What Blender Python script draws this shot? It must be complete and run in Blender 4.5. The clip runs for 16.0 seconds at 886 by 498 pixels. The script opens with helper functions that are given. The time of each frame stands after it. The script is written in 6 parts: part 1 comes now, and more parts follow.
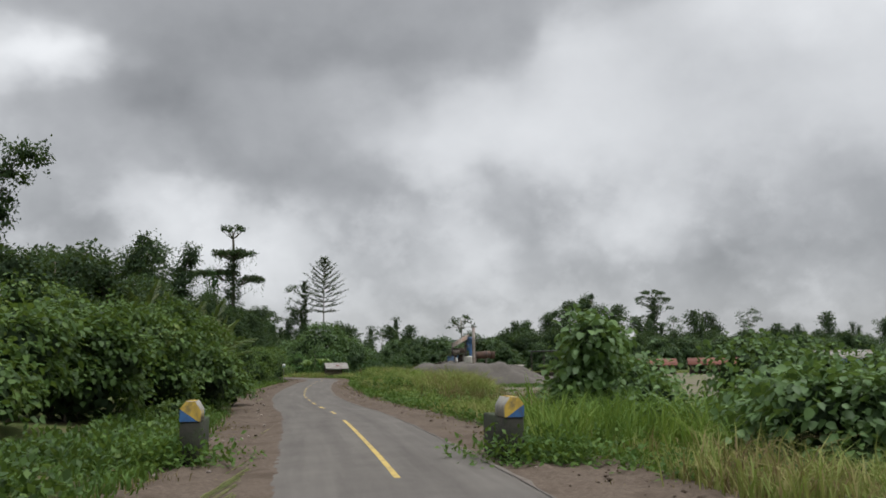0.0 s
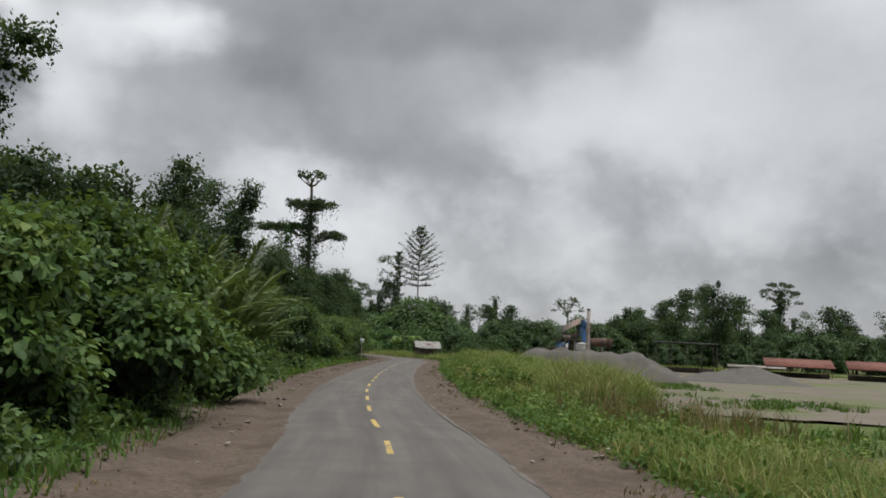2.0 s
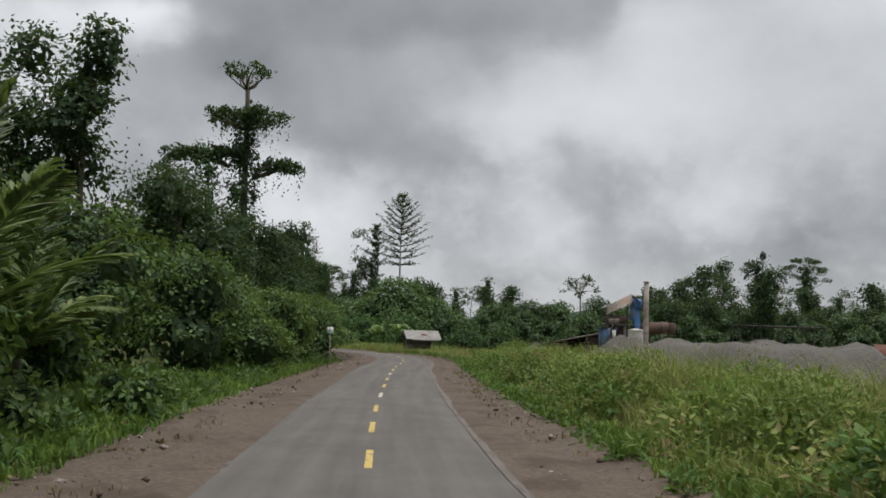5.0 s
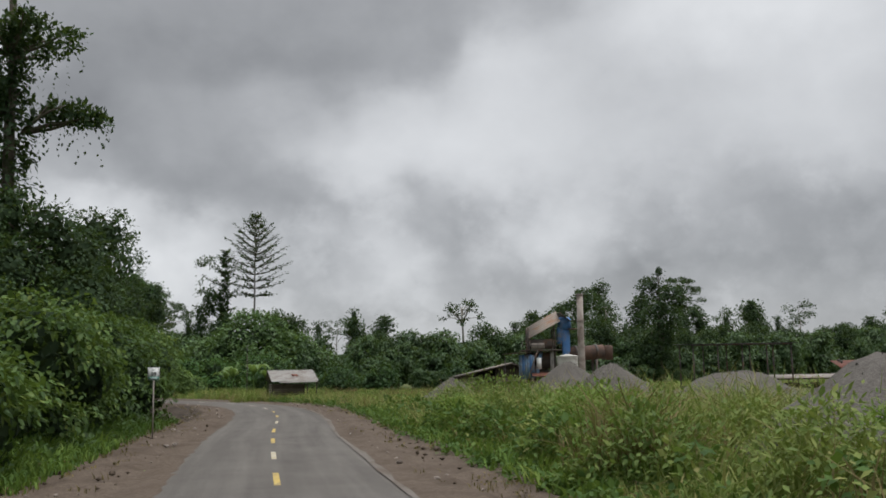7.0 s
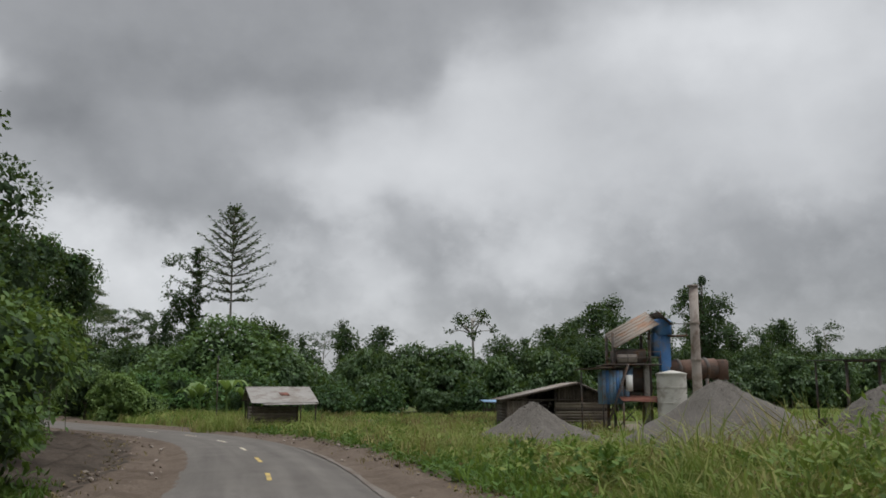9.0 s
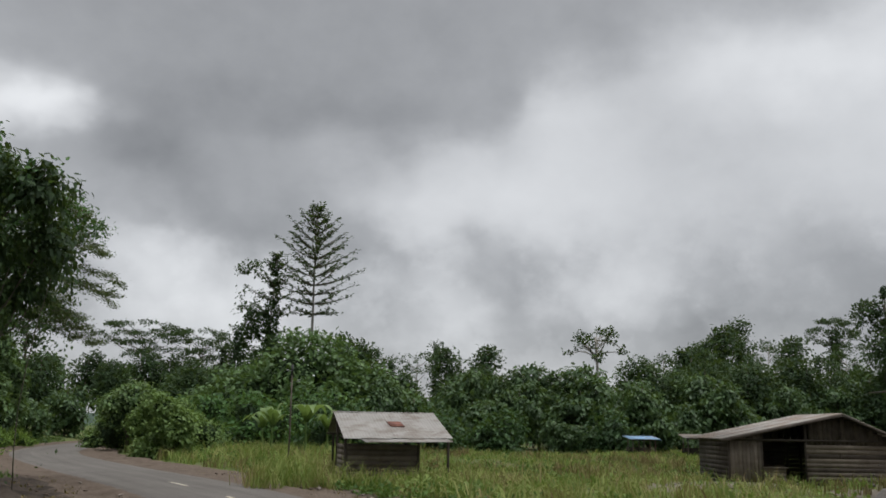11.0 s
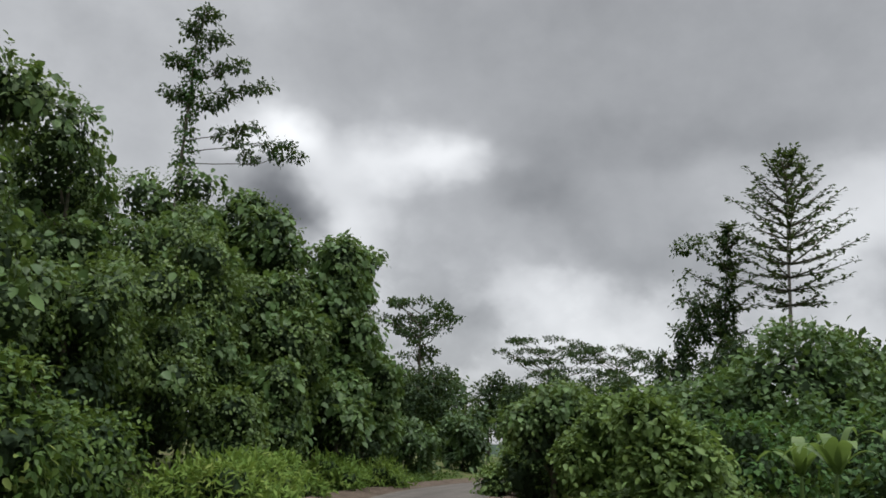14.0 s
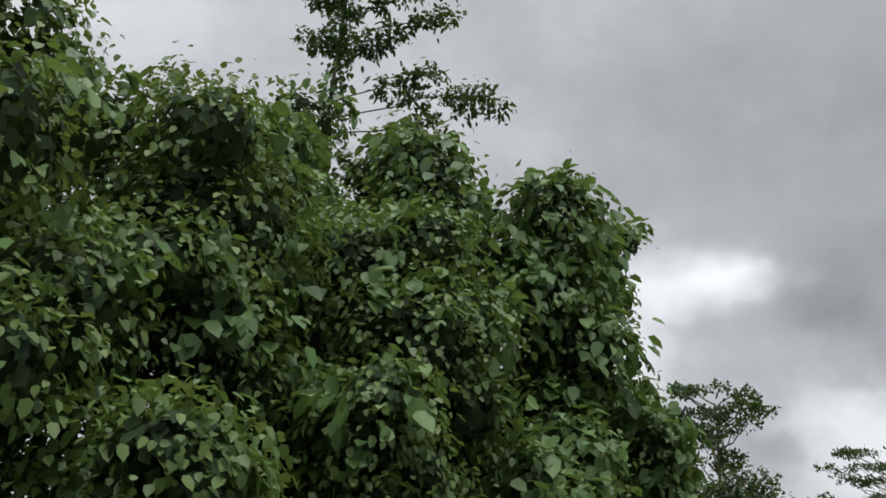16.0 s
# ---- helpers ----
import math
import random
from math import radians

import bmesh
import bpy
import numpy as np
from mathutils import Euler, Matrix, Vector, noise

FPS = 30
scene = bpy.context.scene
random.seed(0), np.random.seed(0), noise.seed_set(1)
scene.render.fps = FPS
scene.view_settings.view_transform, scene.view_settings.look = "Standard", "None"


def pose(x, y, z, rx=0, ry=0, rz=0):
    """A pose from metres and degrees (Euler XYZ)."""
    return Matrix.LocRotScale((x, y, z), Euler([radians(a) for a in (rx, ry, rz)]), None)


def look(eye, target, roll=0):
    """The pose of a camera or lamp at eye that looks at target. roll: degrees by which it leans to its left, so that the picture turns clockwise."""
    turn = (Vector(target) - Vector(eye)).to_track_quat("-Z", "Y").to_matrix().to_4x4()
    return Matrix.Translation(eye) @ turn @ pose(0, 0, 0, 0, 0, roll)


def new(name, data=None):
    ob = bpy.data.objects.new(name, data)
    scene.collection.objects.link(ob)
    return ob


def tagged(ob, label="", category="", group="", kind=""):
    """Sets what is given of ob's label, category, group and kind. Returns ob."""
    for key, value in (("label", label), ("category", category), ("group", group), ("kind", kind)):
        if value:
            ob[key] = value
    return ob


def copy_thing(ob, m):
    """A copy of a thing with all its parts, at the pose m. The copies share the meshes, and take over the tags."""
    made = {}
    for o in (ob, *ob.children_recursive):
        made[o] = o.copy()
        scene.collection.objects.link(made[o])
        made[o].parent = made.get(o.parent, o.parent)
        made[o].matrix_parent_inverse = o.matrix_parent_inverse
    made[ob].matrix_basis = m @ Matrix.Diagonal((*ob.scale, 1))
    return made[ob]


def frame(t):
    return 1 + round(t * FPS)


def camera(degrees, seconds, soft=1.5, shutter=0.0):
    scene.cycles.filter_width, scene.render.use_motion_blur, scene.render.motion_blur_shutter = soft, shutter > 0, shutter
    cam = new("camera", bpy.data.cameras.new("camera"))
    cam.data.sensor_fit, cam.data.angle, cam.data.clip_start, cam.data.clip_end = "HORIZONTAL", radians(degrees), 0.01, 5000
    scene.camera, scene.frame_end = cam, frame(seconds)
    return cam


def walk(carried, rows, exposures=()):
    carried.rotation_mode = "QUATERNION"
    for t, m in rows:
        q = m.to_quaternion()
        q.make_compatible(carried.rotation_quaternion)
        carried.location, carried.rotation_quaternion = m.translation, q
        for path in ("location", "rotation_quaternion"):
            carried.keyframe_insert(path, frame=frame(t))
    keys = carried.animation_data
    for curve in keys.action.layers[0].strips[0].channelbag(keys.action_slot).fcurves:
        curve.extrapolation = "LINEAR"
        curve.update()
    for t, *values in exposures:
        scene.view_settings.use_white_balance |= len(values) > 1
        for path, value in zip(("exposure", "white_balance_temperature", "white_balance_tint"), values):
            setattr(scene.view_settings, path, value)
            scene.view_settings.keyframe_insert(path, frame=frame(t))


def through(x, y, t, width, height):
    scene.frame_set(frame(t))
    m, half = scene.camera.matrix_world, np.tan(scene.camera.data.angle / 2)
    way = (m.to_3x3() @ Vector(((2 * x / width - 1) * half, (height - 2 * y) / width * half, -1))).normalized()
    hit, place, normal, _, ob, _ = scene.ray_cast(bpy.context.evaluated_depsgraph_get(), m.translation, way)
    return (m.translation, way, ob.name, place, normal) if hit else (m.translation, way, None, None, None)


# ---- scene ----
cam = camera(52.8, 16.0, soft=1.7)
# seconds, eye x y z, yaw, pitch, roll
ROWS = [
    (0, 4.457, 10.261, 2.835, 0.252, 7.383, -0.771),
    (0.5, 3.850, 17.552, 2.835, 2.272, 8.981, 0.882),
    (1, 3.173, 24.300, 2.835, 5.487, 9.592, 2.356),
    (1.5, 2.430, 30.915, 2.835, 5.806, 7.255, 2.767),
    (2, 1.522, 40.649, 2.836, 6.657, 6.183, 2.733),
    (2.5, -0.473, 50.483, 2.836, 7.195, 5.715, 2.048),
    (3, -2.397, 59.559, 2.807, 7.521, 5.517, 2.037),
    (3.5, -4.337, 68.123, 2.901, 6.901, 5.298, 2.408),
    (6, -11.328, 107.493, 2.845, -0.062, 5.763, -0.873),
    (6.5, -12.926, 115.142, 2.854, -4.472, 6.172, -0.947),
    (7, -14.125, 123.870, 2.756, -4.770, 7.994, -1.096),
    (7.5, -15.326, 132.623, 2.815, -5.232, 8.092, -1.567),
    (8, -16.373, 141.269, 2.818, -5.740, 8.340, -0.787),
    (8.2, -16.826, 144.429, 2.789, -6.241, 8.504, -0.224),
    (10.3, -19.784, 175.742, 2.805, -4.925, 10.730, 0.564),
    (10.5, -20.261, 179.075, 2.829, -3.907, 10.837, 0.578),
    (11, -21.775, 187.137, 2.859, -0.918, 11.325, 0.856),
    (11.5, -23.931, 195.440, 2.895, 5.636, 11.264, 2.364),
    (12, -26.317, 203.409, 2.878, 12.604, 11.093, 3.134),
    (12.5, -28.843, 211.104, 2.824, 15.288, 11.493, 2.692),
    (13, -31.566, 218.496, 2.847, 17.855, 12.577, 2.738),
    (13.5, -34.756, 225.702, 2.870, 21.510, 13.226, 3.386),
    (14, -38.153, 233.510, 2.854, 24.287, 12.728, 3.069),
    (14.5, -41.990, 241.453, 2.829, 26.030, 11.625, 3.014),
    (15, -45.793, 248.993, 2.822, 27.637, 11.381, 2.785),
    (15.5, -49.678, 256.719, 2.759, 32.099, 14.184, 2.872),
    (16, -53.697, 264.743, 2.814, 43.097, 19.867, 4.943),
]


def aim(x, y, z, yaw, pitch, roll):
    return pose(x, y, z, 90 + pitch, 0, yaw) @ pose(0, 0, 0, 0, 0, roll)


walk(cam, [(t, aim(*r)) for t, *r in ROWS], exposures=[(0, 0.07, 6400, 10), (0.5, 0.22, 6400, 10), (1.0, 0.06, 6400, 10), (1.5, 0.0, 6400, 10), (6.5, 0.0, 6400, 10), (7.5, -0.05, 6400, 10), (8.0, -0.09, 6400, 10), (10.5, -0.05, 6400, 10), (11.5, 0.0, 6400, 10), (13.0, 0.02, 6400, 10), (13.5, 0.08, 6400, 10), (14.5, 0.16, 6400, 10), (15.0, 0.22, 6400, 10), (15.5, 0.32, 6400, 10), (16.0, 0.26, 6400, 10)])

# sky: azimuth to the left of +y, elevation, half widths (degrees), gain
SKY, SKY_BASE, ZENITH, SUN = 1.0, 0.490, 2.4, 2.2
THICK_CLOUD = [
    (8.73, 26.3, 31.6, 17.8, -0.132), (19.9, 17.8, 3.92, 2.26, -0.341), (-3.94, 7.45, 2.99, 2.78, -0.144), (20.8, 7.98, 4, 2.36, -0.20),
    (10.4, 12, 11.8, 1.89, -0.0955), (-17.2, 7.38, 5, 1.9, -0.10), (2.68, 19.5, 9.25, 1.89, -0.0874), (-3.45, 11, 7.65, 1.9, -0.0428),
    (34.9, 14.5, 2.99, 2.64, -0.357), (-6.03, 19.8, 3, 2.85, -0.0759), (14.9, 15.4, 3, 4.35, -0.0697), (27.1, 15.5, 3, 1.88, -0.0287),
]
THIN_CLOUD = [
    (23.9, 18.1, 7.42, 1.9, 0.387), (14.6, 7.93, 7.89, 3.49, 0.234), (-7.11, 15.7, 11.4, 5.2, 0.215), (-24.1, 21.7, 11.3, 2.91, 0.23),
    (-1.72, 6.71, 2.99, 3.03, 0.173), (18.5, 9.75, 3.49, 4.19, 0.137), (70.8, 30.7, 9.77, 1.9, 0.107), (-28.4, 15.6, 6.03, 4.99, 0.11),
    (-12.2, 8.07, 7.02, 1.89, 0.162), (0.0558, 12.9, 4.48, 1.89, 0.133), (31.9, 14.2, 2.98, 2.84, 0.324), (-8.68, 19.3, 2.99, 1.9, 0.115),
    (35.5, 19.1, 2.99, 1.89, 0.428), (26.6, 18.6, 2.96, 2.19, 0.0372),
]
THICK_CLOUD += [(-31.0, 7.0, 13.0, 6.0, -0.07)]
CLOUDS = THICK_CLOUD + THIN_CLOUD

# ---------------------------------------------------------------- light
def ramp(nodes, links, src, stops):
    n = nodes.new("ShaderNodeValToRGB")
    while len(n.color_ramp.elements) < len(stops):
        n.color_ramp.elements.new(0.5)
    for e, (p, c) in zip(n.color_ramp.elements, stops):
        e.position, e.color = p, (*c, 1) if len(c) == 3 else c
    links.new(src, n.inputs[0])
    return n.outputs[0]


def maths(nodes, links, op, a, b=None, c=None):
    n = nodes.new("ShaderNodeMath")
    n.operation = op
    for i, v in enumerate((a, b, c)):
        if v is None:
            continue
        if isinstance(v, (int, float)):
            n.inputs[i].default_value = v
        else:
            links.new(v, n.inputs[i])
    return n.outputs[0]


world = bpy.data.worlds.new("overcast_sky")
scene.world = world
world.use_nodes = True
wn, wl = world.node_tree.nodes, world.node_tree.links
wn.clear()


def wm(op, a, b=None, c=None):
    return maths(wn, wl, op, a, b, c)


coord = wn.new("ShaderNodeTexCoord")
sep = wn.new("ShaderNodeSeparateXYZ")
wl.new(coord.outputs["Generated"], sep.inputs[0])
# azimuth to the left of +y and elevation, in degrees
azim = wm("MULTIPLY", wm("ARCTAN2", wm("MULTIPLY", sep.outputs[0], -1.0), sep.outputs[1]), 57.2958)
elev = wm("MULTIPLY", wm("ARCSINE", sep.outputs[2]), 57.2958)


def cloud_noise(scale, detail, rough, stretch=1.0, dist=0.0, offset=(0, 0, 0)):
    m = wn.new("ShaderNodeMapping")
    m.inputs["Scale"].default_value = (1, 1, stretch)
    m.inputs["Location"].default_value = offset
    wl.new(coord.outputs["Generated"], m.inputs[0])
    n = wn.new("ShaderNodeTexNoise")
    n.inputs["Scale"].default_value, n.inputs["Detail"].default_value = scale, detail
    n.inputs["Roughness"].default_value, n.inputs["Distortion"].default_value = rough, dist
    wl.new(m.outputs[0], n.inputs["Vector"])
    return n


warp_a = cloud_noise(7, 4, 0.5, 1.3)
warp_b = cloud_noise(9, 4, 0.5, 1.3, offset=(7.3, 2.1, 4.4))
az = wm("ADD", azim, wm("MULTIPLY", wm("SUBTRACT", warp_a.outputs[0], 0.5), 9.0))
el = wm("ADD", elev, wm("MULTIPLY", wm("SUBTRACT", warp_b.outputs[0], 0.5), 6.0))
fluff = cloud_noise(8, 5, 0.5, 1.25, 0.0, (1.7, 0.4, 2.2))
curl = cloud_noise(24, 7, 0.58, 1.2, 0.0, (5.2, 1.1, 0.7))
broad = cloud_noise(3.2, 4, 0.5, 1.8, 0.2, (3.1, 5.0, 0.0))
value = wm("ADD", SKY_BASE, wm("MULTIPLY", wm("SUBTRACT", fluff.outputs[0], 0.5), 0.15))
value = wm("ADD", value, wm("MULTIPLY", wm("SUBTRACT", curl.outputs[0], 0.5), 0.06))
value = wm("ADD", value, wm("MULTIPLY", wm("SUBTRACT", broad.outputs[0], 0.5), 0.08))
# cloud masses and the thin places between them: azimuth, elevation, half widths, gain
for a0, e0, wa, we, gain in CLOUDS:
    u = wm("DIVIDE", wm("SUBTRACT", az, a0), wa)
    v = wm("DIVIDE", wm("SUBTRACT", el, e0), we)
    r2 = wm("ADD", wm("MULTIPLY", u, u), wm("MULTIPLY", v, v))
    value = wm("ADD", value, wm("MULTIPLY", wm("EXPONENT", wm("MULTIPLY", r2, -1.0)), gain))
# heaped cumulus low over the forest: rounded lumps with lighter crowns and dim feet
def heaps(scale, offset):
    m = wn.new("ShaderNodeMapping")
    m.inputs["Scale"].default_value, m.inputs["Location"].default_value = (1, 1, 1.3), offset
    add = wn.new("ShaderNodeVectorMath")
    add.operation = "MULTIPLY_ADD"
    wl.new(curl.outputs[1], add.inputs[0])
    add.inputs[1].default_value = (0.09, 0.09, 0.09)
    wl.new(coord.outputs["Generated"], add.inputs[2])
    wl.new(add.outputs[0], m.inputs[0])
    v = wn.new("ShaderNodeTexVoronoi")
    v.feature = "SMOOTH_F1"
    v.inputs["Scale"].default_value, v.inputs["Smoothness"].default_value = scale, 0.35
    wl.new(m.outputs[0], v.inputs["Vector"])
    return wm("SUBTRACT", 0.42, v.outputs["Distance"])


low_sky = wn.new("ShaderNodeMapRange")
low_sky.interpolation_type = "SMOOTHSTEP"
for k, q in enumerate((17.0, 8.0, 0.0, 1.0)):
    low_sky.inputs[k + 1].default_value = q
wl.new(elev, low_sky.inputs[0])
lump_sum = wm("ADD", wm("MULTIPLY", heaps(11, (0.3, 0.1, 0.45)), 0.13), wm("MULTIPLY", heaps(25, (2.3, 1.1, 0.2)), 0.06))
value = wm("ADD", value, wm("MULTIPLY", lump_sum, low_sky.outputs[0]))
# firmer borders between the dark masses and the bright sheet
edge = wn.new("ShaderNodeMapRange")
edge.interpolation_type = "SMOOTHSTEP"
for k, q in enumerate((0.41, 0.55, -0.032, 0.028)):
    edge.inputs[k + 1].default_value = q
wl.new(value, edge.inputs[0])
value = wm("ADD", value, edge.outputs[0])
# an overcast sky grows brighter towards the zenith
high = wm("MAXIMUM", wm("DIVIDE", wm("SUBTRACT", elev, 36.0), 54.0), 0.0)
value = wm("ADD", value, wm("MULTIPLY", high, ZENITH))
value = wm("MAXIMUM", value, 0.12)
tint = wn.new("ShaderNodeMix")
tint.data_type = "RGBA"
tint.inputs[6].default_value, tint.inputs[7].default_value = (0.965, 0.985, 1.02, 1), (0.99, 1.0, 1.005, 1)
wl.new(value, tint.inputs[0])
cloud_col = wn.new("ShaderNodeVectorMath")
cloud_col.operation = "SCALE"
wl.new(tint.outputs[2], cloud_col.inputs[0])
wl.new(value, cloud_col.inputs["Scale"])
clear = wn.new("ShaderNodeTexSky")
clear.sky_type, clear.sun_disc = "NISHITA", False
clear.sun_elevation, clear.sun_rotation = radians(69), radians(115)
bg_cloud, bg_clear, both, wout = (wn.new("ShaderNodeBackground"), wn.new("ShaderNodeBackground"), wn.new("ShaderNodeAddShader"), wn.new("ShaderNodeOutputWorld"))
wl.new(cloud_col.outputs[0], bg_cloud.inputs[0])
wl.new(clear.outputs[0], bg_clear.inputs[0])
bg_cloud.inputs[1].default_value, bg_clear.inputs[1].default_value = SKY, 0.006
wl.new(bg_cloud.outputs[0], both.inputs[0])
wl.new(bg_clear.outputs[0], both.inputs[1])
wl.new(both.outputs[0], wout.inputs[0])

sun_data = bpy.data.lights.new("sun", "SUN")
sun_data.energy, sun_data.angle, sun_data.color = SUN, radians(35), (1.0, 0.97, 0.92)
sun = new("sun", sun_data)
sun.matrix_world = look((52, -24, 150), (0, 0, 0))

# ---------------------------------------------------------------- materials
def nodes_of(name):
    m = bpy.data.materials.new(name)
    m.use_nodes = True
    n, l = m.node_tree.nodes, m.node_tree.links
    n.clear()
    return m, n, l


def texture_noise(n, l, scale, detail=6.0, rough=0.6, vec=None, dist=0.0):
    if vec is None:
        vec = n.new("ShaderNodeTexCoord").outputs["Object"]
    t = n.new("ShaderNodeTexNoise")
    t.inputs["Scale"].default_value, t.inputs["Detail"].default_value = scale, detail
    t.inputs["Roughness"].default_value, t.inputs["Distortion"].default_value = rough, dist
    l.new(vec, t.inputs["Vector"])
    return t.outputs[0]


def mix_col(n, l, fac, a, b, how="MIX"):
    x = n.new("ShaderNodeMix")
    x.data_type, x.blend_type = "RGBA", how
    for sock, v in ((x.inputs[0], fac), (x.inputs[6], a), (x.inputs[7], b)):
        if isinstance(v, (int, float)):
            sock.default_value = v
        elif isinstance(v, tuple):
            sock.default_value = (*v[:3], 1)
        else:
            l.new(v, sock)
    return x.outputs[2]


def surface(name, stops, scale=1.0, rough=0.8, bump=0.3, fine=25.0, metal=0.0, spread=0.12, stain=None, stain_scale=0.3, rand=0.0, spec=0.3, world_space=False):
    """Noise of two sizes between the colours in stops; stain: a second colour in blotches; rand: shift per piece."""
    m, n, l = nodes_of(name)
    tc = n.new("ShaderNodeTexCoord")
    vec = tc.outputs["Object"]
    if world_space:
        vec = n.new("ShaderNodeNewGeometry").outputs["Position"]
    big = texture_noise(n, l, scale, 5, 0.6, vec)
    small = texture_noise(n, l, fine, 6, 0.65, vec)
    both = maths(n, l, "ADD", maths(n, l, "MULTIPLY", big, 1 - spread * 2), maths(n, l, "MULTIPLY", small, spread * 2))
    lo, hi = 0.32, 0.68
    k = len(stops)
    col = ramp(n, l, both, [(lo + (hi - lo) * i / max(1, k - 1), c) for i, c in enumerate(stops)])
    if stain:
        s = texture_noise(n, l, stain_scale, 7, 0.65, vec, 0.4)
        f = ramp(n, l, s, [(0.48, (0, 0, 0)), (0.62, (0.85, 0.85, 0.85))])
        col = mix_col(n, l, f, col, stain)
    if rand:
        r = n.new("ShaderNodeObjectInfo").outputs["Random"]
        hsv = n.new("ShaderNodeHueSaturation")
        l.new(maths(n, l, "ADD", maths(n, l, "MULTIPLY", r, rand), 1 - rand / 2), hsv.inputs["Value"])
        l.new(col, hsv.inputs["Color"])
        col = hsv.outputs[0]
    b = n.new("ShaderNodeBsdfPrincipled")
    l.new(col, b.inputs["Base Color"])
    b.inputs["Metallic"].default_value = metal
    b.inputs["Specular IOR Level"].default_value = spec
    l.new(maths(n, l, "ADD", maths(n, l, "MULTIPLY", maths(n, l, "SUBTRACT", small, 0.5), 0.3), rough), b.inputs["Roughness"])
    if bump:
        bp = n.new("ShaderNodeBump")
        bp.inputs["Strength"].default_value, bp.inputs["Distance"].default_value = bump, 0.05
        l.new(small, bp.inputs["Height"])
        l.new(bp.outputs[0], b.inputs["Normal"])
    o = n.new("ShaderNodeOutputMaterial")
    l.new(b.outputs[0], o.inputs[0])
    return m


def leaf_material(name, stops, gloss=0.42, through=0.28, spec=0.35, own=0.62, patchy=0.75):
    """Leaves that differ one from the next, with a little light coming through them."""
    m, n, l = nodes_of(name)
    g = n.new("ShaderNodeNewGeometry")
    obj = n.new("ShaderNodeObjectInfo")
    patch = texture_noise(n, l, 0.35, 3, 0.6, g.outputs["Position"])
    f = maths(n, l, "ADD", maths(n, l, "MULTIPLY", g.outputs["Random Per Island"], own), maths(n, l, "MULTIPLY", maths(n, l, "SUBTRACT", patch, 0.3), patchy))
    f = maths(n, l, "ADD", f, maths(n, l, "MULTIPLY", maths(n, l, "SUBTRACT", obj.outputs["Random"], 0.5), 0.22))
    col = ramp(n, l, f, stops)
    vein = texture_noise(n, l, 30.0, 2, 0.5, g.outputs["Position"])
    col = mix_col(n, l, maths(n, l, "MULTIPLY", vein, 0.25), col, (0.02, 0.035, 0.012))
    b = n.new("ShaderNodeBsdfPrincipled")
    l.new(col, b.inputs["Base Color"])
    b.inputs["Roughness"].default_value, b.inputs["Specular IOR Level"].default_value = gloss, spec
    t = n.new("ShaderNodeBsdfTranslucent")
    warm = mix_col(n, l, 0.5, col, (0.16, 0.22, 0.03))
    l.new(warm, t.inputs[0])
    x = n.new("ShaderNodeMixShader")
    x.inputs[0].default_value = through
    l.new(b.outputs[0], x.inputs[1])
    l.new(t.outputs[0], x.inputs[2])
    o = n.new("ShaderNodeOutputMaterial")
    l.new(x.outputs[0], o.inputs[0])
    return m


LEAF = leaf_material("leaf_scrub", [(0.1, (0.026, 0.057, 0.014)), (0.46, (0.055, 0.110, 0.024)), (0.76, (0.100, 0.172, 0.036)), (0.97, (0.21, 0.25, 0.06))], 0.55, 0.32, 0.25)
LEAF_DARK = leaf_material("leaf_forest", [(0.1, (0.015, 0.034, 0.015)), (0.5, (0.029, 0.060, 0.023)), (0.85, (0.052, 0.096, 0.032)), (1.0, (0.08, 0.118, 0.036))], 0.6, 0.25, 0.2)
# LEAF_VINE's creeper green darkened: shade is put into the colour.
LEAF_DEEP = leaf_material("leaf_creeper_painted_shade", [(0.1, (0.018, 0.046, 0.018)), (0.5, (0.034, 0.080, 0.027)), (0.9, (0.058, 0.122, 0.036))], 0.55, 0.26, 0.22)
LEAF_EDGE = leaf_material("leaf_forest_edge", [(0.1, (0.030, 0.064, 0.026)), (0.5, (0.056, 0.108, 0.040)), (0.9, (0.092, 0.160, 0.054))], 0.5, 0.3, 0.3)
LEAF_WEED = leaf_material("leaf_roadside_weed", [(0.08, (0.085, 0.140, 0.034)), (0.45, (0.145, 0.210, 0.050)), (0.75, (0.22, 0.27, 0.070)), (1.0, (0.31, 0.30, 0.10))], 0.6, 0.36, 0.2, 0.5, 1.3)
LEAF_THIN = leaf_material("leaf_thin_bough", [(0.1, (0.040, 0.058, 0.028)), (0.5, (0.070, 0.098, 0.044)), (0.85, (0.11, 0.14, 0.062)), (1.0, (0.15, 0.15, 0.08))], 0.6, 0.35, 0.2)
LEAF_SUN = leaf_material("leaf_open_scrub", [(0.1, (0.078, 0.135, 0.042)), (0.5, (0.130, 0.210, 0.060)), (0.85, (0.19, 0.28, 0.078)), (1.0, (0.31, 0.28, 0.09))], 0.55, 0.34, 0.25)
LEAF_BROAD = leaf_material("leaf_broad", [(0.1, (0.058, 0.112, 0.038)), (0.5, (0.094, 0.172, 0.054)), (0.85, (0.132, 0.225, 0.066)), (1.0, (0.21, 0.23, 0.07))], 0.5, 0.32, 0.3)
LEAF_CREEP = leaf_material("leaf_small_creeper", [(0.1, (0.050, 0.090, 0.030)), (0.5, (0.088, 0.150, 0.042)), (0.85, (0.145, 0.21, 0.056)), (1.0, (0.24, 0.20, 0.07))], 0.5, 0.32, 0.3, 0.5, 1.0)
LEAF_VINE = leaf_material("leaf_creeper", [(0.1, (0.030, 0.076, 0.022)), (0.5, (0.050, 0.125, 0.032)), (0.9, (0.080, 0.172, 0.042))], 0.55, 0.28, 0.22)
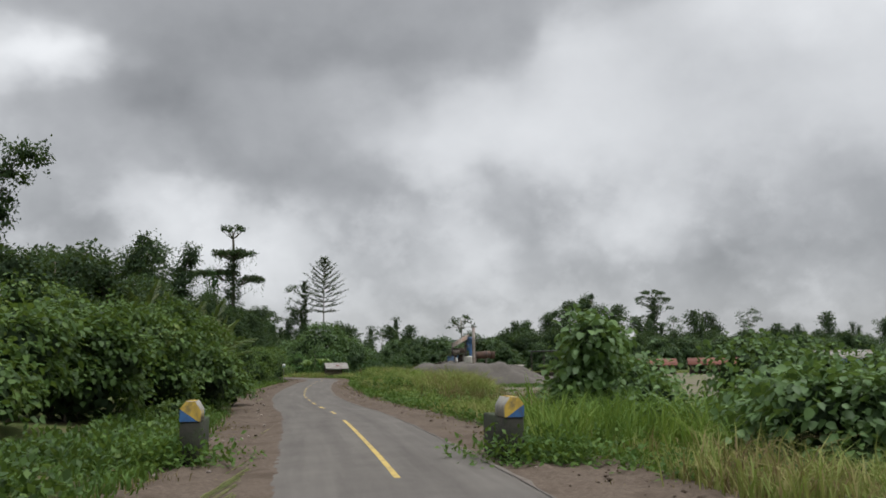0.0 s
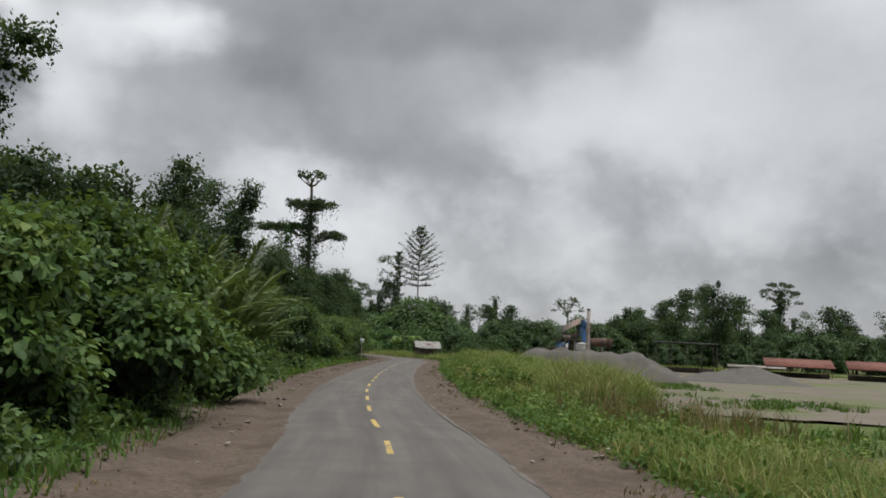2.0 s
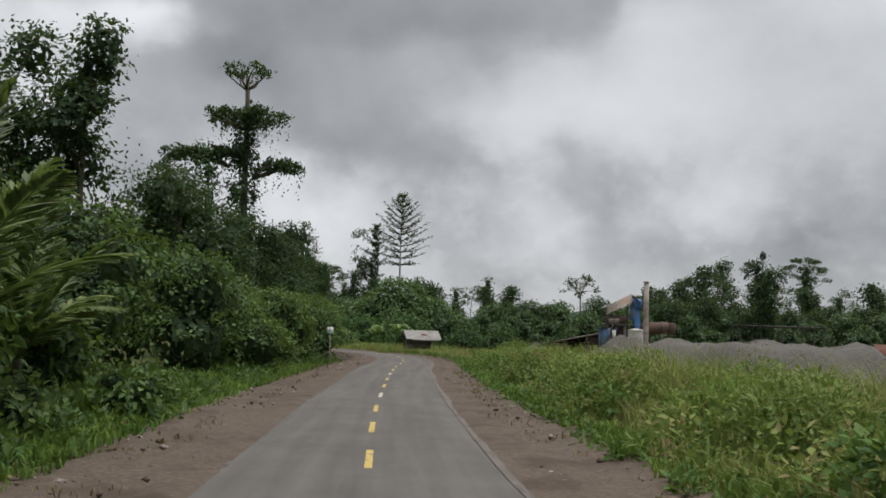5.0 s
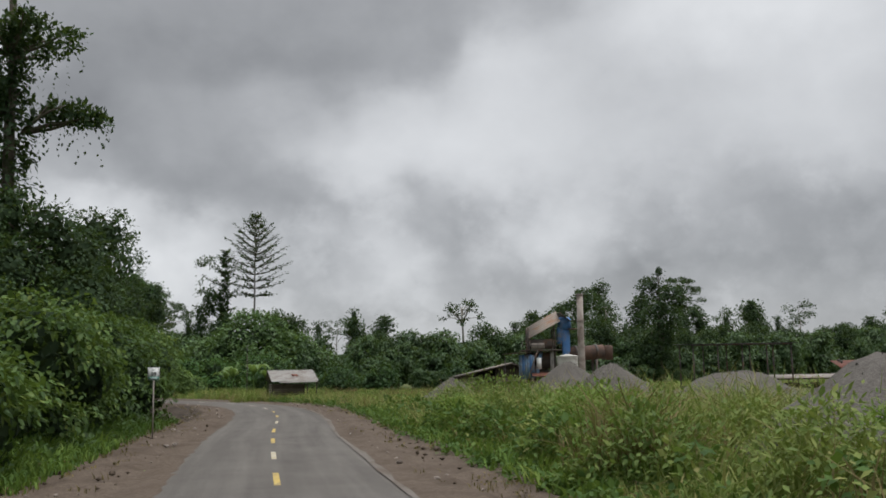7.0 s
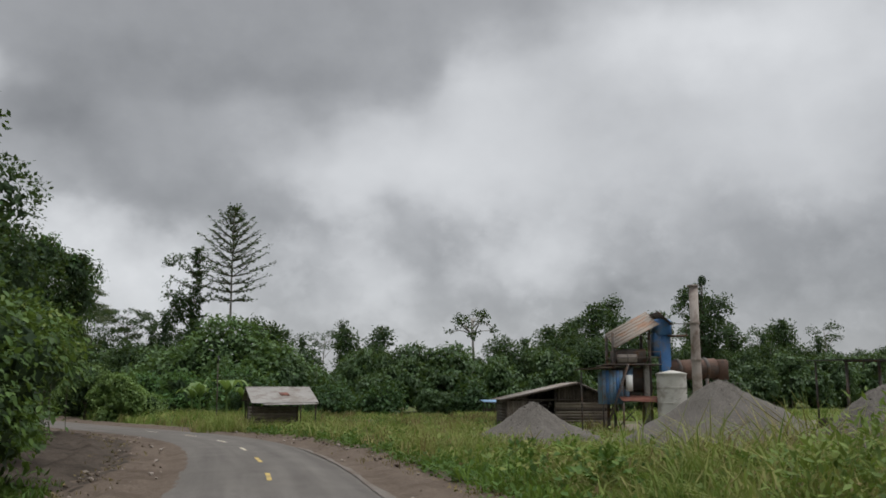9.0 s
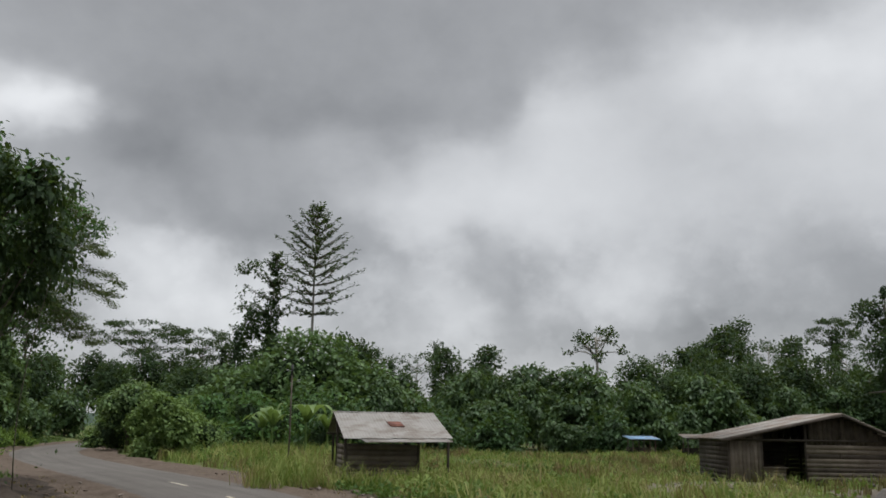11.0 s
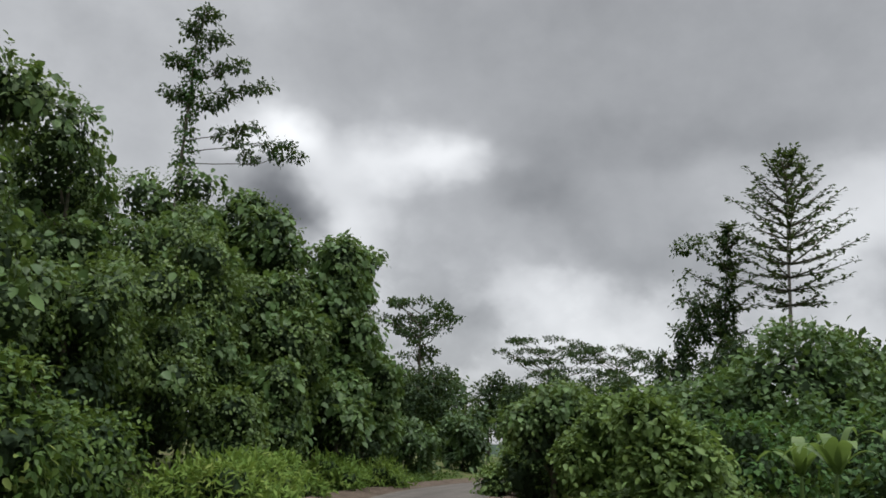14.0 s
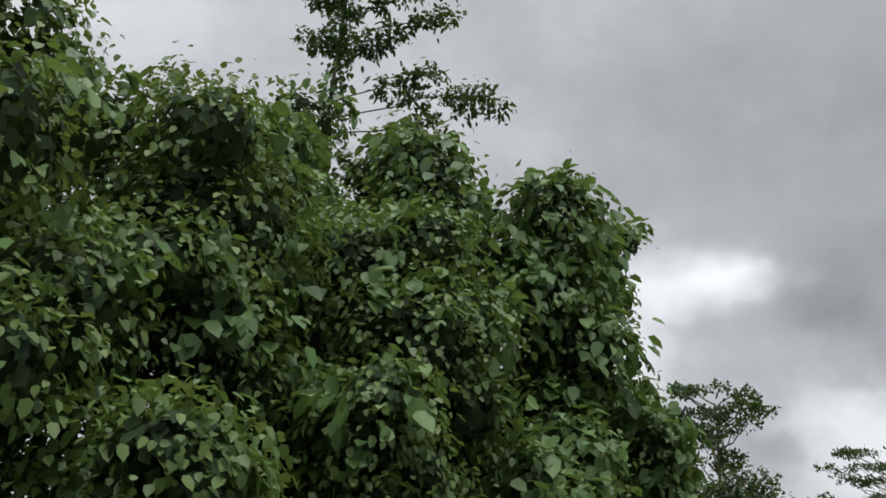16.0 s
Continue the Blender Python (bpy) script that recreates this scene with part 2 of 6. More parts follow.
LEAF_PALM = leaf_material("leaf_palm", [(0.1, (0.075, 0.120, 0.040)), (0.5, (0.13, 0.185, 0.058)), (0.85, (0.21, 0.24, 0.08)), (1.0, (0.30, 0.25, 0.11))], 0.5, 0.3)
LEAF_BANANA = leaf_material("leaf_banana", [(0.1, (0.10, 0.17, 0.05)), (0.6, (0.16, 0.25, 0.075)), (1.0, (0.26, 0.31, 0.11))], 0.45, 0.4)
LEAF_FERN = leaf_material("leaf_weed", [(0.1, (0.035, 0.080, 0.016)), (0.5, (0.070, 0.140, 0.026)), (0.9, (0.13, 0.20, 0.042))], 0.6, 0.32, 0.2, 0.5, 1.1)
GRASS = leaf_material("grass_blade", [(0.05, (0.088, 0.150, 0.032)), (0.34, (0.150, 0.225, 0.052)), (0.58, (0.235, 0.275, 0.080)), (0.78, (0.32, 0.30, 0.12)), (0.93, (0.24, 0.165, 0.09)), (1.0, (0.15, 0.10, 0.06))], 0.7, 0.36, 0.15, 0.5, 1.55)
GRASS_LUSH = leaf_material("lush_grass_blade", [(0.05, (0.080, 0.150, 0.028)), (0.4, (0.130, 0.225, 0.042)), (0.75, (0.20, 0.29, 0.060)), (1.0, (0.29, 0.32, 0.09))], 0.65, 0.38, 0.18, 0.5, 1.2)
STRAW = leaf_material("dry_stalk", [(0.1, (0.10, 0.072, 0.035)), (0.6, (0.20, 0.155, 0.075)), (1.0, (0.33, 0.27, 0.14))], 0.8, 0.2, 0.1)
# Dark green with the shade inside crowns painted into the colour.
INNER_SHADE = leaf_material("leaf_inside_painted_shade", [(0.1, (0.019, 0.034, 0.018)), (0.6, (0.034, 0.058, 0.028)), (1.0, (0.052, 0.078, 0.036))], 0.75, 0.12, 0.12)
BARK = surface("bark", [(0.06, 0.05, 0.038), (0.14, 0.12, 0.095)], 1.5, 0.9, 0.6, 14.0, stain=(0.05, 0.07, 0.03), stain_scale=0.8)
BARK_PALE = surface("pale_bark", [(0.16, 0.15, 0.13), (0.30, 0.28, 0.25)], 1.2, 0.85, 0.5, 12.0)


def asphalt():
    """Worn asphalt: grain, blotches and long faint wheel tracks running with the road."""
    m, n, l = nodes_of("worn_asphalt")
    pos = n.new("ShaderNodeNewGeometry").outputs["Position"]
    lie = n.new("ShaderNodeMapping")
    lie.inputs["Scale"].default_value = (1.3, 0.05, 1.0)
    lane = n.new("ShaderNodeAttribute")
    lane.attribute_name = "lane"
    l.new(lane.outputs["Vector"], lie.inputs[0])
    track = texture_noise(n, l, 1.0, 4, 0.6, lie.outputs[0])
    blotch = texture_noise(n, l, 0.45, 6, 0.62, pos)
    grain = texture_noise(n, l, 34.0, 6, 0.7, pos)
    f = maths(n, l, "ADD", maths(n, l, "MULTIPLY", track, 0.45), maths(n, l, "ADD", maths(n, l, "MULTIPLY", blotch, 0.3), maths(n, l, "MULTIPLY", grain, 0.25)))
    col = ramp(n, l, f, [(0.34, (0.066, 0.059, 0.054)), (0.5, (0.100, 0.091, 0.083)), (0.66, (0.140, 0.129, 0.117))])
    b = n.new("ShaderNodeBsdfPrincipled")
    l.new(col, b.inputs["Base Color"])
    b.inputs["Specular IOR Level"].default_value = 0.2
    l.new(maths(n, l, "ADD", maths(n, l, "MULTIPLY", grain, 0.2), 0.74), b.inputs["Roughness"])
    bp = n.new("ShaderNodeBump")
    bp.inputs["Strength"].default_value, bp.inputs["Distance"].default_value = 0.4, 0.04
    l.new(grain, bp.inputs["Height"])
    l.new(bp.outputs[0], b.inputs["Normal"])
    o = n.new("ShaderNodeOutputMaterial")
    l.new(b.outputs[0], o.inputs[0])
    return m


ASPHALT = asphalt()
ZINC_RUSTY = surface("rust_streaked_zinc", [(0.155, 0.13, 0.108), (0.24, 0.205, 0.17)], 0.9, 0.7, 0.15, 18.0, stain=(0.20, 0.10, 0.055), stain_scale=0.9)
CRUST = surface("broken_asphalt_edge", [(0.10, 0.088, 0.077), (0.165, 0.148, 0.132)], 0.8, 0.95, 0.6, 20.0, spread=0.3, stain=(0.09, 0.068, 0.052), stain_scale=0.5)
PAINT = surface("worn_yellow_paint", [(0.36, 0.26, 0.07), (0.50, 0.37, 0.11)], 2.0, 0.7, 0.25, 60.0, stain=(0.15, 0.125, 0.085), stain_scale=2.2)
PAINT_PALE = surface("faded_road_paint", [(0.34, 0.32, 0.26), (0.46, 0.43, 0.35)], 2.0, 0.7, 0.25, 60.0, stain=(0.3, 0.22, 0.09), stain_scale=1.4)
DIRT = surface("bare_earth", [(0.060, 0.045, 0.034), (0.100, 0.077, 0.060), (0.150, 0.119, 0.094)], 0.9, 0.95, 1.0, 8.0, spread=0.4, stain=(0.066, 0.049, 0.037), stain_scale=0.45, spec=0.15)
DIRT_DARK = surface("churned_earth", [(0.030, 0.024, 0.020), (0.056, 0.044, 0.035), (0.09, 0.072, 0.058)], 0.9, 0.95, 1.0, 9.0, spread=0.35, stain=(0.03, 0.024, 0.018), stain_scale=0.6, spec=0.15)
SAND = surface("yard_sand", [(0.108, 0.092, 0.072), (0.165, 0.142, 0.112)], 0.12, 0.95, 0.5, 5.0, spread=0.2, stain=(0.10, 0.13, 0.045), stain_scale=0.07, spec=0.15)
GROUND = surface("ground_cover", [(0.045, 0.065, 0.02), (0.075, 0.10, 0.03), (0.11, 0.12, 0.045)], 0.25, 0.95, 0.9, 7.0, spread=0.3, stain=(0.10, 0.08, 0.05), stain_scale=0.12, spec=0.1)
GRAVEL = surface("crushed_stone", [(0.066, 0.060, 0.053), (0.098, 0.089, 0.080), (0.145, 0.133, 0.12)], 1.2, 0.95, 1.0, 9.0, spread=0.4, spec=0.2)
STONE = surface("loose_stone", [(0.16, 0.13, 0.11), (0.30, 0.26, 0.23)], 2.0, 0.9, 0.4, 20.0, rand=0.5)
CONCRETE = surface("old_concrete", [(0.24, 0.23, 0.21), (0.38, 0.36, 0.33)], 1.2, 0.85, 0.4, 22.0, stain=(0.10, 0.10, 0.08), stain_scale=1.2)
ZINC = surface("weathered_zinc", [(0.19, 0.18, 0.168), (0.265, 0.255, 0.24)], 0.8, 0.7, 0.1, 18.0, metal=0.1, stain=(0.135, 0.11, 0.092), stain_scale=0.9, spec=0.25)
ZINC_DULL = surface("dull_zinc", [(0.16, 0.145, 0.13), (0.27, 0.25, 0.225)], 0.8, 0.65, 0.1, 18.0, metal=0.15, stain=(0.17, 0.11, 0.075), stain_scale=0.6)
RUST = surface("rusty_sheet", [(0.12, 0.045, 0.032), (0.20, 0.085, 0.06)], 1.3, 0.85, 0.3, 20.0, stain=(0.09, 0.04, 0.03), stain_scale=0.9)
STEEL_RUST = surface("rusted_steel", [(0.07, 0.045, 0.035), (0.13, 0.075, 0.055)], 1.2, 0.85, 0.3, 20.0, stain=(0.05, 0.04, 0.035), stain_scale=0.9)
BLUE = surface("chalky_blue_paint", [(0.045, 0.13, 0.30), (0.085, 0.20, 0.42)], 0.7, 0.6, 0.15, 18.0, stain=(0.15, 0.16, 0.17), stain_scale=0.7)
BLUE_PALE = surface("faded_blue_sheet", [(0.10, 0.20, 0.33), (0.19, 0.30, 0.43)], 0.9, 0.65, 0.15, 18.0, stain=(0.17, 0.13, 0.10), stain_scale=0.9)
STEEL = surface("dark_steel", [(0.055, 0.05, 0.048), (0.12, 0.105, 0.095)], 1.2, 0.7, 0.2, 22.0, metal=0.3, stain=(0.13, 0.07, 0.04), stain_scale=1.0)
STACK = surface("sooty_stack_paint", [(0.22, 0.19, 0.17), (0.36, 0.32, 0.29)], 0.5, 0.7, 0.15, 18.0, stain=(0.12, 0.08, 0.06), stain_scale=0.5)
TANK = surface("tank_plaster", [(0.40, 0.39, 0.36), (0.52, 0.51, 0.48)], 0.6, 0.75, 0.15, 20.0, stain=(0.24, 0.22, 0.19), stain_scale=0.6)
PLANK = surface("grey_plank", [(0.095, 0.078, 0.062), (0.19, 0.16, 0.13)], 1.5, 0.9, 0.5, 16.0, rand=0.5)
PLANK_DARK = surface("dark_plank", [(0.04, 0.032, 0.027), (0.085, 0.07, 0.058)], 1.5, 0.9, 0.5, 16.0, rand=0.5)
SIGN_WHITE = surface("sign_white", [(0.62, 0.63, 0.62), (0.72, 0.73, 0.72)], 2, 0.45, 0.05, 20.0)
SIGN_DARK = surface("sign_black", [(0.02, 0.02, 0.02), (0.04, 0.04, 0.04)], 2, 0.5, 0.05, 20.0)
SIGN_GREEN = surface("sign_green", [(0.02, 0.16, 0.13), (0.04, 0.22, 0.18)], 2, 0.5, 0.05, 20.0)
CULVERT = surface("mossy_concrete", [(0.022, 0.024, 0.018), (0.055, 0.052, 0.042)], 1.5, 0.9, 0.6, 16.0, stain=(0.03, 0.045, 0.018), stain_scale=1.2)
POST_YELLOW = surface("marker_yellow", [(0.50, 0.34, 0.05), (0.62, 0.43, 0.09)], 3, 0.7, 0.2, 30.0, stain=(0.2, 0.16, 0.08), stain_scale=2.0)
POST_BLUE = surface("marker_blue", [(0.03, 0.10, 0.26), (0.06, 0.16, 0.36)], 3, 0.7, 0.2, 30.0, stain=(0.08, 0.08, 0.08), stain_scale=2.0)
POST_WHITE = surface("marker_white", [(0.22, 0.215, 0.195), (0.33, 0.32, 0.29)], 3, 0.7, 0.2, 30.0, stain=(0.25, 0.22, 0.18), stain_scale=2.0)
HILL = surface("far_forest", [(0.030, 0.048, 0.036), (0.055, 0.078, 0.058)], 0.03, 0.95, 1.0, 0.35, spread=0.35, spec=0.1)

# ---------------------------------------------------------------- mesh tools
rng = np.random.default_rng(7)


def mesh_object(name, verts, faces, material, smooth=False):
    me = bpy.data.meshes.new(name)
    if isinstance(faces, np.ndarray):
        faces = [faces]
    verts = np.asarray(verts, np.float32)
    sizes = np.concatenate([np.full(len(f), f.shape[1], np.int32) for f in faces])
    loops = np.concatenate([f.ravel() for f in faces]).astype(np.int32)
    me.vertices.add(len(verts))
    me.vertices.foreach_set("co", verts.ravel())
    me.loops.add(len(loops))
    me.loops.foreach_set("vertex_index", loops)
    me.polygons.add(len(sizes))
    me.polygons.foreach_set("loop_start", np.concatenate([[0], np.cumsum(sizes)[:-1]]).astype(np.int32))
    me.polygons.foreach_set("loop_total", sizes)
    if smooth:
        me.polygons.foreach_set("use_smooth", np.ones(len(sizes), bool))
    me.update(calc_edges=True)
    me.validate()
    me.materials.append(material)
    return new(name, me)


def part(name, geo, material, parent, label="", smooth=False):
    ob = mesh_object(name, geo[0], geo[1], material, smooth)
    ob.parent = parent
    if label:
        tagged(ob, label)
    return ob


def thing(name, label, category, m=None, group="", kind=""):
    ob = new(name)
    ob.empty_display_size = 0.3
    if m is not None:
        ob.matrix_basis = m
    return tagged(ob, label, category, group, kind)


def join(*geos):
    """One geometry out of several; faces are grouped by their number of corners."""
    vs, fs, at = [], {}, 0
    for v, f in geos:
        v = np.asarray(v, float)
        for g in [f] if isinstance(f, np.ndarray) else f:
            fs.setdefault(g.shape[1], []).append(g + at)
        vs.append(v)
        at += len(v)
    return np.concatenate(vs), [np.concatenate(g) for g in fs.values()]


def moved(geo, m):
    v = np.asarray(geo[0], float)
    a = np.array(m)
    return v @ a[:3, :3].T + a[:3, 3], geo[1]


CUBE_F = np.array([(0, 3, 2, 1), (4, 5, 6, 7), (0, 1, 5, 4), (1, 2, 6, 5), (2, 3, 7, 6), (3, 0, 4, 7)])


def box(x0, y0, z0, x1, y1, z1, bevel=0.0):
    """A block, its upright edges and top cut off by bevel."""
    if not bevel:
        return np.array([(x0, y0, z0), (x1, y0, z0), (x1, y1, z0), (x0, y1, z0), (x0, y0, z1), (x1, y0, z1), (x1, y1, z1), (x0, y1, z1)], float), CUBE_F
    b = bevel

    def ring(z, k):
        return [(x0 + b + k, y0 + k, z), (x1 - b - k, y0 + k, z), (x1 - k, y0 + b + k, z), (x1 - k, y1 - b - k, z), (x1 - b - k, y1 - k, z), (x0 + b + k, y1 - k, z), (x0 + k, y1 - b - k, z), (x0 + k, y0 + b + k, z)]

    v = np.array(ring(z0, 0) + ring(z1 - b, 0) + ring(z1, b * 0.7), float)
    q = np.array([(r * 8 + i, r * 8 + (i + 1) % 8, r * 8 + 8 + (i + 1) % 8, r * 8 + 8 + i) for r in range(2) for i in range(8)])
    return v, [q, np.array([list(range(16, 24)), list(range(7, -1, -1))])]


def tube(points, radii, sides=8, caps=True):
    p = np.asarray(points, float)
    r = np.broadcast_to(np.asarray(radii, float), (len(p),))
    d = np.gradient(p, axis=0)
    d /= np.linalg.norm(d, axis=1)[:, None] + 1e-9
    ref = np.where(np.abs(d[:, 2:3]) > 0.9, np.array([[1.0, 0, 0]]), np.array([[0, 0, 1.0]]))
    a = np.cross(d, ref)
    a /= np.linalg.norm(a, axis=1)[:, None] + 1e-9
    b = np.cross(d, a)
    th = np.linspace(0, 2 * np.pi, sides, endpoint=False)
    v = (p[:, None] + r[:, None, None] * (np.cos(th)[None, :, None] * a[:, None] + np.sin(th)[None, :, None] * b[:, None])).reshape(-1, 3)
    q = np.array([(k * sides + i, k * sides + (i + 1) % sides, (k + 1) * sides + (i + 1) % sides, (k + 1) * sides + i) for k in range(len(p) - 1) for i in range(sides)])
    if not caps:
        return v, q
    return v, [q, np.array([list(range(sides))[::-1], list(range((len(p) - 1) * sides, len(p) * sides))])]


def ico(sub):
    bm = bmesh.new()
    bmesh.ops.create_icosphere(bm, subdivisions=sub, radius=1.0)
    v = np.array([x.co[:] for x in bm.verts])
    f = np.array([[x.index for x in t.verts] for t in bm.faces])
    bm.free()
    return v, f


ICO1, ICO2 = ico(1), ico(2)


def unit(v):
    return v / (np.linalg.norm(v, axis=-1, keepdims=True) + 1e-9)


def leaf_blades(p, tip, nor, length, width, broad=False):
    """Folded leaves: base p, direction tip, face nor; broad leaves have six corners, small ones four."""
    tip = unit(tip)
    side = unit(np.cross(nor, tip))
    nor = np.cross(tip, side)
    L, W = length[:, None], width[:, None]
    end = p + tip * L
    k = len(p)
    if broad:
        droop = np.array([0, 0, -1.0]) * L * 0.16
        v = np.stack([p, p + tip * L * 0.22 + side * W * 0.46 + nor * W * 0.10, p + tip * L * 0.66 + side * W * 0.42 + nor * W * 0.10 + droop * 0.4, end + droop,
                      p + tip * L * 0.66 - side * W * 0.42 + nor * W * 0.10 + droop * 0.4, p + tip * L * 0.22 - side * W * 0.46 + nor * W * 0.10], 1).reshape(-1, 3)
        f = (np.arange(k) * 6)[:, None, None] + np.array([[0, 1, 2, 3], [0, 3, 4, 5]])
        return v, f.reshape(-1, 4)
    v = np.stack([p, p + tip * L * 0.45 + side * W * 0.5 + nor * W * 0.14, end, p + tip * L * 0.45 - side * W * 0.5 + nor * W * 0.14], 1).reshape(-1, 3)
    f = (np.arange(k) * 4)[:, None, None] + np.array([[0, 1, 2], [0, 2, 3]])
    return v, f.reshape(-1, 3)


def on_blobs(blobs, n, depth=0.22, low=-0.75):
    """n points with outward normals on the outside of overlapping ellipsoids (x, y, z, rx, ry, rz)."""
    b = np.asarray(blobs, float)
    wt = (b[:, 3] * b[:, 4] + b[:, 3] * b[:, 5] + b[:, 4] * b[:, 5])
    got_p, got_n, have = [], [], 0
    while have < n:
        i = rng.choice(len(b), n, p=wt / wt.sum())
        d = unit(rng.normal(size=(n, 3)))
        d[:, 2] = np.where(d[:, 2] < low, -d[:, 2], d[:, 2])
        p = b[i, :3] + d * b[i, 3:] * (1 - depth * rng.random((n, 1)) ** 1.6 + 0.06 * rng.normal(size=(n, 1)))
        inside = np.zeros(n, bool)
        for j in range(len(b)):
            q = ((p - b[j, :3]) / (b[j, 3:] * 0.84)) ** 2
            inside |= (q.sum(1) < 1) & (i != j)
        keep = ~inside
        got_p.append(p[keep])
        got_n.append(unit(d / b[i, 3:])[keep])
        have += keep.sum()
    return np.concatenate(got_p)[:n], np.concatenate(got_n)[:n]


def foliage(blobs, n, size, clump=9, spread=0.5, droop=0.5, ratio=0.62, broad=False, depth=0.22, low=-0.75, lift=0.35):
    """Leaves in clumps over the blobs' outside."""
    c = max(1, n // clump)
    cp, cn = on_blobs(blobs, c, depth, low)
    p = np.repeat(cp, clump, 0)
    q = np.repeat(cn, clump, 0)
    k = len(p)
    p = p + rng.normal(size=(k, 3)) * spread * np.array([1, 1, 0.7])
    tip = q * 0.8 + rng.normal(size=(k, 3)) * 0.65 + np.array([0, 0, -droop])
    nor = q * 0.6 + np.array([0, 0, lift + 0.4]) + rng.normal(size=(k, 3)) * 0.35
    L = size * rng.uniform(0.6, 1.3, k)
    return leaf_blades(p, tip, nor, L, L * ratio, broad)


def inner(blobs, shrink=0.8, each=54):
    """A crown's inside: large leaves deep in each lump, shade painted into their colour."""
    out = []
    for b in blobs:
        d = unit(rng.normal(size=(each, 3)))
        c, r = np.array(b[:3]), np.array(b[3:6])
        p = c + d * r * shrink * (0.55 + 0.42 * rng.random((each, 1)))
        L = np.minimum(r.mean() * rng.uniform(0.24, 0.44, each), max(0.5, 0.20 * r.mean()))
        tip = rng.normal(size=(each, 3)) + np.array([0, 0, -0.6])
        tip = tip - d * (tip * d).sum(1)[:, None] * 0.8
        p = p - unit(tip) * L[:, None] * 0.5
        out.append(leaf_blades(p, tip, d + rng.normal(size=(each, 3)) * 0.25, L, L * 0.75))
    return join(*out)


def limb(a, b, r0, r1, bend=0.15, k=6, sides=7):
    a, b = np.array(a, float), np.array(b, float)
    t = np.linspace(0, 1, k)[:, None]
    w = np.linalg.norm(b - a) * bend
    off = unit(rng.normal(size=3)) * w
    p = a + (b - a) * t + off * np.sin(t * np.pi) + rng.normal(size=(k, 3)) * w * 0.12 * (t > 0) * (t < 1)
    return tube(p, np.linspace(r0, r1, k), sides)


# ---------------------------------------------------------------- plan of the road
CENTRE = np.array([(14, -90), (10, -40), (7.3, 0), (4.5, 24), (0.65, 48), (-2.55, 65), (-5.3, 76.5), (-9.3, 96.5), (-13.5, 124), (-16.3, 146), (-18.6, 166), (-20.2, 184), (-22.0, 198), (-25.0, 212),
                   (-29.6, 224), (-36.0, 235.5), (-42.5, 246), (-48.5, 256), (-54.5, 267), (-59.3, 278), (-63.2, 291), (-66.6, 306), (-69.2, 322), (-70.5, 340), (-69, 372), (-60, 420)], float)


def smooth_line(c, step=1.0):
    out = []
    e = np.vstack([2 * c[0] - c[1], c, 2 * c[-1] - c[-2]])
    for i in range(1, len(e) - 2):
        t = np.linspace(0, 1, 24, endpoint=False)[:, None]
        a, b, d, g = e[i - 1], e[i], e[i + 1], e[i + 2]
        out.append(0.5 * (2 * b + (d - a) * t + (2 * a - 5 * b + 4 * d - g) * t ** 2 + (3 * b - a - 3 * d + g) * t ** 3))
    p = np.vstack(out + [c[-1:]])
    s = np.r_[0, np.cumsum(np.linalg.norm(np.diff(p, axis=0), axis=1))]
    q = np.arange(0, s[-1], step)
    return np.stack([np.interp(q, s, p[:, 0]), np.interp(q, s, p[:, 1])], 1)


LINE = smooth_line(CENTRE)
DIRN = unit(np.gradient(LINE, axis=0))
LEFT = np.stack([-DIRN[:, 1], DIRN[:, 0]], 1)


def beside(s, d):
    """The place s metres along the road and d to the left of its middle (arrays or numbers)."""
    s = np.clip(np.asarray(s, float), 0, len(LINE) - 1.001)
    i = s.astype(int)
    f = (s - i)[..., None]
    p = LINE[i] * (1 - f) + LINE[np.minimum(i + 1, len(LINE) - 1)] * f
    return p + LEFT[i] * np.asarray(d, float)[..., None]


def station(y):
    """How far along the road its middle reaches y."""
    return float(np.interp(y, LINE[:, 1], np.arange(len(LINE))))


def lateral(xy):
    """Signed distance to the left of the road's middle."""
    out = np.empty(len(xy))
    for k in range(0, len(xy), 4000):
        w = xy[k:k + 4000]
        d2 = ((w[:, None] - LINE[None, ::2]) ** 2).sum(2)
        i = d2.argmin(1) * 2
        out[k:k + 4000] = ((w - LINE[i]) * LEFT[i]).sum(1) + np.sign(((w - LINE[i]) * LEFT[i]).sum(1)) * 1e-6
        far = np.sqrt(d2.min(1))
        out[k:k + 4000] = np.sign(out[k:k + 4000]) * np.maximum(np.abs(out[k:k + 4000]), far)
    return out


def ground_z(x, y):
    """Height of the ground: level by the road, a low bank to its left, a little lower to its right."""
    xy = np.stack([np.atleast_1d(np.asarray(x, float)), np.atleast_1d(np.asarray(y, float))], 1)
    d = lateral(xy)
    left = np.clip((d - 6.5) / 9.0, 0, 1) ** 1.3 * 0.75
    right = -np.clip((-d - 6.5) / 10.0, 0, 1) * 0.35
    ripple = 0.10 * np.sin(xy[:, 0] * 0.31 + 0.4 * np.sin(xy[:, 1] * 0.17)) * np.cos(xy[:, 1] * 0.27) * np.clip((np.abs(d) - 5) / 6, 0, 1)
    z = -0.06 + left + right + ripple
    return z if len(z) > 1 else float(z[0])

# ---------------------------------------------------------------- ground and road
def spaced(lo, hi, mid, fine, grow):
    up, down, v, st = [mid], [], mid, fine
    while v < hi:
        v += st
        st = fine if v < mid + 60 else st * grow
        up.append(v)
    v, st = mid, fine
    while v > lo:
        v -= st
        st = fine if v > mid - 60 else st * grow
        down.append(v)
    return np.array(down[::-1] + up)


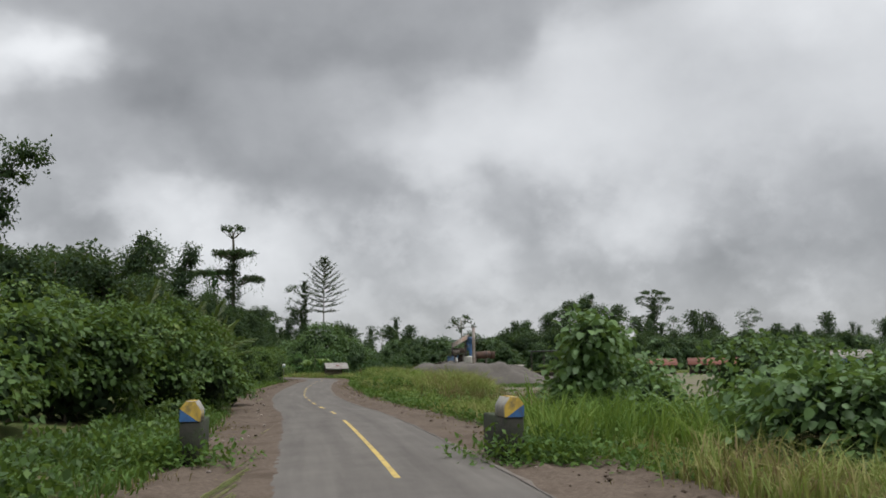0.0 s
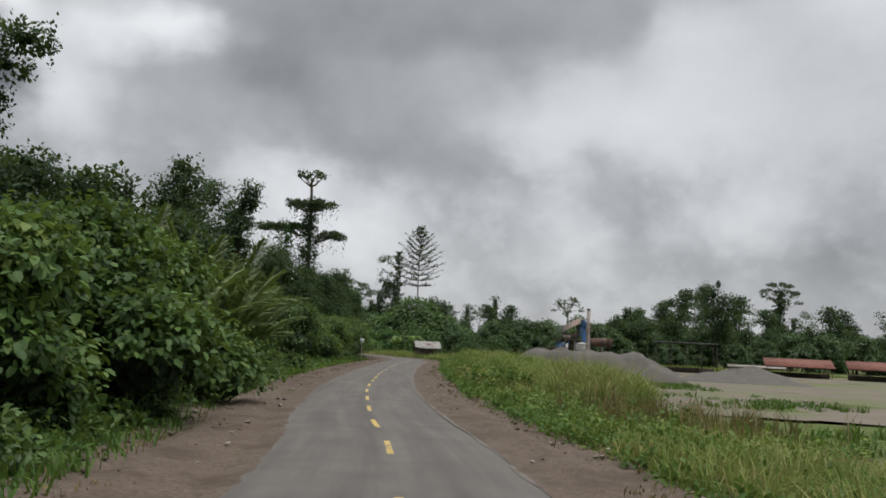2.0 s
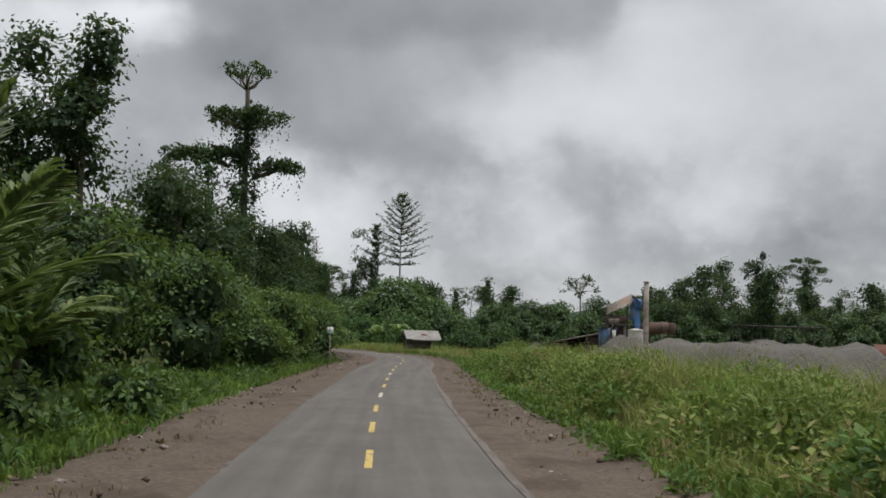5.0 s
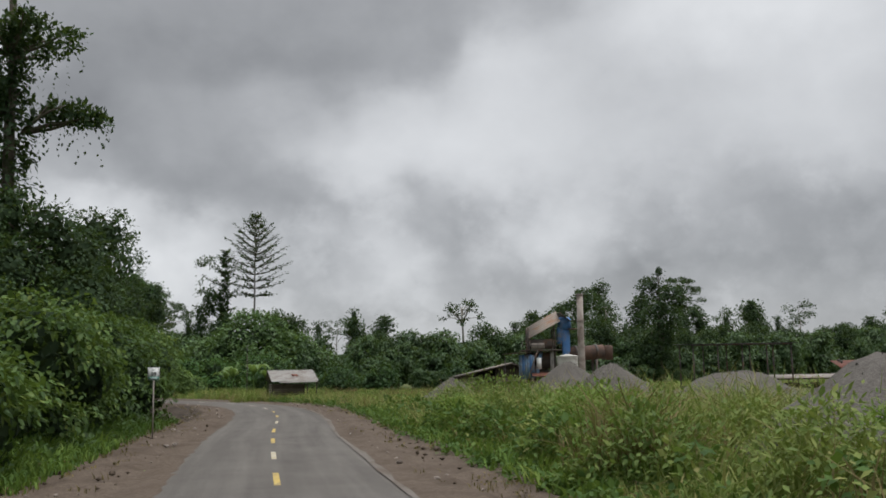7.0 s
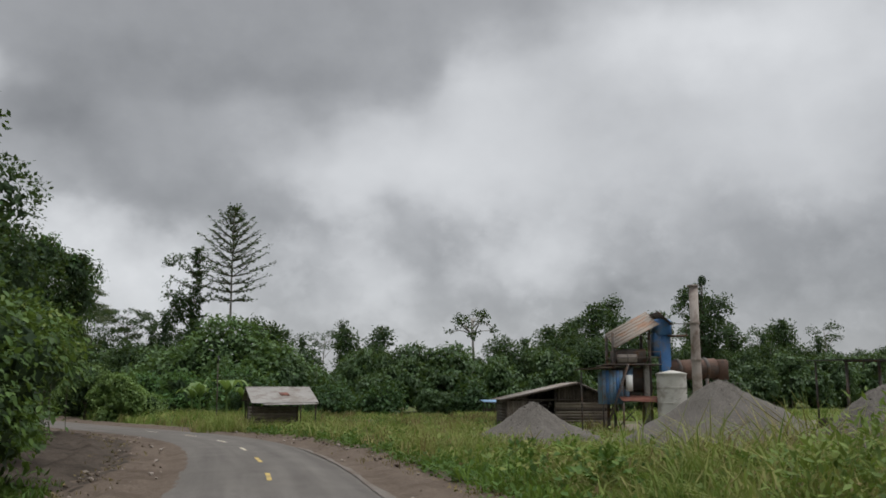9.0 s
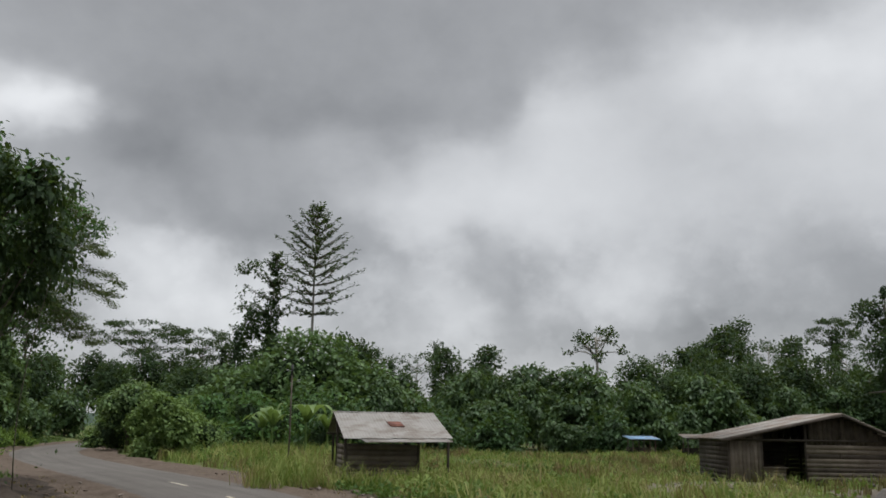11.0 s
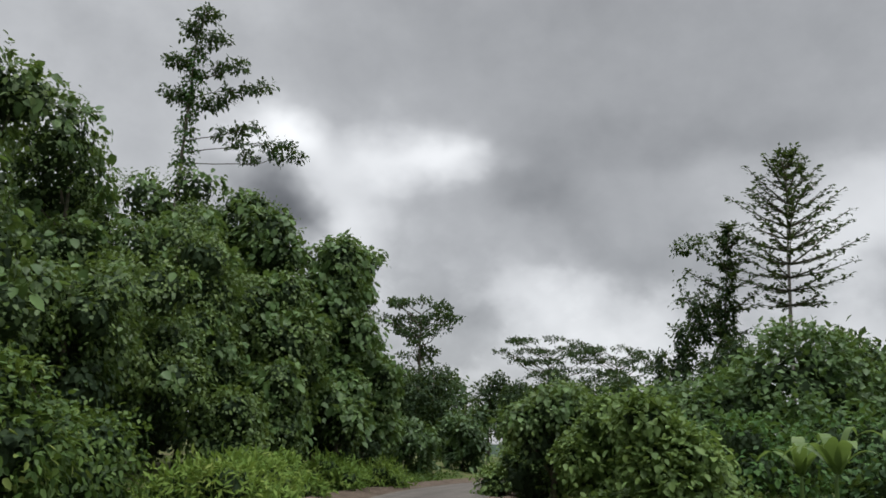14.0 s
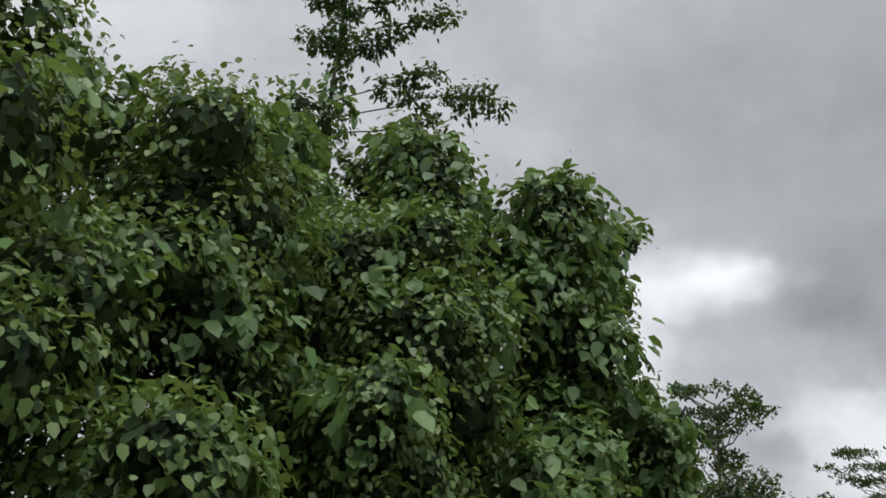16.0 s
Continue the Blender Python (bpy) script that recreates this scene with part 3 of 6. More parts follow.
gx = spaced(-2500, 2500, -20, 2.0, 1.10)
gy = np.concatenate([spaced(-2500, 150, 150, 4.0, 1.12)[:-1], np.arange(150, 330, 3.0), 330 + np.cumsum(4.0 * 1.12 ** np.arange(40))])
GX, GY = np.meshgrid(gx, gy)
flat = np.stack([GX.ravel(), GY.ravel()], 1)
close = (np.abs(flat[:, 0] + 20) < 160) & (flat[:, 1] > -120) & (flat[:, 1] < 450)
zz = np.full(len(flat), -0.3)
zz[close] = ground_z(flat[close, 0], flat[close, 1])
zz[~close & (flat[:, 0] < -20)] = 0.6
nx, ny = len(gx), len(gy)
idx = np.arange(nx * ny).reshape(ny, nx)
gf = np.stack([idx[:-1, :-1], idx[:-1, 1:], idx[1:, 1:], idx[1:, :-1]], -1).reshape(-1, 4)
near_road = np.abs(lateral(flat[close])) < 8.6
zc = zz[close]
zc[near_road] = -0.27
zz[close] = zc
tagged(mesh_object("ground", np.column_stack([flat, zz]), gf, GROUND, True), "flat green and brown weedy ground of the clearing", "ground", kind="structure")


def strip(s0, s1, inner_d, outer_d, z_in, z_out, step=0.5, rough_in=0.0, rough_out=0.3, cols=2, seed=0, lump=0.0):
    """A band along the road from inner_d to outer_d (left is plus) with wavering borders."""
    r = np.random.default_rng(seed)
    s = np.arange(s0, s1, step)
    k = len(s)

    def waver(amount):
        a = np.zeros(k)
        for lam, g in ((17, 0.5), (6.3, 0.3), (2.1, 0.25), (0.9, 0.15)):
            a += g * np.interp(s, np.arange(s0 - lam, s1 + 2 * lam, lam), r.normal(size=len(np.arange(s0 - lam, s1 + 2 * lam, lam))))
        return a * amount

    a, b = inner_d + waver(rough_in), outer_d + waver(rough_out)
    t = np.linspace(0, 1, cols)
    d = a[:, None] + (b - a)[:, None] * t
    z = z_in + (z_out - z_in) * t + np.zeros((k, 1))
    if lump:
        z = z + lump * (np.sin(d * 2.6 + np.sin(s[:, None] * 0.05)) * 0.7 + np.sin(d * 5.6 + np.sin(s[:, None] * 0.09) + 1.3) * 0.45 + r.normal(size=d.shape) * 0.35) * np.sin(t * np.pi) ** 0.5
    p = np.stack([beside(s, d[:, j]) for j in range(cols)], 1)
    v = np.concatenate([p, z[..., None]], 2).reshape(-1, 3)
    i = np.arange(k * cols).reshape(k, cols)
    f = np.stack([i[:-1, :-1], i[1:, :-1], i[1:, 1:], i[:-1, 1:]], -1).reshape(-1, 4)
    if outer_d > inner_d:
        f = f[:, ::-1]
    return v, f


HALF = 3.1
END = len(LINE) - 2
road = tagged(mesh_object("road", *strip(2, END, HALF, -HALF, 0.0, 0.0, 0.5, 0.09, 0.09, 7, 3), ASPHALT, True), "worn grey two-lane asphalt road curving to the left", "road", kind="structure")
rv = road.data.vertices
co = np.empty(len(rv) * 3, np.float32)
rv.foreach_get("co", co)
co = co.reshape(-1, 7, 3)
co[:, :, 2] = 0.05 * (1 - np.linspace(-1, 1, 7) ** 2)
co[:, (0, -1), 2] = -0.03
rv.foreach_set("co", co.ravel())
lane = road.data.attributes.new("lane", "FLOAT_VECTOR", "POINT")
rows_n = len(co)
across, along = np.meshgrid(np.linspace(-HALF, HALF, 7), 2 + 0.5 * np.arange(rows_n))
lane.data.foreach_set("vector", np.stack([across, along, np.zeros_like(across)], -1).astype(np.float32).ravel())
for side, w, seed in ((1, 7.3, 5), (-1, 6.9, 9)):
    tagged(mesh_object("verge", *strip(2, END, side * (HALF - 0.25), side * w, -0.035, -0.02, 0.5, 0.1, 0.7, 14, seed, 0.075), DIRT, True),
           "reddish-brown bare earth verge with wheel ruts and stones", "verge", kind="structure")

# the earth is widened inside the bend
tagged(mesh_object("verge", *strip(station(186), station(238), 5.4, 10.6, -0.01, 0.30, 0.4, 0.4, 0.7, 16, 19, 0.16), DIRT_DARK, True), "churned dark earth bank inside the bend", "verge", kind="structure")

# centre line: one long stroke in the first bend, then short ones
def stroke(s0, s1, w, d=0.0):
    s = np.arange(s0, s1 + 0.01, 0.5)
    a, b = beside(s, np.full(len(s), d + w / 2)), beside(s, np.full(len(s), d - w / 2))
    v = np.concatenate([np.column_stack([a, np.full(len(s), 0.056)]), np.column_stack([b, np.full(len(s), 0.056)])])
    k = len(s)
    f = np.array([(i, k + i, k + i + 1, i + 1) for i in range(k - 1)])
    return v, f


part("centre_line", stroke(station(33), station(57.6), 0.17), PAINT, road, "long yellow centre line, worn")
DASHES = [63.4 + 6.84 * i for i in range(9)] + [125.0 + 7.45 * i for i in range(6)] + [169.8 + 8.6 * i for i in range(8)]
for i, y0 in enumerate(DASHES):
    s0 = station(y0)
    pale = y0 > 196 or (y0 > 128 and i % 3 == 1)
    part("dash", stroke(s0, s0 + 3.0, 0.17, 0.02 * math.sin(i * 1.7)), PAINT_PALE if pale else PAINT, road)

# ragged paler crust along the asphalt's edges
part("edge_crust", strip(20, 300, -(HALF - 0.13), -(HALF + 0.02), 0.002, -0.012, 0.4, 0.07, 0.22, 3, 22, 0.008), CRUST, road, "broken pale edge of the asphalt")

# the yard beyond the grass
def patch_sheet(pts, z, step, seed):
    """A flat patch inside a closed outline, with a ragged border."""
    r = np.random.default_rng(seed)
    c = smooth_line(np.vstack([pts, pts[:1]]), step)
    c = c + r.normal(size=c.shape) * 0.5
    mid = c.mean(0)
    rings = [mid + (c - mid) * k for k in (1.0, 0.75, 0.5, 0.25, 0.02)]
    k = len(c)
    v = np.concatenate(rings)
    v = np.column_stack([v, z + 0.05 * np.sin(v[:, 0] * 0.4) * np.cos(v[:, 1] * 0.33)])
    f = np.array([(a * k + i, a * k + (i + 1) % k, (a + 1) * k + (i + 1) % k, (a + 1) * k + i) for a in range(4) for i in range(k)])
    return v, f


tagged(mesh_object("yard", *patch_sheet(np.array([(7, 100), (14, 93), (32, 92), (75, 100), (120, 150), (125, 215), (70, 262), (28, 262), (2, 240), (-2, 205), (2, 150)], float), -0.33, 2.0, 4), SAND),
       "pale sandy work yard with tyre marks", "yard", kind="structure")

tv, tf = patch_sheet(np.array([(-17, 232.6), (-12, 235), (-6, 239), (1, 243.5), (2, 247.5), (-4, 246.5), (-10, 241), (-15, 237)], float), 0.0, 0.8, 6)
tv[:, 2] += np.array([ground_z(x, y) for x, y in tv[:, :2]]).ravel() + 0.06
tagged(mesh_object("worn_track", tv, tf, SAND), "worn grey earth track between the hut and the shed", "track", kind="structure")

# ---------------------------------------------------------------- plants

def place(x, y, turn=0.0, size=1.0, dz=0.0):
    return pose(x, y, ground_z(x, y) - 0.05 + dz, 0, 0, turn) @ Matrix.Scale(size, 4)


def lumps(k, r, h0, h1, size, flat=0.8, seed=None):
    """k ellipsoids heaped within radius r between the heights h0 and h1."""
    g = np.random.default_rng(seed) if seed is not None else rng
    out = []
    for i in range(k):
        a, t = g.uniform(0, 2 * np.pi), (i + 0.5) / k
        q = r * math.sqrt(g.random()) * (1 - 0.45 * t)
        s = size * g.uniform(0.75, 1.25)
        out.append((q * math.cos(a), q * math.sin(a), h0 + (h1 - h0 - s * flat) * t + s * flat * 0.3, s, s * g.uniform(0.8, 1.2), s * flat * g.uniform(0.85, 1.15)))
    return out


def shrub(x, y, blobs, n, size, material=LEAF, label="dense green roadside bush overgrown with creepers", broad=False, turn=0.0, ratio=0.7, droop=0.55, name="bush", spread=None, clump=9, stems=4, lift=0.35, low=-0.75, core=True):
    """A bush: inside, leaves and some stems."""
    ob = thing(name, label, "bush" if name == "bush" else "tree", place(x, y, turn))
    part("leaves", foliage(blobs, int(n * 0.66), size * 1.08, clump, spread or size * 1.1, droop, ratio, broad, low=low, lift=lift), material, ob)
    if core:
        part("inner_leaves", inner(blobs, 0.80, 190 if max(b[3] for b in blobs) < 6 else 420), INNER_SHADE, ob, "inside of the bush, its shade painted in dark leaves")
    top = max(b[2] for b in blobs)
    for i in range(stems):
        b = blobs[i % len(blobs)]
        part("stem", limb((b[0] * 0.5, b[1] * 0.5, 0), (b[0], b[1], max(0.6, b[2])), 0.09, 0.03, 0.1), BARK, ob)
    return ob


def tree(x, y, height, blobs, n, size, material=LEAF_DARK, trunk=0.35, label="tall dark green rainforest tree", bark=BARK, broad=False, droop=0.45, ratio=0.6, lean=(0, 0), clump=9, spread=None, limbs=True, turn=0.0, core=0.8, depth=0.2):
    ob = thing("tree", label, "tree", place(x, y, turn))
    top = (lean[0], lean[1], height * 0.93)
    part("trunk", limb((0, 0, -0.2), top, trunk, trunk * 0.22, 0.03, 9, 9), bark, ob)
    if limbs:
        for b in blobs:
            z0 = max(height * 0.25, b[2] - 0.25 * height * 0.5)
            f = z0 / max(top[2], 0.1)
            part("limb", limb((top[0] * f, top[1] * f, z0), (b[0], b[1], b[2]), trunk * 0.35, trunk * 0.1, 0.12), bark, ob)
    part("crown", foliage(blobs, int(n * 0.85), size * 1.06, clump, spread or size * 0.9, droop, ratio, broad, depth), material, ob)
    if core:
        part("inner_crown", inner(blobs, core, 190), INNER_SHADE, ob, "inside of the crown, its shade painted in dark leaves")
    return ob


def curtain(blobs, n, length, size):
    """Hanging creepers under the blobs: strings of small leaves."""
    p, q = on_blobs(blobs, n, 0.1, -1.1)
    keep = q[:, 2] < 0.35
    p = p[keep]
    k, per = len(p), 9
    drop = length * rng.uniform(0.3, 1.0, k)
    t = np.linspace(0, 1, per)
    v = p[:, None] + np.stack([0.25 * np.sin(t * 3)[None] * rng.normal(size=(k, 1)), 0.25 * np.sin(t * 3)[None] * rng.normal(size=(k, 1)), -t[None] * drop[:, None]], 2)
    v = v.reshape(-1, 3) + rng.normal(size=(k * per, 3)) * size * 0.35
    m = len(v)
    L = size * rng.uniform(0.6, 1.2, m)
    return leaf_blades(v, rng.normal(size=(m, 3)) * 0.6 + np.array([0, 0, -0.9]), rng.normal(size=(m, 3)) + np.array([0, 0, 0.3]), L, L * 0.6)


# -- forest: a few kinds built once, then repeated
def forest_kind(kind):
    if kind == "round":
        return tree(0, -400, 15, lumps(7, 3.4, 4.5, 15, 2.9, 0.8), 3300, 0.52, trunk=0.3, limbs=False, clump=9, spread=0.5, ratio=0.7)
    if kind == "broad":
        return tree(0, -400, 13, lumps(10, 5.2, 2.5, 13, 2.7, 0.8), 3000, 0.70, LEAF_EDGE, trunk=0.3, limbs=False, droop=1.0, clump=10, spread=0.6, broad=True, ratio=0.6, label="creeper-covered rainforest tree, bright green")
    if kind == "tall":
        return tree(0, -400, 21, lumps(6, 2.6, 10, 21, 2.4, 0.85), 1500, 0.75, trunk=0.32, limbs=True, label="tall slim rainforest tree with a dense crown")
    if kind == "spire":
        return tree(0, -400, 18, [(0, 0, z, r, r, 2.4) for z, r in ((2.5, 2.0), (6, 1.7), (9.5, 1.5), (13, 1.4), (16, 1.0))], 1500, 0.55, trunk=0.25, limbs=False, droop=0.9, label="dead trunk wrapped in creepers like a green column")
    if kind == "open":
        return tree(0, -400, 22, [(3 * math.cos(a), 3 * math.sin(a), z, 2.0, 2.0, 0.8) for a, z in ((0.3, 18), (2.0, 20), (3.6, 17), (5.0, 21), (1.2, 15.5))], 1000, 0.55, trunk=0.3, bark=BARK_PALE, core=0, label="thin rainforest tree with an open layered crown")
    return tree(0, -400, 10, lumps(9, 4.5, 0.8, 9, 2.3, 0.8), 2300, 0.74, LEAF_EDGE, trunk=0.25, limbs=False, droop=1.0, clump=10, spread=0.6, broad=True, ratio=0.6, label="low spreading rainforest tree at the forest edge")


KINDS = {k: [forest_kind(k) for _ in range(2 if k in ("round", "broad", "low") else 1)] for k in ("round", "broad", "tall", "spire", "open", "low")}


def forest(x, y, kind, size=1.0):
    src = KINDS[kind][int(rng.integers(len(KINDS[kind])))]
    m = place(x, y, rng.uniform(0, 360), 1.0) @ Matrix.Diagonal((size * rng.uniform(0.9, 1.15), size * rng.uniform(0.9, 1.15), size, 1))
    return tagged(copy_thing(src, m), group="forest behind the clearing")


# front of the forest across the clearing, then the taller trees behind it
EDGE = smooth_line(np.array([(-30, 335), (0, 322), (30, 330), (70, 352), (120, 372), (190, 385), (270, 380), (330, 340)], float), 1.0)
for i in range(0, len(EDGE), 7):
    x, y = EDGE[i] + rng.normal(size=2) * 2
    forest(x, y, "low" if i % 2 else "broad", rng.uniform(0.8, 1.1) * (0.92 if x < 38 else 1.0))
for i in range(4, 110, 6):
    x, y = EDGE[i] + np.array([0.0, -5.0]) + rng.normal(size=2) * 1.2
    forest(x, y, "low", rng.uniform(0.34, 0.5))
for row, (back, step, kinds, lo, hi) in enumerate(((9, 7, ("round", "broad", "round", "low"), 0.72, 0.95), (16, 9, ("round", "broad"), 0.78, 0.92), (25, 9, ("round", "spire", "broad", "round", "round", "tall"), 0.75, 0.98), (48, 11, ("round", "tall", "round", "open", "spire", "round"), 0.85, 1.1))):
    for i in range(0, len(EDGE), step):
        j = min(len(EDGE) - 2, i)
        n2 = np.array([-(EDGE[j + 1] - EDGE[j])[1], (EDGE[j + 1] - EDGE[j])[0]])
        x, y = EDGE[j] + unit(n2) * (back + rng.normal() * 2) + rng.normal(size=2)
        forest(x, y, kinds[int(rng.integers(len(kinds)))], rng.uniform(lo, hi) * (0.62 if back > 9 and -4 < x < 19 else 1.06 if x < 32 else 1.16))
for x, y, kind, s in ((-19.3, 418, "spire", 1.36), (-31, 420, "spire", 1.15), (-24, 400, "open", 0.95), (62, 440, "tall", 1.55), (88, 455, "tall", 1.5), (40, 420, "open", 1.05),
                      (160, 475, "open", 1.35), (200, 470, "tall", 1.3), (30, 395, "spire", 1.0), (100, 440, "spire", 1.3), (225, 440, "open", 1.3), (260, 430, "round", 1.5)):
    forest(x, y, kind, s)
# broad dark crowns standing over the forest
for x, y, h, r in ((74, 462, 37.5, 8.0), (52, 432, 28.0, 6.4), (140, 470, 28.0, 6.6), (33, 372, 20.0, 5.0)):
    tree(x, y, h, lumps(15, r, h * 0.22, h, r * 0.42, 0.85), 5200, 0.72, LEAF_DARK, 0.5, "broad dark rainforest tree rising over the forest", ratio=0.72, spread=0.7)
# left of the far bend
for x, y, kind, s in ((-58, 352, "broad", 1.0), (-66, 362, "round", 1.0), (-50, 340, "low", 0.9), (-84, 345, "low", 0.9), (-92, 352, "round", 0.95), (-100, 345, "tall", 0.8), (-108, 360, "round", 1.1),
                      (-78, 365, "low", 1.0), (-88, 330, "low", 0.8), (-97, 322, "broad", 0.8), (-118, 340, "round", 1.1), (-70, 385, "round", 0.95), (-85, 395, "low", 1.1), (-60, 395, "round", 0.9),
                      (-130, 370, "tall", 1.0), (-115, 390, "round", 1.2), (-140, 345, "round", 1.2), (-100, 300, "round", 1.1), (-112, 312, "tall", 0.9), (-74, 352, "broad", 0.75), (-64, 345, "low", 0.7), (-80, 318, "low", 0.6), (-86, 308, "low", 0.75)):
    forest(x, y, kind, s)
# behind the roadside scrub on the left
for x, y, kind, s in ((-30, 60, "round", 0.75), (-38, 78, "round", 0.9), (-45, 95, "broad", 1.1), (-34, 100, "low", 1.0), (-50, 60, "tall", 0.8), (-44, 125, "round", 1.2), (-52, 140, "round", 1.3), (-46, 158, "broad", 1.1),
                      (-58, 172, "round", 1.2), (-50, 190, "broad", 1.1), (-60, 205, "round", 1.1), (-66, 225, "tall", 0.9), (-58, 240, "round", 0.9), (-75, 250, "round", 1.1), (-28, 30, "round", 0.7), (-25, 5, "round", 0.8), (-40, 10, "tall", 0.9),
                      (-90, 265, "round", 1.2), (-105, 280, "tall", 1.0), (30, -30, "round", 0.8), (-20, -40, "round", 0.9), (40, 20, "low", 0.6)):
    forest(x, y, kind, s)
for k in KINDS.values():
    for src in k:
        src.matrix_basis = place(-95 - 9 * list(KINDS.values()).index(k), 205 + 14 * k.index(src), 40)

# far wooded ridge
hx = np.linspace(-900, 900, 120)
hz = 20 + 9 * np.sin(hx * 0.006 + 1.0) + 5 * np.sin(hx * 0.021) + 2.2 * np.sin(hx * 0.11) + rng.normal(size=120) * 1.2
hv = np.concatenate([np.column_stack([hx, np.full(120, 900.0) - 60 * np.cos(hx * 0.004), np.full(120, -2.0)]), np.column_stack([hx, np.full(120, 940.0), hz * 0.4]), np.column_stack([hx, np.full(120, 1000.0), hz * 0.95])])
hf = np.array([(r * 120 + i, r * 120 + i + 1, (r + 1) * 120 + i + 1, (r + 1) * 120 + i) for r in range(2) for i in range(119)])
tagged(mesh_object("hill", hv, hf, HILL, True), "low wooded ridge far behind the forest", "hill", kind="structure")


# -- the two tall bare trees on the mound
def storey_tree(x, y, h, first, radius, n_whorl, label, lean=(0, 0), leaf=0.72, per=7, dense=26):
    """A straight pale trunk with whorls of long, nearly level boughs, tufted with leaves along them."""
    ob = thing("tree", label, "tree", place(x, y))
    part("trunk", limb((0, 0, 0), (lean[0], lean[1], h), 0.42, 0.06, 0.006, 10, 9), BARK_PALE, ob)
    tufts = []
    for w in range(n_whorl):
        t = w / (n_whorl - 1)
        z = first + (h - first - 1.2) * t ** 0.95
        reach = radius * min(1.0, 0.55 + 2.6 * t) * (1.0 - 0.90 * t ** 1.9)
        for b in range(per):
            a = b * 2 * math.pi / per + w * 0.9 + rng.normal() * 0.25
            r = reach * rng.uniform(0.65, 1.12) + 0.4
            k = 7
            q = np.linspace(0, 1, k)
            pts = np.stack([lean[0] * z / h + np.cos(a) * r * q, lean[1] * z / h + np.sin(a) * r * q, z + r * (0.12 + 1.0 * t) * q - 0.05 * r * np.sin(q * np.pi)], 1)
            part("bough", tube(pts, np.linspace(0.14, 0.04, k), 5), BARK, ob)
            m = int(dense * 1.7 * (0.35 + r / radius))
            at = np.round(rng.uniform(0.2, 1.03, m) * 6) / 6 + rng.normal(size=m) * 0.035
            base = np.stack([np.interp(at, q, pts[:, j]) for j in range(3)], 1) + rng.normal(size=(m, 3)) * np.array([0.30, 0.30, 0.15])
            tip = rng.normal(size=(m, 3)) * np.array([0.8, 0.8, 0.3]) + np.array([math.cos(a), math.sin(a), 0.1])
            L = leaf * rng.uniform(0.6, 1.25, m)
            tufts.append(leaf_blades(base, tip, rng.normal(size=(m, 3)) * 0.4 + np.array([0, 0, 1.0]), L, L * 0.55))
    part("crown", join(*tufts), LEAF_DARK, ob)
    return ob


storey_tree(-43.6, 357, 45.6, 24.2, 8.6, 13, "very tall straight tree with tiered rising boughs and sparse leaves")
second = storey_tree(-53.2, 361, 37.0, 21, 5.5, 6, "tall thin tree half strangled by creepers, bare boughs", (1.5, 0), per=4, dense=30)
sb = [(0.9, 0, z, 1.25, 1.25, 2.2) for z in (15, 17.5, 20, 22.5, 25)] + [(1.2, 0, z, 0.6, 0.6, 2.0) for z in (28, 31, 34)] + [(-1.6, 0, 24.0, 1.9, 1.6, 1.4), (-2.6, 0, 21.0, 1.6, 1.4, 1.4), (-4.0, 0, 16.5, 0.9, 0.9, 3.0), (-2.0, 0, 15, 0.7, 0.7, 2.6)]
part("creeper", join(foliage(sb, 4200, 0.6, 9, 0.35, 0.9), curtain([(-2, 0, 24, 3.0, 2.6, 1.2), (-3.5, 0, 30, 2.6, 2, 1.0)], 60, 4, 0.6), foliage([(-3.2, 0, 33.5, 2.6, 2.2, 1.3), (-3.6, 0, 25, 3.0, 2.4, 1.5)], 500, 0.7)), LEAF_DARK, second, "creepers hanging on the trunk")
for x, y, s in ((-58, 358, 0.95), (-61.5, 362, 0.8), (-50, 352, 0.85)):
    forest(x, y, "spire", s * 1.25)

# the leafy mound under them
for x, y, blobs in ((-42, 338, [(0, 0, 9.8, 10, 8, 8.8), (-9, -3, 6.0, 6.5, 7, 6.4), (9, 0, 6.6, 7, 7, 6.8), (-15, -2, 4.0, 5, 6, 4.6), (3, -6, 5, 8, 6, 5.8), (16, 3, 4.5, 5, 6, 5.0)]),):
    mound = shrub(x, y, blobs, 16000, 0.80, LEAF_BROAD, "rounded mass of forest trees smothered by bright creepers", spread=0.7, name="thicket", stems=3, droop=0.8)
    mound["category"] = "thicket"

for x, y, q in ((-38.5, 354, 1.30), (-34.5, 353, 1.24), (-49.5, 353, 1.20)):
    forest(x, y, "round", q)

# araucaria-like small crown and others over the forest edge
def candelabra(x, y, h, r):
    ob = thing("tree", "pale-limbed tree with an open candelabra crown", "tree", place(x, y))
    part("trunk", limb((0, 0, 0), (0, 0, h * 0.8), 0.4, 0.2, 0.02), BARK_PALE, ob)
    tufts = []
    for i in range(19):
        a, t = i * 2.4, rng.uniform(0.5, 1)
        tip = np.array([math.cos(a) * r * t, math.sin(a) * r * t, h * (1.0 - 0.32 * t ** 1.5) * rng.uniform(0.90, 1.0)])
        part("limb", limb((0, 0, h * rng.uniform(0.62, 0.78)), tip, 0.16, 0.05, 0.15), BARK_PALE, ob)
        tufts.append((*tip, 0.85, 0.85, 0.5))
    part("crown", foliage(tufts, 620, 0.62, 7, 0.34, 0.2), LEAF_DARK, ob)
    return ob


candelabra(9.3, 352, 25.2, 5.4)


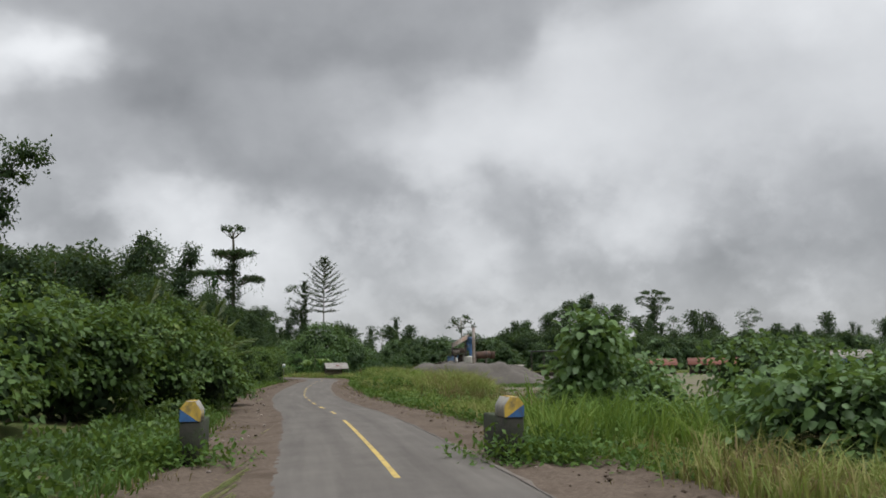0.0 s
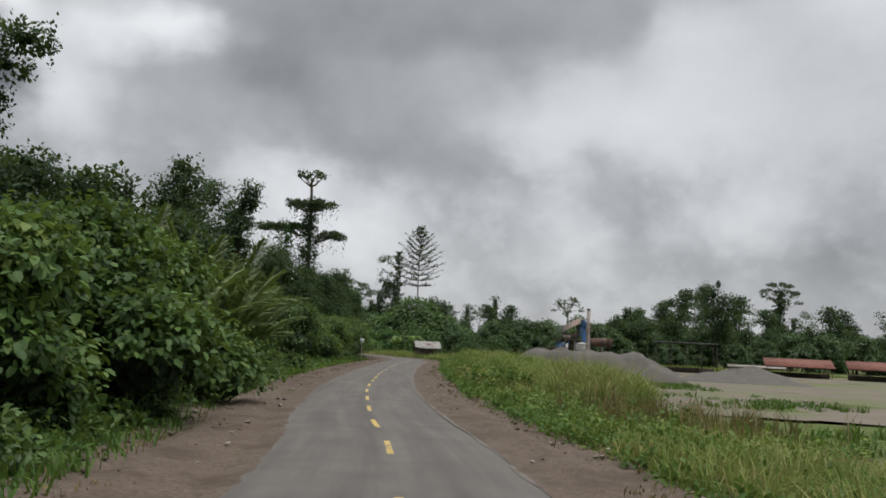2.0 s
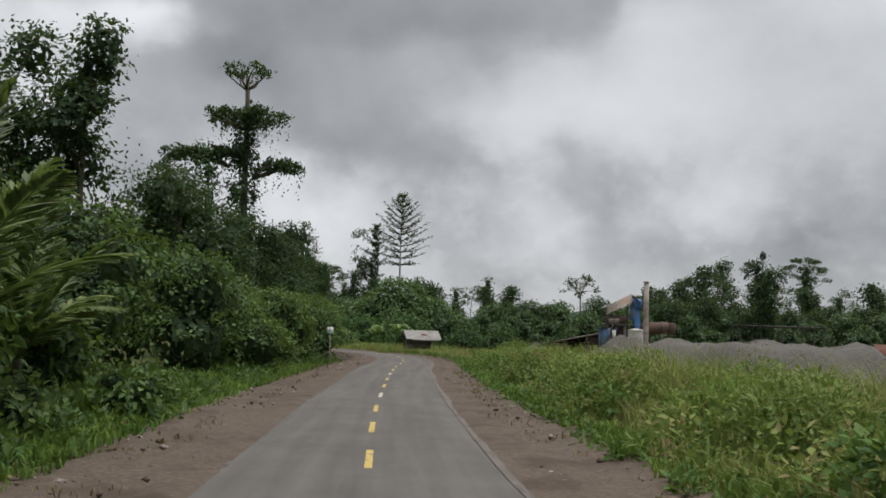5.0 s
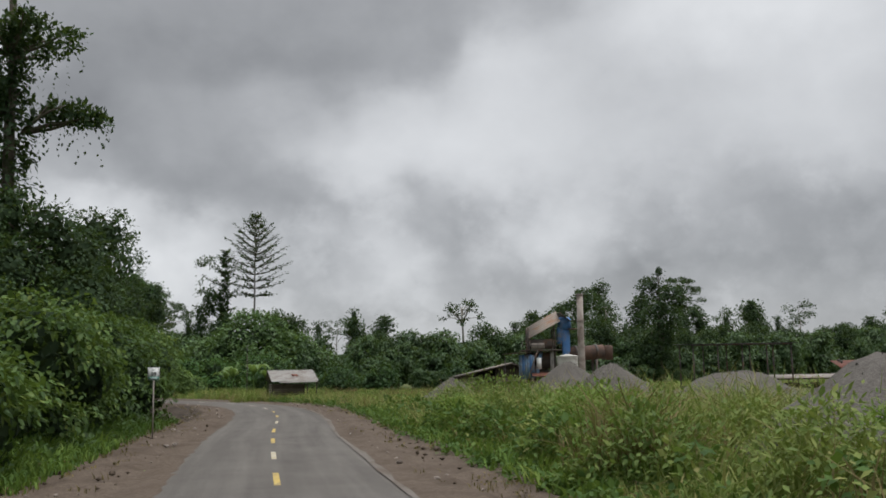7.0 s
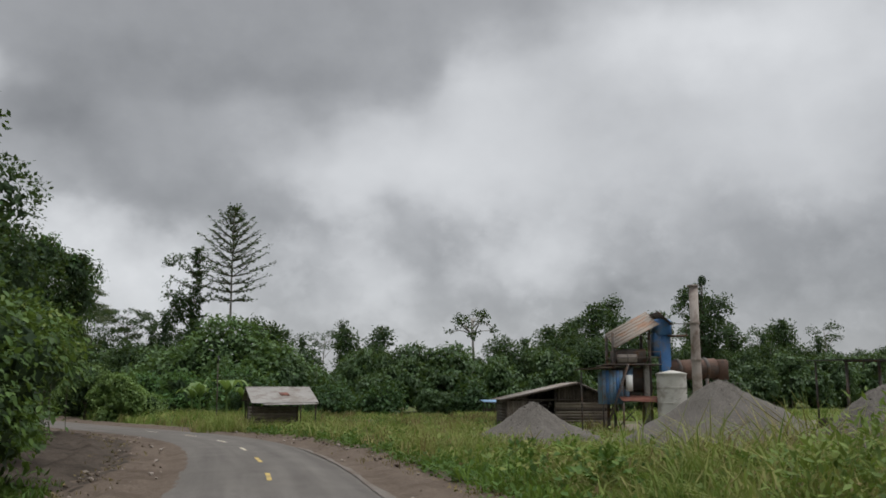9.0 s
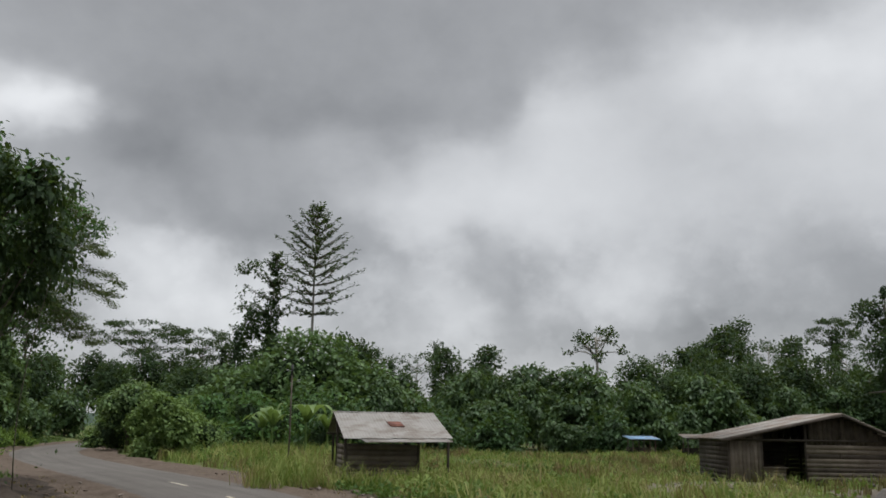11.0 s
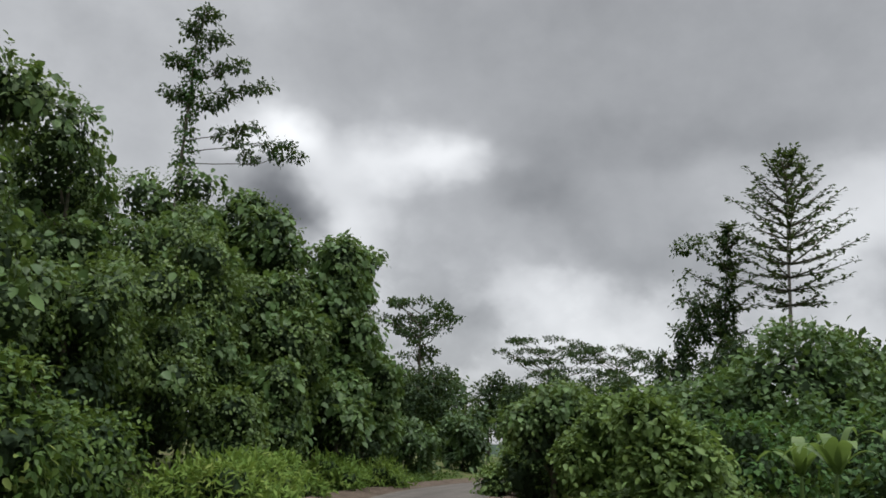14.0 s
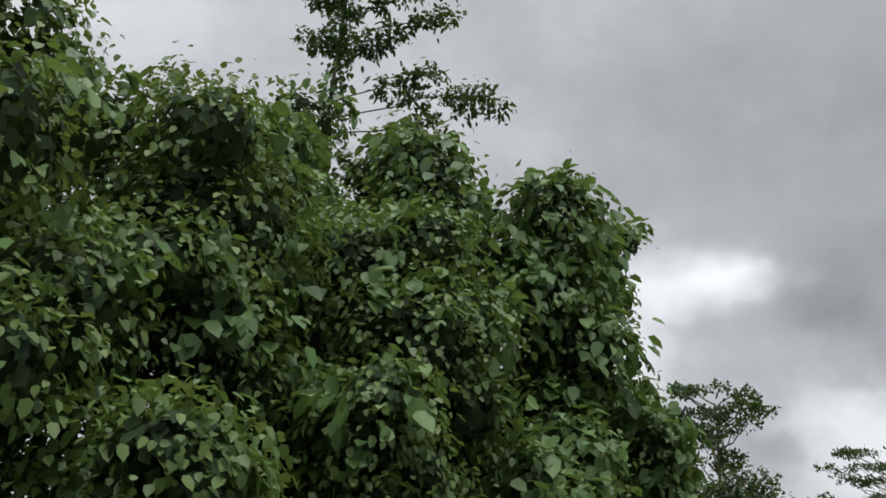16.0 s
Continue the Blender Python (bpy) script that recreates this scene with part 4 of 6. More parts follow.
def palm(x, y, h, fronds, length, label="young palm with long arching feathered fronds", turn=0.0, rise=1.0):
    """A palm: trunk and feather fronds, each a rib with two rows of leaflets."""
    ob = thing("palm", label, "palm", place(x, y, turn))
    part("trunk", limb((0, 0, 0), (0.2, 0.1, h), 0.26, 0.17, 0.03), BARK, ob)
    for i in range(fronds):
        a = i * 2.399 + rng.normal() * 0.15
        lift = rise * (1.50 - 0.85 * (i / fronds) ** 1.0)
        L = length * rng.uniform(0.85, 1.08) * (0.62 + 0.38 * math.sin(lift))
        k = 14
        t = np.linspace(0, 1, k)
        sag = 0.10 + 0.34 * math.cos(lift)
        out, up = L * t * math.cos(lift) + L * 0.12 * t ** 2, L * t * math.sin(lift) - L * sag * t ** 2.4
        rib = np.stack([0.2 + np.cos(a) * out, 0.1 + np.sin(a) * out, h + up], 1)
        fr = part("frond", tube(rib, np.linspace(0.05, 0.012, k), 5), LEAF_PALM, ob)
        m = 60
        tt = np.repeat(np.linspace(0.12, 1.0, m), 2)
        sgn = np.tile([1, -1], m)
        base = np.stack([np.interp(tt, t, rib[:, j]) for j in range(3)], 1)
        along = unit(np.stack([np.interp(tt, t, np.gradient(rib[:, j])) for j in range(3)], 1))
        side = np.array([-math.sin(a), math.cos(a), 0])
        tip = along * 0.75 + side * sgn[:, None] * 0.7 + np.array([0, 0, -0.22]) + rng.normal(size=(2 * m, 3)) * 0.07
        ll = length * 0.17 * np.sin(np.pi * np.clip(tt * 0.9 + 0.1, 0, 1)) ** 0.6 * rng.uniform(0.85, 1.1, 2 * m) + 0.15
        part("frond_blade", leaf_blades(base, tip, np.array([0, 0, 1.0]) + rng.normal(size=(2 * m, 3)) * 0.2, ll, np.full(2 * m, 0.21)), LEAF_PALM, fr)
    return ob


for x, y, h, n, L in ((-20.4, 94.5, 2.0, 11, 8.4), (-20.8, 103.5, 2.2, 12, 8.8), (-22.4, 112, 1.9, 11, 7.4), (-24.6, 120.5, 1.5, 10, 5.8), (-26.0, 98, 2.6, 10, 8.8)):
    palm(x, y, h, n, L, turn=rng.uniform(0, 360))


for x, y, w, h, n in ((-22.8, 97.5, 2.2, 3.6, 2200), (-23.6, 107.5, 2.2, 3.8, 2200), (-24.8, 116, 2.2, 3.6, 2000), (-20.6, 88.5, 2.0, 3.0, 2000), (-26.5, 124, 2.4, 3.8, 2000)):
    shrub(x, y, lumps(7, w * 0.8, 0.2, h, w * 0.5, 0.8), n, 0.34, LEAF, "leafy undergrowth between the palms", broad=True, ratio=0.5, spread=0.36)
shrub(-20.2, 89.5, lumps(9, 1.9, 2.4, 6.6, 1.1, 0.9), 3600, 0.55, LEAF_PALM, "yellow-green roadside shrub with long hanging leaves", broad=True, ratio=0.34, spread=0.4, droop=0.9)


def banana(x, y, h, n=8):
    ob = thing("banana_plant", "banana plant with broad torn arching leaves", "banana plant", place(x, y, rng.uniform(0, 360)))
    part("stem", limb((0, 0, 0), (0, 0, h * 0.45), 0.16, 0.1, 0.02), LEAF_BANANA, ob)
    for i in range(n):
        a, lift = i * 2.399, rng.uniform(0.7, 1.4)
        L = h * 0.72 * rng.uniform(0.7, 1.1)
        k = 9
        t = np.linspace(0, 1, k)
        rib = np.stack([np.cos(a) * L * t * math.cos(lift), np.sin(a) * L * t * math.cos(lift), h * 0.42 + L * t * math.sin(lift) - L * 0.62 * t ** 2.6], 1)
        w = 0.27 * np.sin(np.pi * np.clip(t * 0.9 + 0.12, 0, 1)) ** 0.7 * (h / 5) + 0.02
        side = np.array([-math.sin(a), math.cos(a), 0.0])
        v = np.concatenate([rib + side * w[:, None] + np.array([0, 0, 0.1]) * w[:, None], rib, rib - side * w[:, None] + np.array([0, 0, 0.1]) * w[:, None]])
        f = np.array([(r * k + j, r * k + j + 1, (r + 1) * k + j + 1, (r + 1) * k + j) for r in range(2) for j in range(k - 1)])
        part("leaf", (v, f), LEAF_BANANA, ob)
    return ob


for x, y, h in ((-35, 288, 9.0), (-38.5, 287, 7.6), (-33, 291, 7.0), (-40.5, 292, 7.0), (-30.5, 293, 6.0), (-62, 312, 5.0)):
    banana(x, y, h, 8)

# -- left of the road, first stretch: scrub smothered by creepers
for x, y, w, h, n in ((-12.2, 34, 4.0, 4.2, 3600), (-13.2, 43, 4.2, 4.7, 5200), (-13.4, 52, 4.2, 5.2, 7400), (-13.6, 61, 4.2, 5.9, 7800), (-14.0, 69, 4.2, 6.5, 8500), (-14.6, 76, 3.8, 7.0, 8500), (-21.5, 68, 4.6, 8.4, 2600), (-24, 88, 4.6, 8.2, 2600), (-20, 54, 4.6, 7.2, 2200), (-19, 40, 4.2, 6.4, 1800)):
    shrub(x, y, lumps(9, w * 0.75, 0.3, h, w * 0.5, 0.85), int(n * 1.25), 0.255, LEAF, broad=True, ratio=0.78, spread=0.34, clump=18, droop=0.75, lift=0.9, low=-0.15)
for k, y in enumerate(np.arange(60, 128, 5.5)):
    p = beside(np.array([station(y)]), np.array([8.6 + 0.9 * math.sin(k * 2.1)]))[0]
    shrub(p[0], p[1], lumps(6, 1.3, 0.05, 1.1 + 0.5 * math.sin(k * 1.3), 0.6, 0.7), 1100, 0.22, LEAF if k % 2 else LEAF_CREEP, "low leafy scrub at the foot of the thicket", broad=True, ratio=0.6, spread=0.3, stems=0)
# behind the palms and past them
for x, y, w, h, n in ((-27, 100, 4.5, 9.5, 3000), (-29, 110, 4.5, 9.0, 2800), (-30, 120, 5.0, 9.0, 2800), (-28, 130, 5.0, 8.0, 3000), (-27.5, 140, 4.6, 7.0, 3600), (-27.6, 150, 4.0, 6.0, 4200), (-28.4, 159, 4.0, 5.6, 5600), (-29.4, 167, 3.8, 5.4, 6200), (-30.0, 175, 4.0, 6.0, 4600), (-30.5, 184, 4.2, 6.2, 3800), (-33, 193, 4.2, 6.5, 3200)):
    shrub(x, y, lumps(9, w * 0.75, 0.3, h, w * 0.5, 0.8), int(n * (1.6 if y > 125 else 1.2)), 0.23 if y > 125 else 0.28, LEAF, broad=True, ratio=0.66, spread=0.36, clump=16, droop=0.75, lift=0.9, low=-0.15)
# the tall trees over them
for x, y, h, r, n in ((-36, 126, 20, 3.6, 5200), (-40.5, 143, 21, 4.2, 5200), (-35.4, 144, 20.5, 3.6, 4600), (-33, 155, 14, 4.2, 6800), (-37, 166, 15, 4.5, 6800), (-34, 178, 13.5, 4.0, 7600), (-35.8, 190, 14.5, 4.6, 7600), (-37.6, 203, 14, 4.4, 7600), (-41, 214, 11, 4.0, 7600), (-31, 116, 13, 3.8, 3800), (-30, 88, 12.5, 3.6, 3200),
                      (-29, 98, 12.8, 3.2, 4200), (-35, 97, 14.0, 3.6, 4200), (-24.8, 105, 10.8, 2.8, 3600), (-27.5, 78, 11.0, 3.2, 3400), (-32, 70, 12.0, 3.6, 3400)):
    size = 0.38 if y < 150 else 0.27
    ob = tree(x, y, h, lumps(12, r, h * 0.25, h, r * 0.52, 0.8), n, size, LEAF_DARK, 0.3, "dark rainforest tree hung with creepers")
    part("creeper", curtain(lumps(6, r, h * 0.5, h, r * 0.5, 0.7), 70, h * 0.3, 0.3), LEAF_DEEP, ob, "strings of hanging creepers")
tall_vine = tree(-48.5, 112, 31, lumps(6, 2.2, 12, 24, 1.8, 1.0) + [(4.5, -1, 27, 2.2, 2, 0.9), (-2, 1, 29.5, 2.2, 2, 1.1), (2, 0, 25, 2, 2, 1.0)], 4200, 0.5, LEAF_DARK, 0.45, "very tall thin tree with hanging creepers and an open crown", core=0.5)
part("creeper", curtain([(0, 0, 24, 3.0, 3, 2), (4.5, -1, 29, 2.4, 2, 1)], 90, 5, 0.5), LEAF_DARK, tall_vine, "hanging creepers")


def umbrella_tree(x, y, h):
    """A bare-topped tree with flat plates of foliage, draped with hanging creepers."""
    ob = thing("tree", "dark tree with flat foliage plates and hanging creepers", "tree", place(x, y))
    part("trunk", limb((0, 0, 0), (0, 0, h - 1), 0.55, 0.2, 0.015, 9, 9), BARK, ob)
    plates = [((0, 0, h - 0.6), 2.2, 0.35, 6), ((0.2, 0, h - 4.8), 4.1, 0.42, 11), ((3.6, 1.2, h - 9.8), 2.0, 0.45, 6), ((-6.2, 1, h - 8.6), 2.6, 0.5, 5), ((-1.0, 0, h - 8.6), 2.0, 0.6, 3)]
    for (px, py, pz), r, th, arms in plates:
        for i in range(arms):
            a = i * 2 * math.pi / arms + rng.normal() * 0.2
            q = r * rng.uniform(0.75, 1.1)
            part("limb", limb((px * 0.25, py * 0.25, pz - 1.6), (px + math.cos(a) * q, py + math.sin(a) * q, pz + rng.normal() * 0.2), 0.13, 0.05, 0.1), BARK, ob)
    pb = []
    for (px, py, pz), r, th, arms in plates[1:]:
        for k in range(int(9 * r)):
            a, q = k * 2.4, r * math.sqrt((k + 0.5) / (9 * r))
            pb.append((px + math.cos(a) * q, py + math.sin(a) * q, pz - 0.10 * q + rng.normal() * 0.16, 0.62, 0.62, 0.16))
    part("crown", foliage(pb, 5200, 0.42, 9, 0.2, 0.1, 0.55), LEAF_DARK, ob)
    part("top_crown", foliage([(1.6 * math.cos(a), 1.6 * math.sin(a), h - 0.3, 0.7, 0.7, 0.2) for a in np.arange(7) * 0.9], 420, 0.42, 7, 0.22, 0.0), LEAF_DARK, ob)
    part("creeper", curtain(pb, 150, 3.6, 0.30), LEAF_DARK, ob, "hanging creepers")
    dark = [(0, 0, z, r, r, 2.2) for z, r in ((14, 1.5), (17, 1.3), (20, 1.1), (22.5, 0.9))]
    part("trunk_moss", foliage(dark, 2200, 0.42, 9, 0.35, 0.9), LEAF_DARK, ob, "dark growth on the upper trunk")
    col = [(0, 0, z, r, r, 2.4) for z, r in ((5, 2.4), (8, 2.2), (11, 1.9))] + [(-3.4, -0.5, z, 1.25, 1.25, 2.4) for z in (7, 11, 15, 18.5)]
    part("trunk_creeper", foliage(col, 3600, 0.42, 9, 0.45, 0.9), LEAF_VINE, ob, "bright creepers climbing a second stem")
    part("stem", limb((-3.0, -0.4, 0), (-3.4, -0.5, 19.5), 0.22, 0.08, 0.01), BARK, ob)
    part("inner_crown", inner(col, 0.7), INNER_SHADE, ob, "inside of the crown, its shade painted in dark leaves")
    return ob


umbrella_tree(-36.6, 179.7, 28.9)

# -- the dark vine-hung tree before the bend
def vine_tree(x, y):
    ob = thing("tree", "dark leafy roadside tree hung with long vines", "tree", place(x, y))
    part("trunk", limb((0, 0, -0.2), (0.6, -0.6, 9.5), 0.22, 0.09, 0.03, 9, 9), BARK, ob)
    dense = [(1.0, -2.8, 12.6, 1.6, 1.5, 1.1), (3.0, -1.4, 11.6, 1.5, 1.4, 1.0), (0.2, 0.2, 12.4, 1.7, 1.7, 1.2), (2.6, 0.8, 10.0, 1.5, 1.5, 1.1), (-2.4, -1.6, 13.2, 1.9, 1.8, 1.3), (-2.6, 2.4, 11.2, 1.9, 1.9, 1.4), (1.2, -2.2, 9.4, 1.5, 1.4, 1.1), (-1.2, 0.2, 9.0, 1.8, 1.8, 1.3),
             (-5.2, 0.6, 11.6, 2.0, 2.0, 1.6), (-4.8, -3.4, 12.8, 2.0, 2.0, 1.5), (0.6, 2.6, 9.6, 1.4, 1.4, 1.0), (1.6, 3.4, 9.2, 1.1, 1.1, 0.9), (1.4, 1.8, 8.0, 1.3, 1.3, 1.0), (-3.4, 0.6, 9.0, 1.8, 1.8, 1.4)]
    for b in dense:
        part("limb", limb((0.3, -0.3, max(4.5, b[2] - 4.0)), b[:3], 0.075, 0.02, 0.12), BARK, ob)
    part("crown", foliage(dense, 15500, 0.27, 12, 0.27, 1.0, 0.62, True, 0.6), LEAF_DARK, ob)
    part("inner_crown", inner(dense, 0.55, 34), INNER_SHADE, ob, "inside of the crown, its shade painted in dark leaves")
    # Lighter leaf colour on the upper lumps paints sunlight onto the crown.
    part("sunlit_leaves", foliage([b for b in dense if b[2] > 10], 800, 0.30, 8, 0.4, 0.6, 0.55, True, 0.2, 0.2), LEAF_VINE, ob, "lighter green leaves on top, sunlight painted into their colour")
    part("creeper", curtain(dense, 900, 8.0, 0.20), LEAF_DARK, ob, "long hanging vines")
    for k in range(9):
        a, r = k * 2.4, 0.6 + 2.6 * ((k * 0.37) % 1)
        p = np.array([math.cos(a) * r, math.sin(a) * r, 0.0])
        part("vine", limb(p * 0.8, p + np.array([0, 0, 8.5]), 0.022, 0.018, 0.06), BARK, ob)
    col = [(0, 0, z, 1.0, 1.0, 1.9) for z in (1.6, 4.0, 6.4)] + [(-2.4, 1.0, 3, 1.8, 1.8, 3), (-4.2, 0.5, 5, 2.2, 2.2, 3.4), (-3.4, -2.4, 3.4, 2.2, 2.0, 3.0)]
    part("trunk_creeper", foliage(col, 9000, 0.20, 9, 0.40, 1.0, 0.6, True, 0.4), LEAF_DARK, ob, "creepers wrapping the trunk")
    part("inner_creeper", inner(col, 0.72), INNER_SHADE, ob)
    return ob


vine_tree(-40.2, 222.6)


# -- the feathery tree behind it, its boughs reaching over the verge
def feathery_tree(x, y):
    ob = thing("tree", "roadside tree with thin layered feathery boughs", "tree", place(x, y))
    part("trunk", limb((0, 0, -0.2), (0.3, 0.3, 12.5), 0.36, 0.12, 0.02, 10, 9), BARK, ob)
    tips = [((4.5, 5.0, 7.0), 1.5), ((3.9, 4.3, 7.7), 1.4), ((3.0, 5.2, 8.4), 1.3), ((7.0, -0.1, 9.0), 0.9), ((6.6, 1.4, 9.9), 0.9), ((6.3, -0.6, 10.9), 0.9), ((5.6, 1.6, 11.6), 0.9), ((5.2, 0.0, 13.0), 1.2), ((3.4, -1.2, 13.6), 1.3), ((2.6, 4.4, 9.0), 1.2), ((2.0, 1.4, 13.8), 1.2), ((5.6, 3.2, 9.2), 0.8)]
    leaf = []
    for (tx, ty, tz), dense in tips:
        tip = np.array([tx, ty, tz])
        base = np.array([0.2, 0.2, tz + 0.5])
        k = 9
        q = np.linspace(0, 1, k)[:, None]
        p = base + (tip - base) * q + np.array([0, 0, 0.7]) * np.sin(q * np.pi) + rng.normal(size=(k, 3)) * 0.10 * q
        bough = part("bough", tube(p, np.linspace(0.022, 0.008, k), 6), BARK, ob)
        side = unit(np.array([-(tip - base)[1], (tip - base)[0], 0]))
        for w in range(11):
            t = 0.50 + 0.50 * w / 10
            a = np.array([np.interp(t, q[:, 0], p[:, j]) for j in range(3)])
            r = 0.45 + 1.25 * math.sin(min(1.0, (t - 0.2) * 1.25) * math.pi) ** 0.8
            e = a + side * r * (1 if w % 2 else -1) * rng.uniform(0.7, 1.1) + unit(tip - base) * r * 0.5 + np.array([0, 0, rng.normal() * 0.12 - 0.05])
            part("twig", tube([a, (a + e) / 2 + np.array([0, 0, 0.1]), e], [0.018, 0.013, 0.006], 4), BARK, bough)
            m = int(112 * dense)
            f = rng.uniform(0.1, 1.08, (m, 1))
            b = a + (e - a) * f + rng.normal(size=(m, 3)) * np.array([0.17, 0.17, 0.07])
            leaf.append(leaf_blades(b, unit(e - a) * 0.6 + rng.normal(size=(m, 3)) * np.array([0.7, 0.7, 0.3]) + np.array([0, 0, -0.25]), rng.normal(size=(m, 3)) * 0.4 + np.array([0, 0, 1.0]), 0.15 * rng.uniform(0.6, 1.25, m), 0.078 * rng.uniform(0.7, 1.2, m)))
    part("feathery_crown", join(*leaf), LEAF_THIN, ob, "flat layers of fine dark leaves")
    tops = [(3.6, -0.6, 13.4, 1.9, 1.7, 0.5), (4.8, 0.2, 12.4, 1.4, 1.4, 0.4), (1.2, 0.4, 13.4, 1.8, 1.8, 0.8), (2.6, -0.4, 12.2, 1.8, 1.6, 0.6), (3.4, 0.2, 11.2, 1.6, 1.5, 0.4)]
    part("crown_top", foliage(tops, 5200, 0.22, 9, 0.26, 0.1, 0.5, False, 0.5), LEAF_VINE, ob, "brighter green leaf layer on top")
    near = [(0.2, 0.2, z, r, r, 1.3) for z, r in ((8.0, 1.2), (9.8, 1.4), (11.6, 1.5), (13.2, 1.3))]
    part("trunk_crown", foliage(near, 2300, 0.24, 10, 0.3, 0.9, 0.6, True, 0.5), LEAF_DARK, ob, "dark leaves close round the upper trunk")
    col = [(0, 0, z, 0.9, 0.9, 1.9) for z in (1.6, 4.0, 6.4)]
    part("trunk_creeper", foliage(col, 2600, 0.28, 9, 0.4, 1.0, 0.6, True, 0.4), LEAF, ob, "creepers wrapping the trunk")
    return ob


feathery_tree(-44.3, 231.0)
for x, y, w, h, n in ((-42.6, 215.5, 2.6, 3.0, 3600), (-45.2, 226, 2.6, 3.0, 3600), (-48.5, 236.5, 2.6, 2.8, 3600), (-54, 236, 3.6, 6.5, 3600), (-57, 244, 3.4, 4.6, 4200), (-51.6, 242.5, 1.7, 1.8, 2000), (-59.5, 251, 2.8, 4.4, 4800), (-62.5, 258, 2.4, 3.4, 3600)):
    shrub(x, y, lumps(8, w * 0.75, 0.2, h, w * 0.5, 0.8), n, 0.24, LEAF, broad=True, ratio=0.6, spread=0.34)


# -- the wall of broad-leaved trees past the bend
def pioneer(x, y, h, r, big, small, low=0.34, k=14, leaf=0.54, label="large-leaved pioneer tree overgrown with creepers"):
    """A trunk, a heap of crown lumps with large drooping leaves in bunches, and small creeper leaves all over them."""
    ob = thing("tree", label, "tree", place(x, y))
    blobs = lumps(k, r, h * low, h, r * 0.52, 0.85)
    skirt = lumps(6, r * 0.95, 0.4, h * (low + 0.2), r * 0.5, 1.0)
    part("trunk", limb((0, 0, -0.2), (0.2, 0.1, h * 0.9), 0.24, 0.08, 0.02, 9, 8), BARK, ob)
    for b in blobs[::2]:
        part("limb", limb((0.1, 0.05, max(1.5, b[2] - 3.0)), b[:3], 0.10, 0.04, 0.12), BARK, ob)
    part("crown", foliage(blobs, big, leaf, 7, 0.34, 1.25, 0.84, True, 0.12, -0.5, 0.55), LEAF_BROAD, ob, "bunches of large drooping heart-shaped leaves")
    part("creeper", foliage(blobs, int(small * 0.95), 0.245, 9, 0.36, 0.9, 0.8, True, 0.15, -0.8, 0.5), LEAF_CREEP, ob, "small creeper leaves draped over the crown")
    # A darker leaf colour on the skirt paints the shade under the crown.
    part("shaded_creeper", foliage(skirt, int(small * 0.22), 0.22, 9, 0.40, 0.9, 0.7, True, 0.3, -0.8, 0.4), LEAF_DARK, ob, "creepers below the crown, shade painted in by darker leaf colour")
    part("hanging_vines", curtain(blobs, int(14 * r), h * 0.22, 0.26), LEAF_CREEP, ob, "strings of hanging creepers")
    # Dark inner leaves paint the shade inside the crown and the hollow below.
    part("inner_crown", inner(blobs, 0.80, 240), INNER_SHADE, ob, "inside of the crown, its shade painted in dark leaves")
    part("inner_creeper", inner(skirt, 0.80, 190), INNER_SHADE, ob, "leaves coloured dark for the shade under the crown")
    return ob


for x, y, h, r, big, small in ((-66.5, 254.5, 16.0, 2.6, 160, 3200), (-69.5, 262.5, 9.5, 3.2, 90, 4600), (-72.8, 269.5, 11.6, 3.8, 130, 7200), (-81.2, 272.0, 21.4, 4.4, 1000, 5600), (-76.0, 276.5, 15.3, 4.2, 380, 7400), (-79.5, 283.0, 19.0, 4.2, 1000, 6000),
                               (-86.5, 287.5, 23.0, 4.6, 1300, 3200), (-74.2, 284.0, 13.8, 3.6, 520, 6200), (-77.8, 291.0, 20.0, 3.6, 1900, 3000), (-74.4, 292.0, 18.9, 3.2, 2000, 2600), (-75.6, 298.0, 19.3, 3.0, 1900, 1800), (-73.0, 297.0, 9.5, 2.6, 1400, 1600),
                               (-70.0, 281.0, 7.6, 2.0, 320, 1900), (-68.8, 274.0, 5.0, 2.0, 40, 2600), (-71.0, 289.5, 8.0, 2.2, 800, 1500), (-88, 276, 19, 4.4, 700, 1400), (-85, 297, 19, 4.4, 700, 1400), (-95, 284, 23, 4.6, 600, 1000), (-78, 262, 14, 4.2, 600, 1600), (-73, 250, 12, 3.8, 500, 1600)):
    pioneer(x, y, h, r, big, small)
for x, y, w, h, n in ((-60.5, 263, 2.4, 1.8, 3000), (-64.5, 270.5, 2.4, 2.0, 3400), (-67.0, 278.5, 2.2, 2.0, 3000), (-69.5, 287, 2.2, 2.0, 2600), (-71.5, 296, 2.2, 1.8, 2200)):
    shrub(x, y, lumps(8, w * 1.1, 0.05, h, w * 0.42, 0.6), int(n * 1.5), 0.38, GRASS_LUSH, "low ferns and weeds along the bank", ratio=0.3, spread=0.34, name="bush", stems=0, droop=0.3)


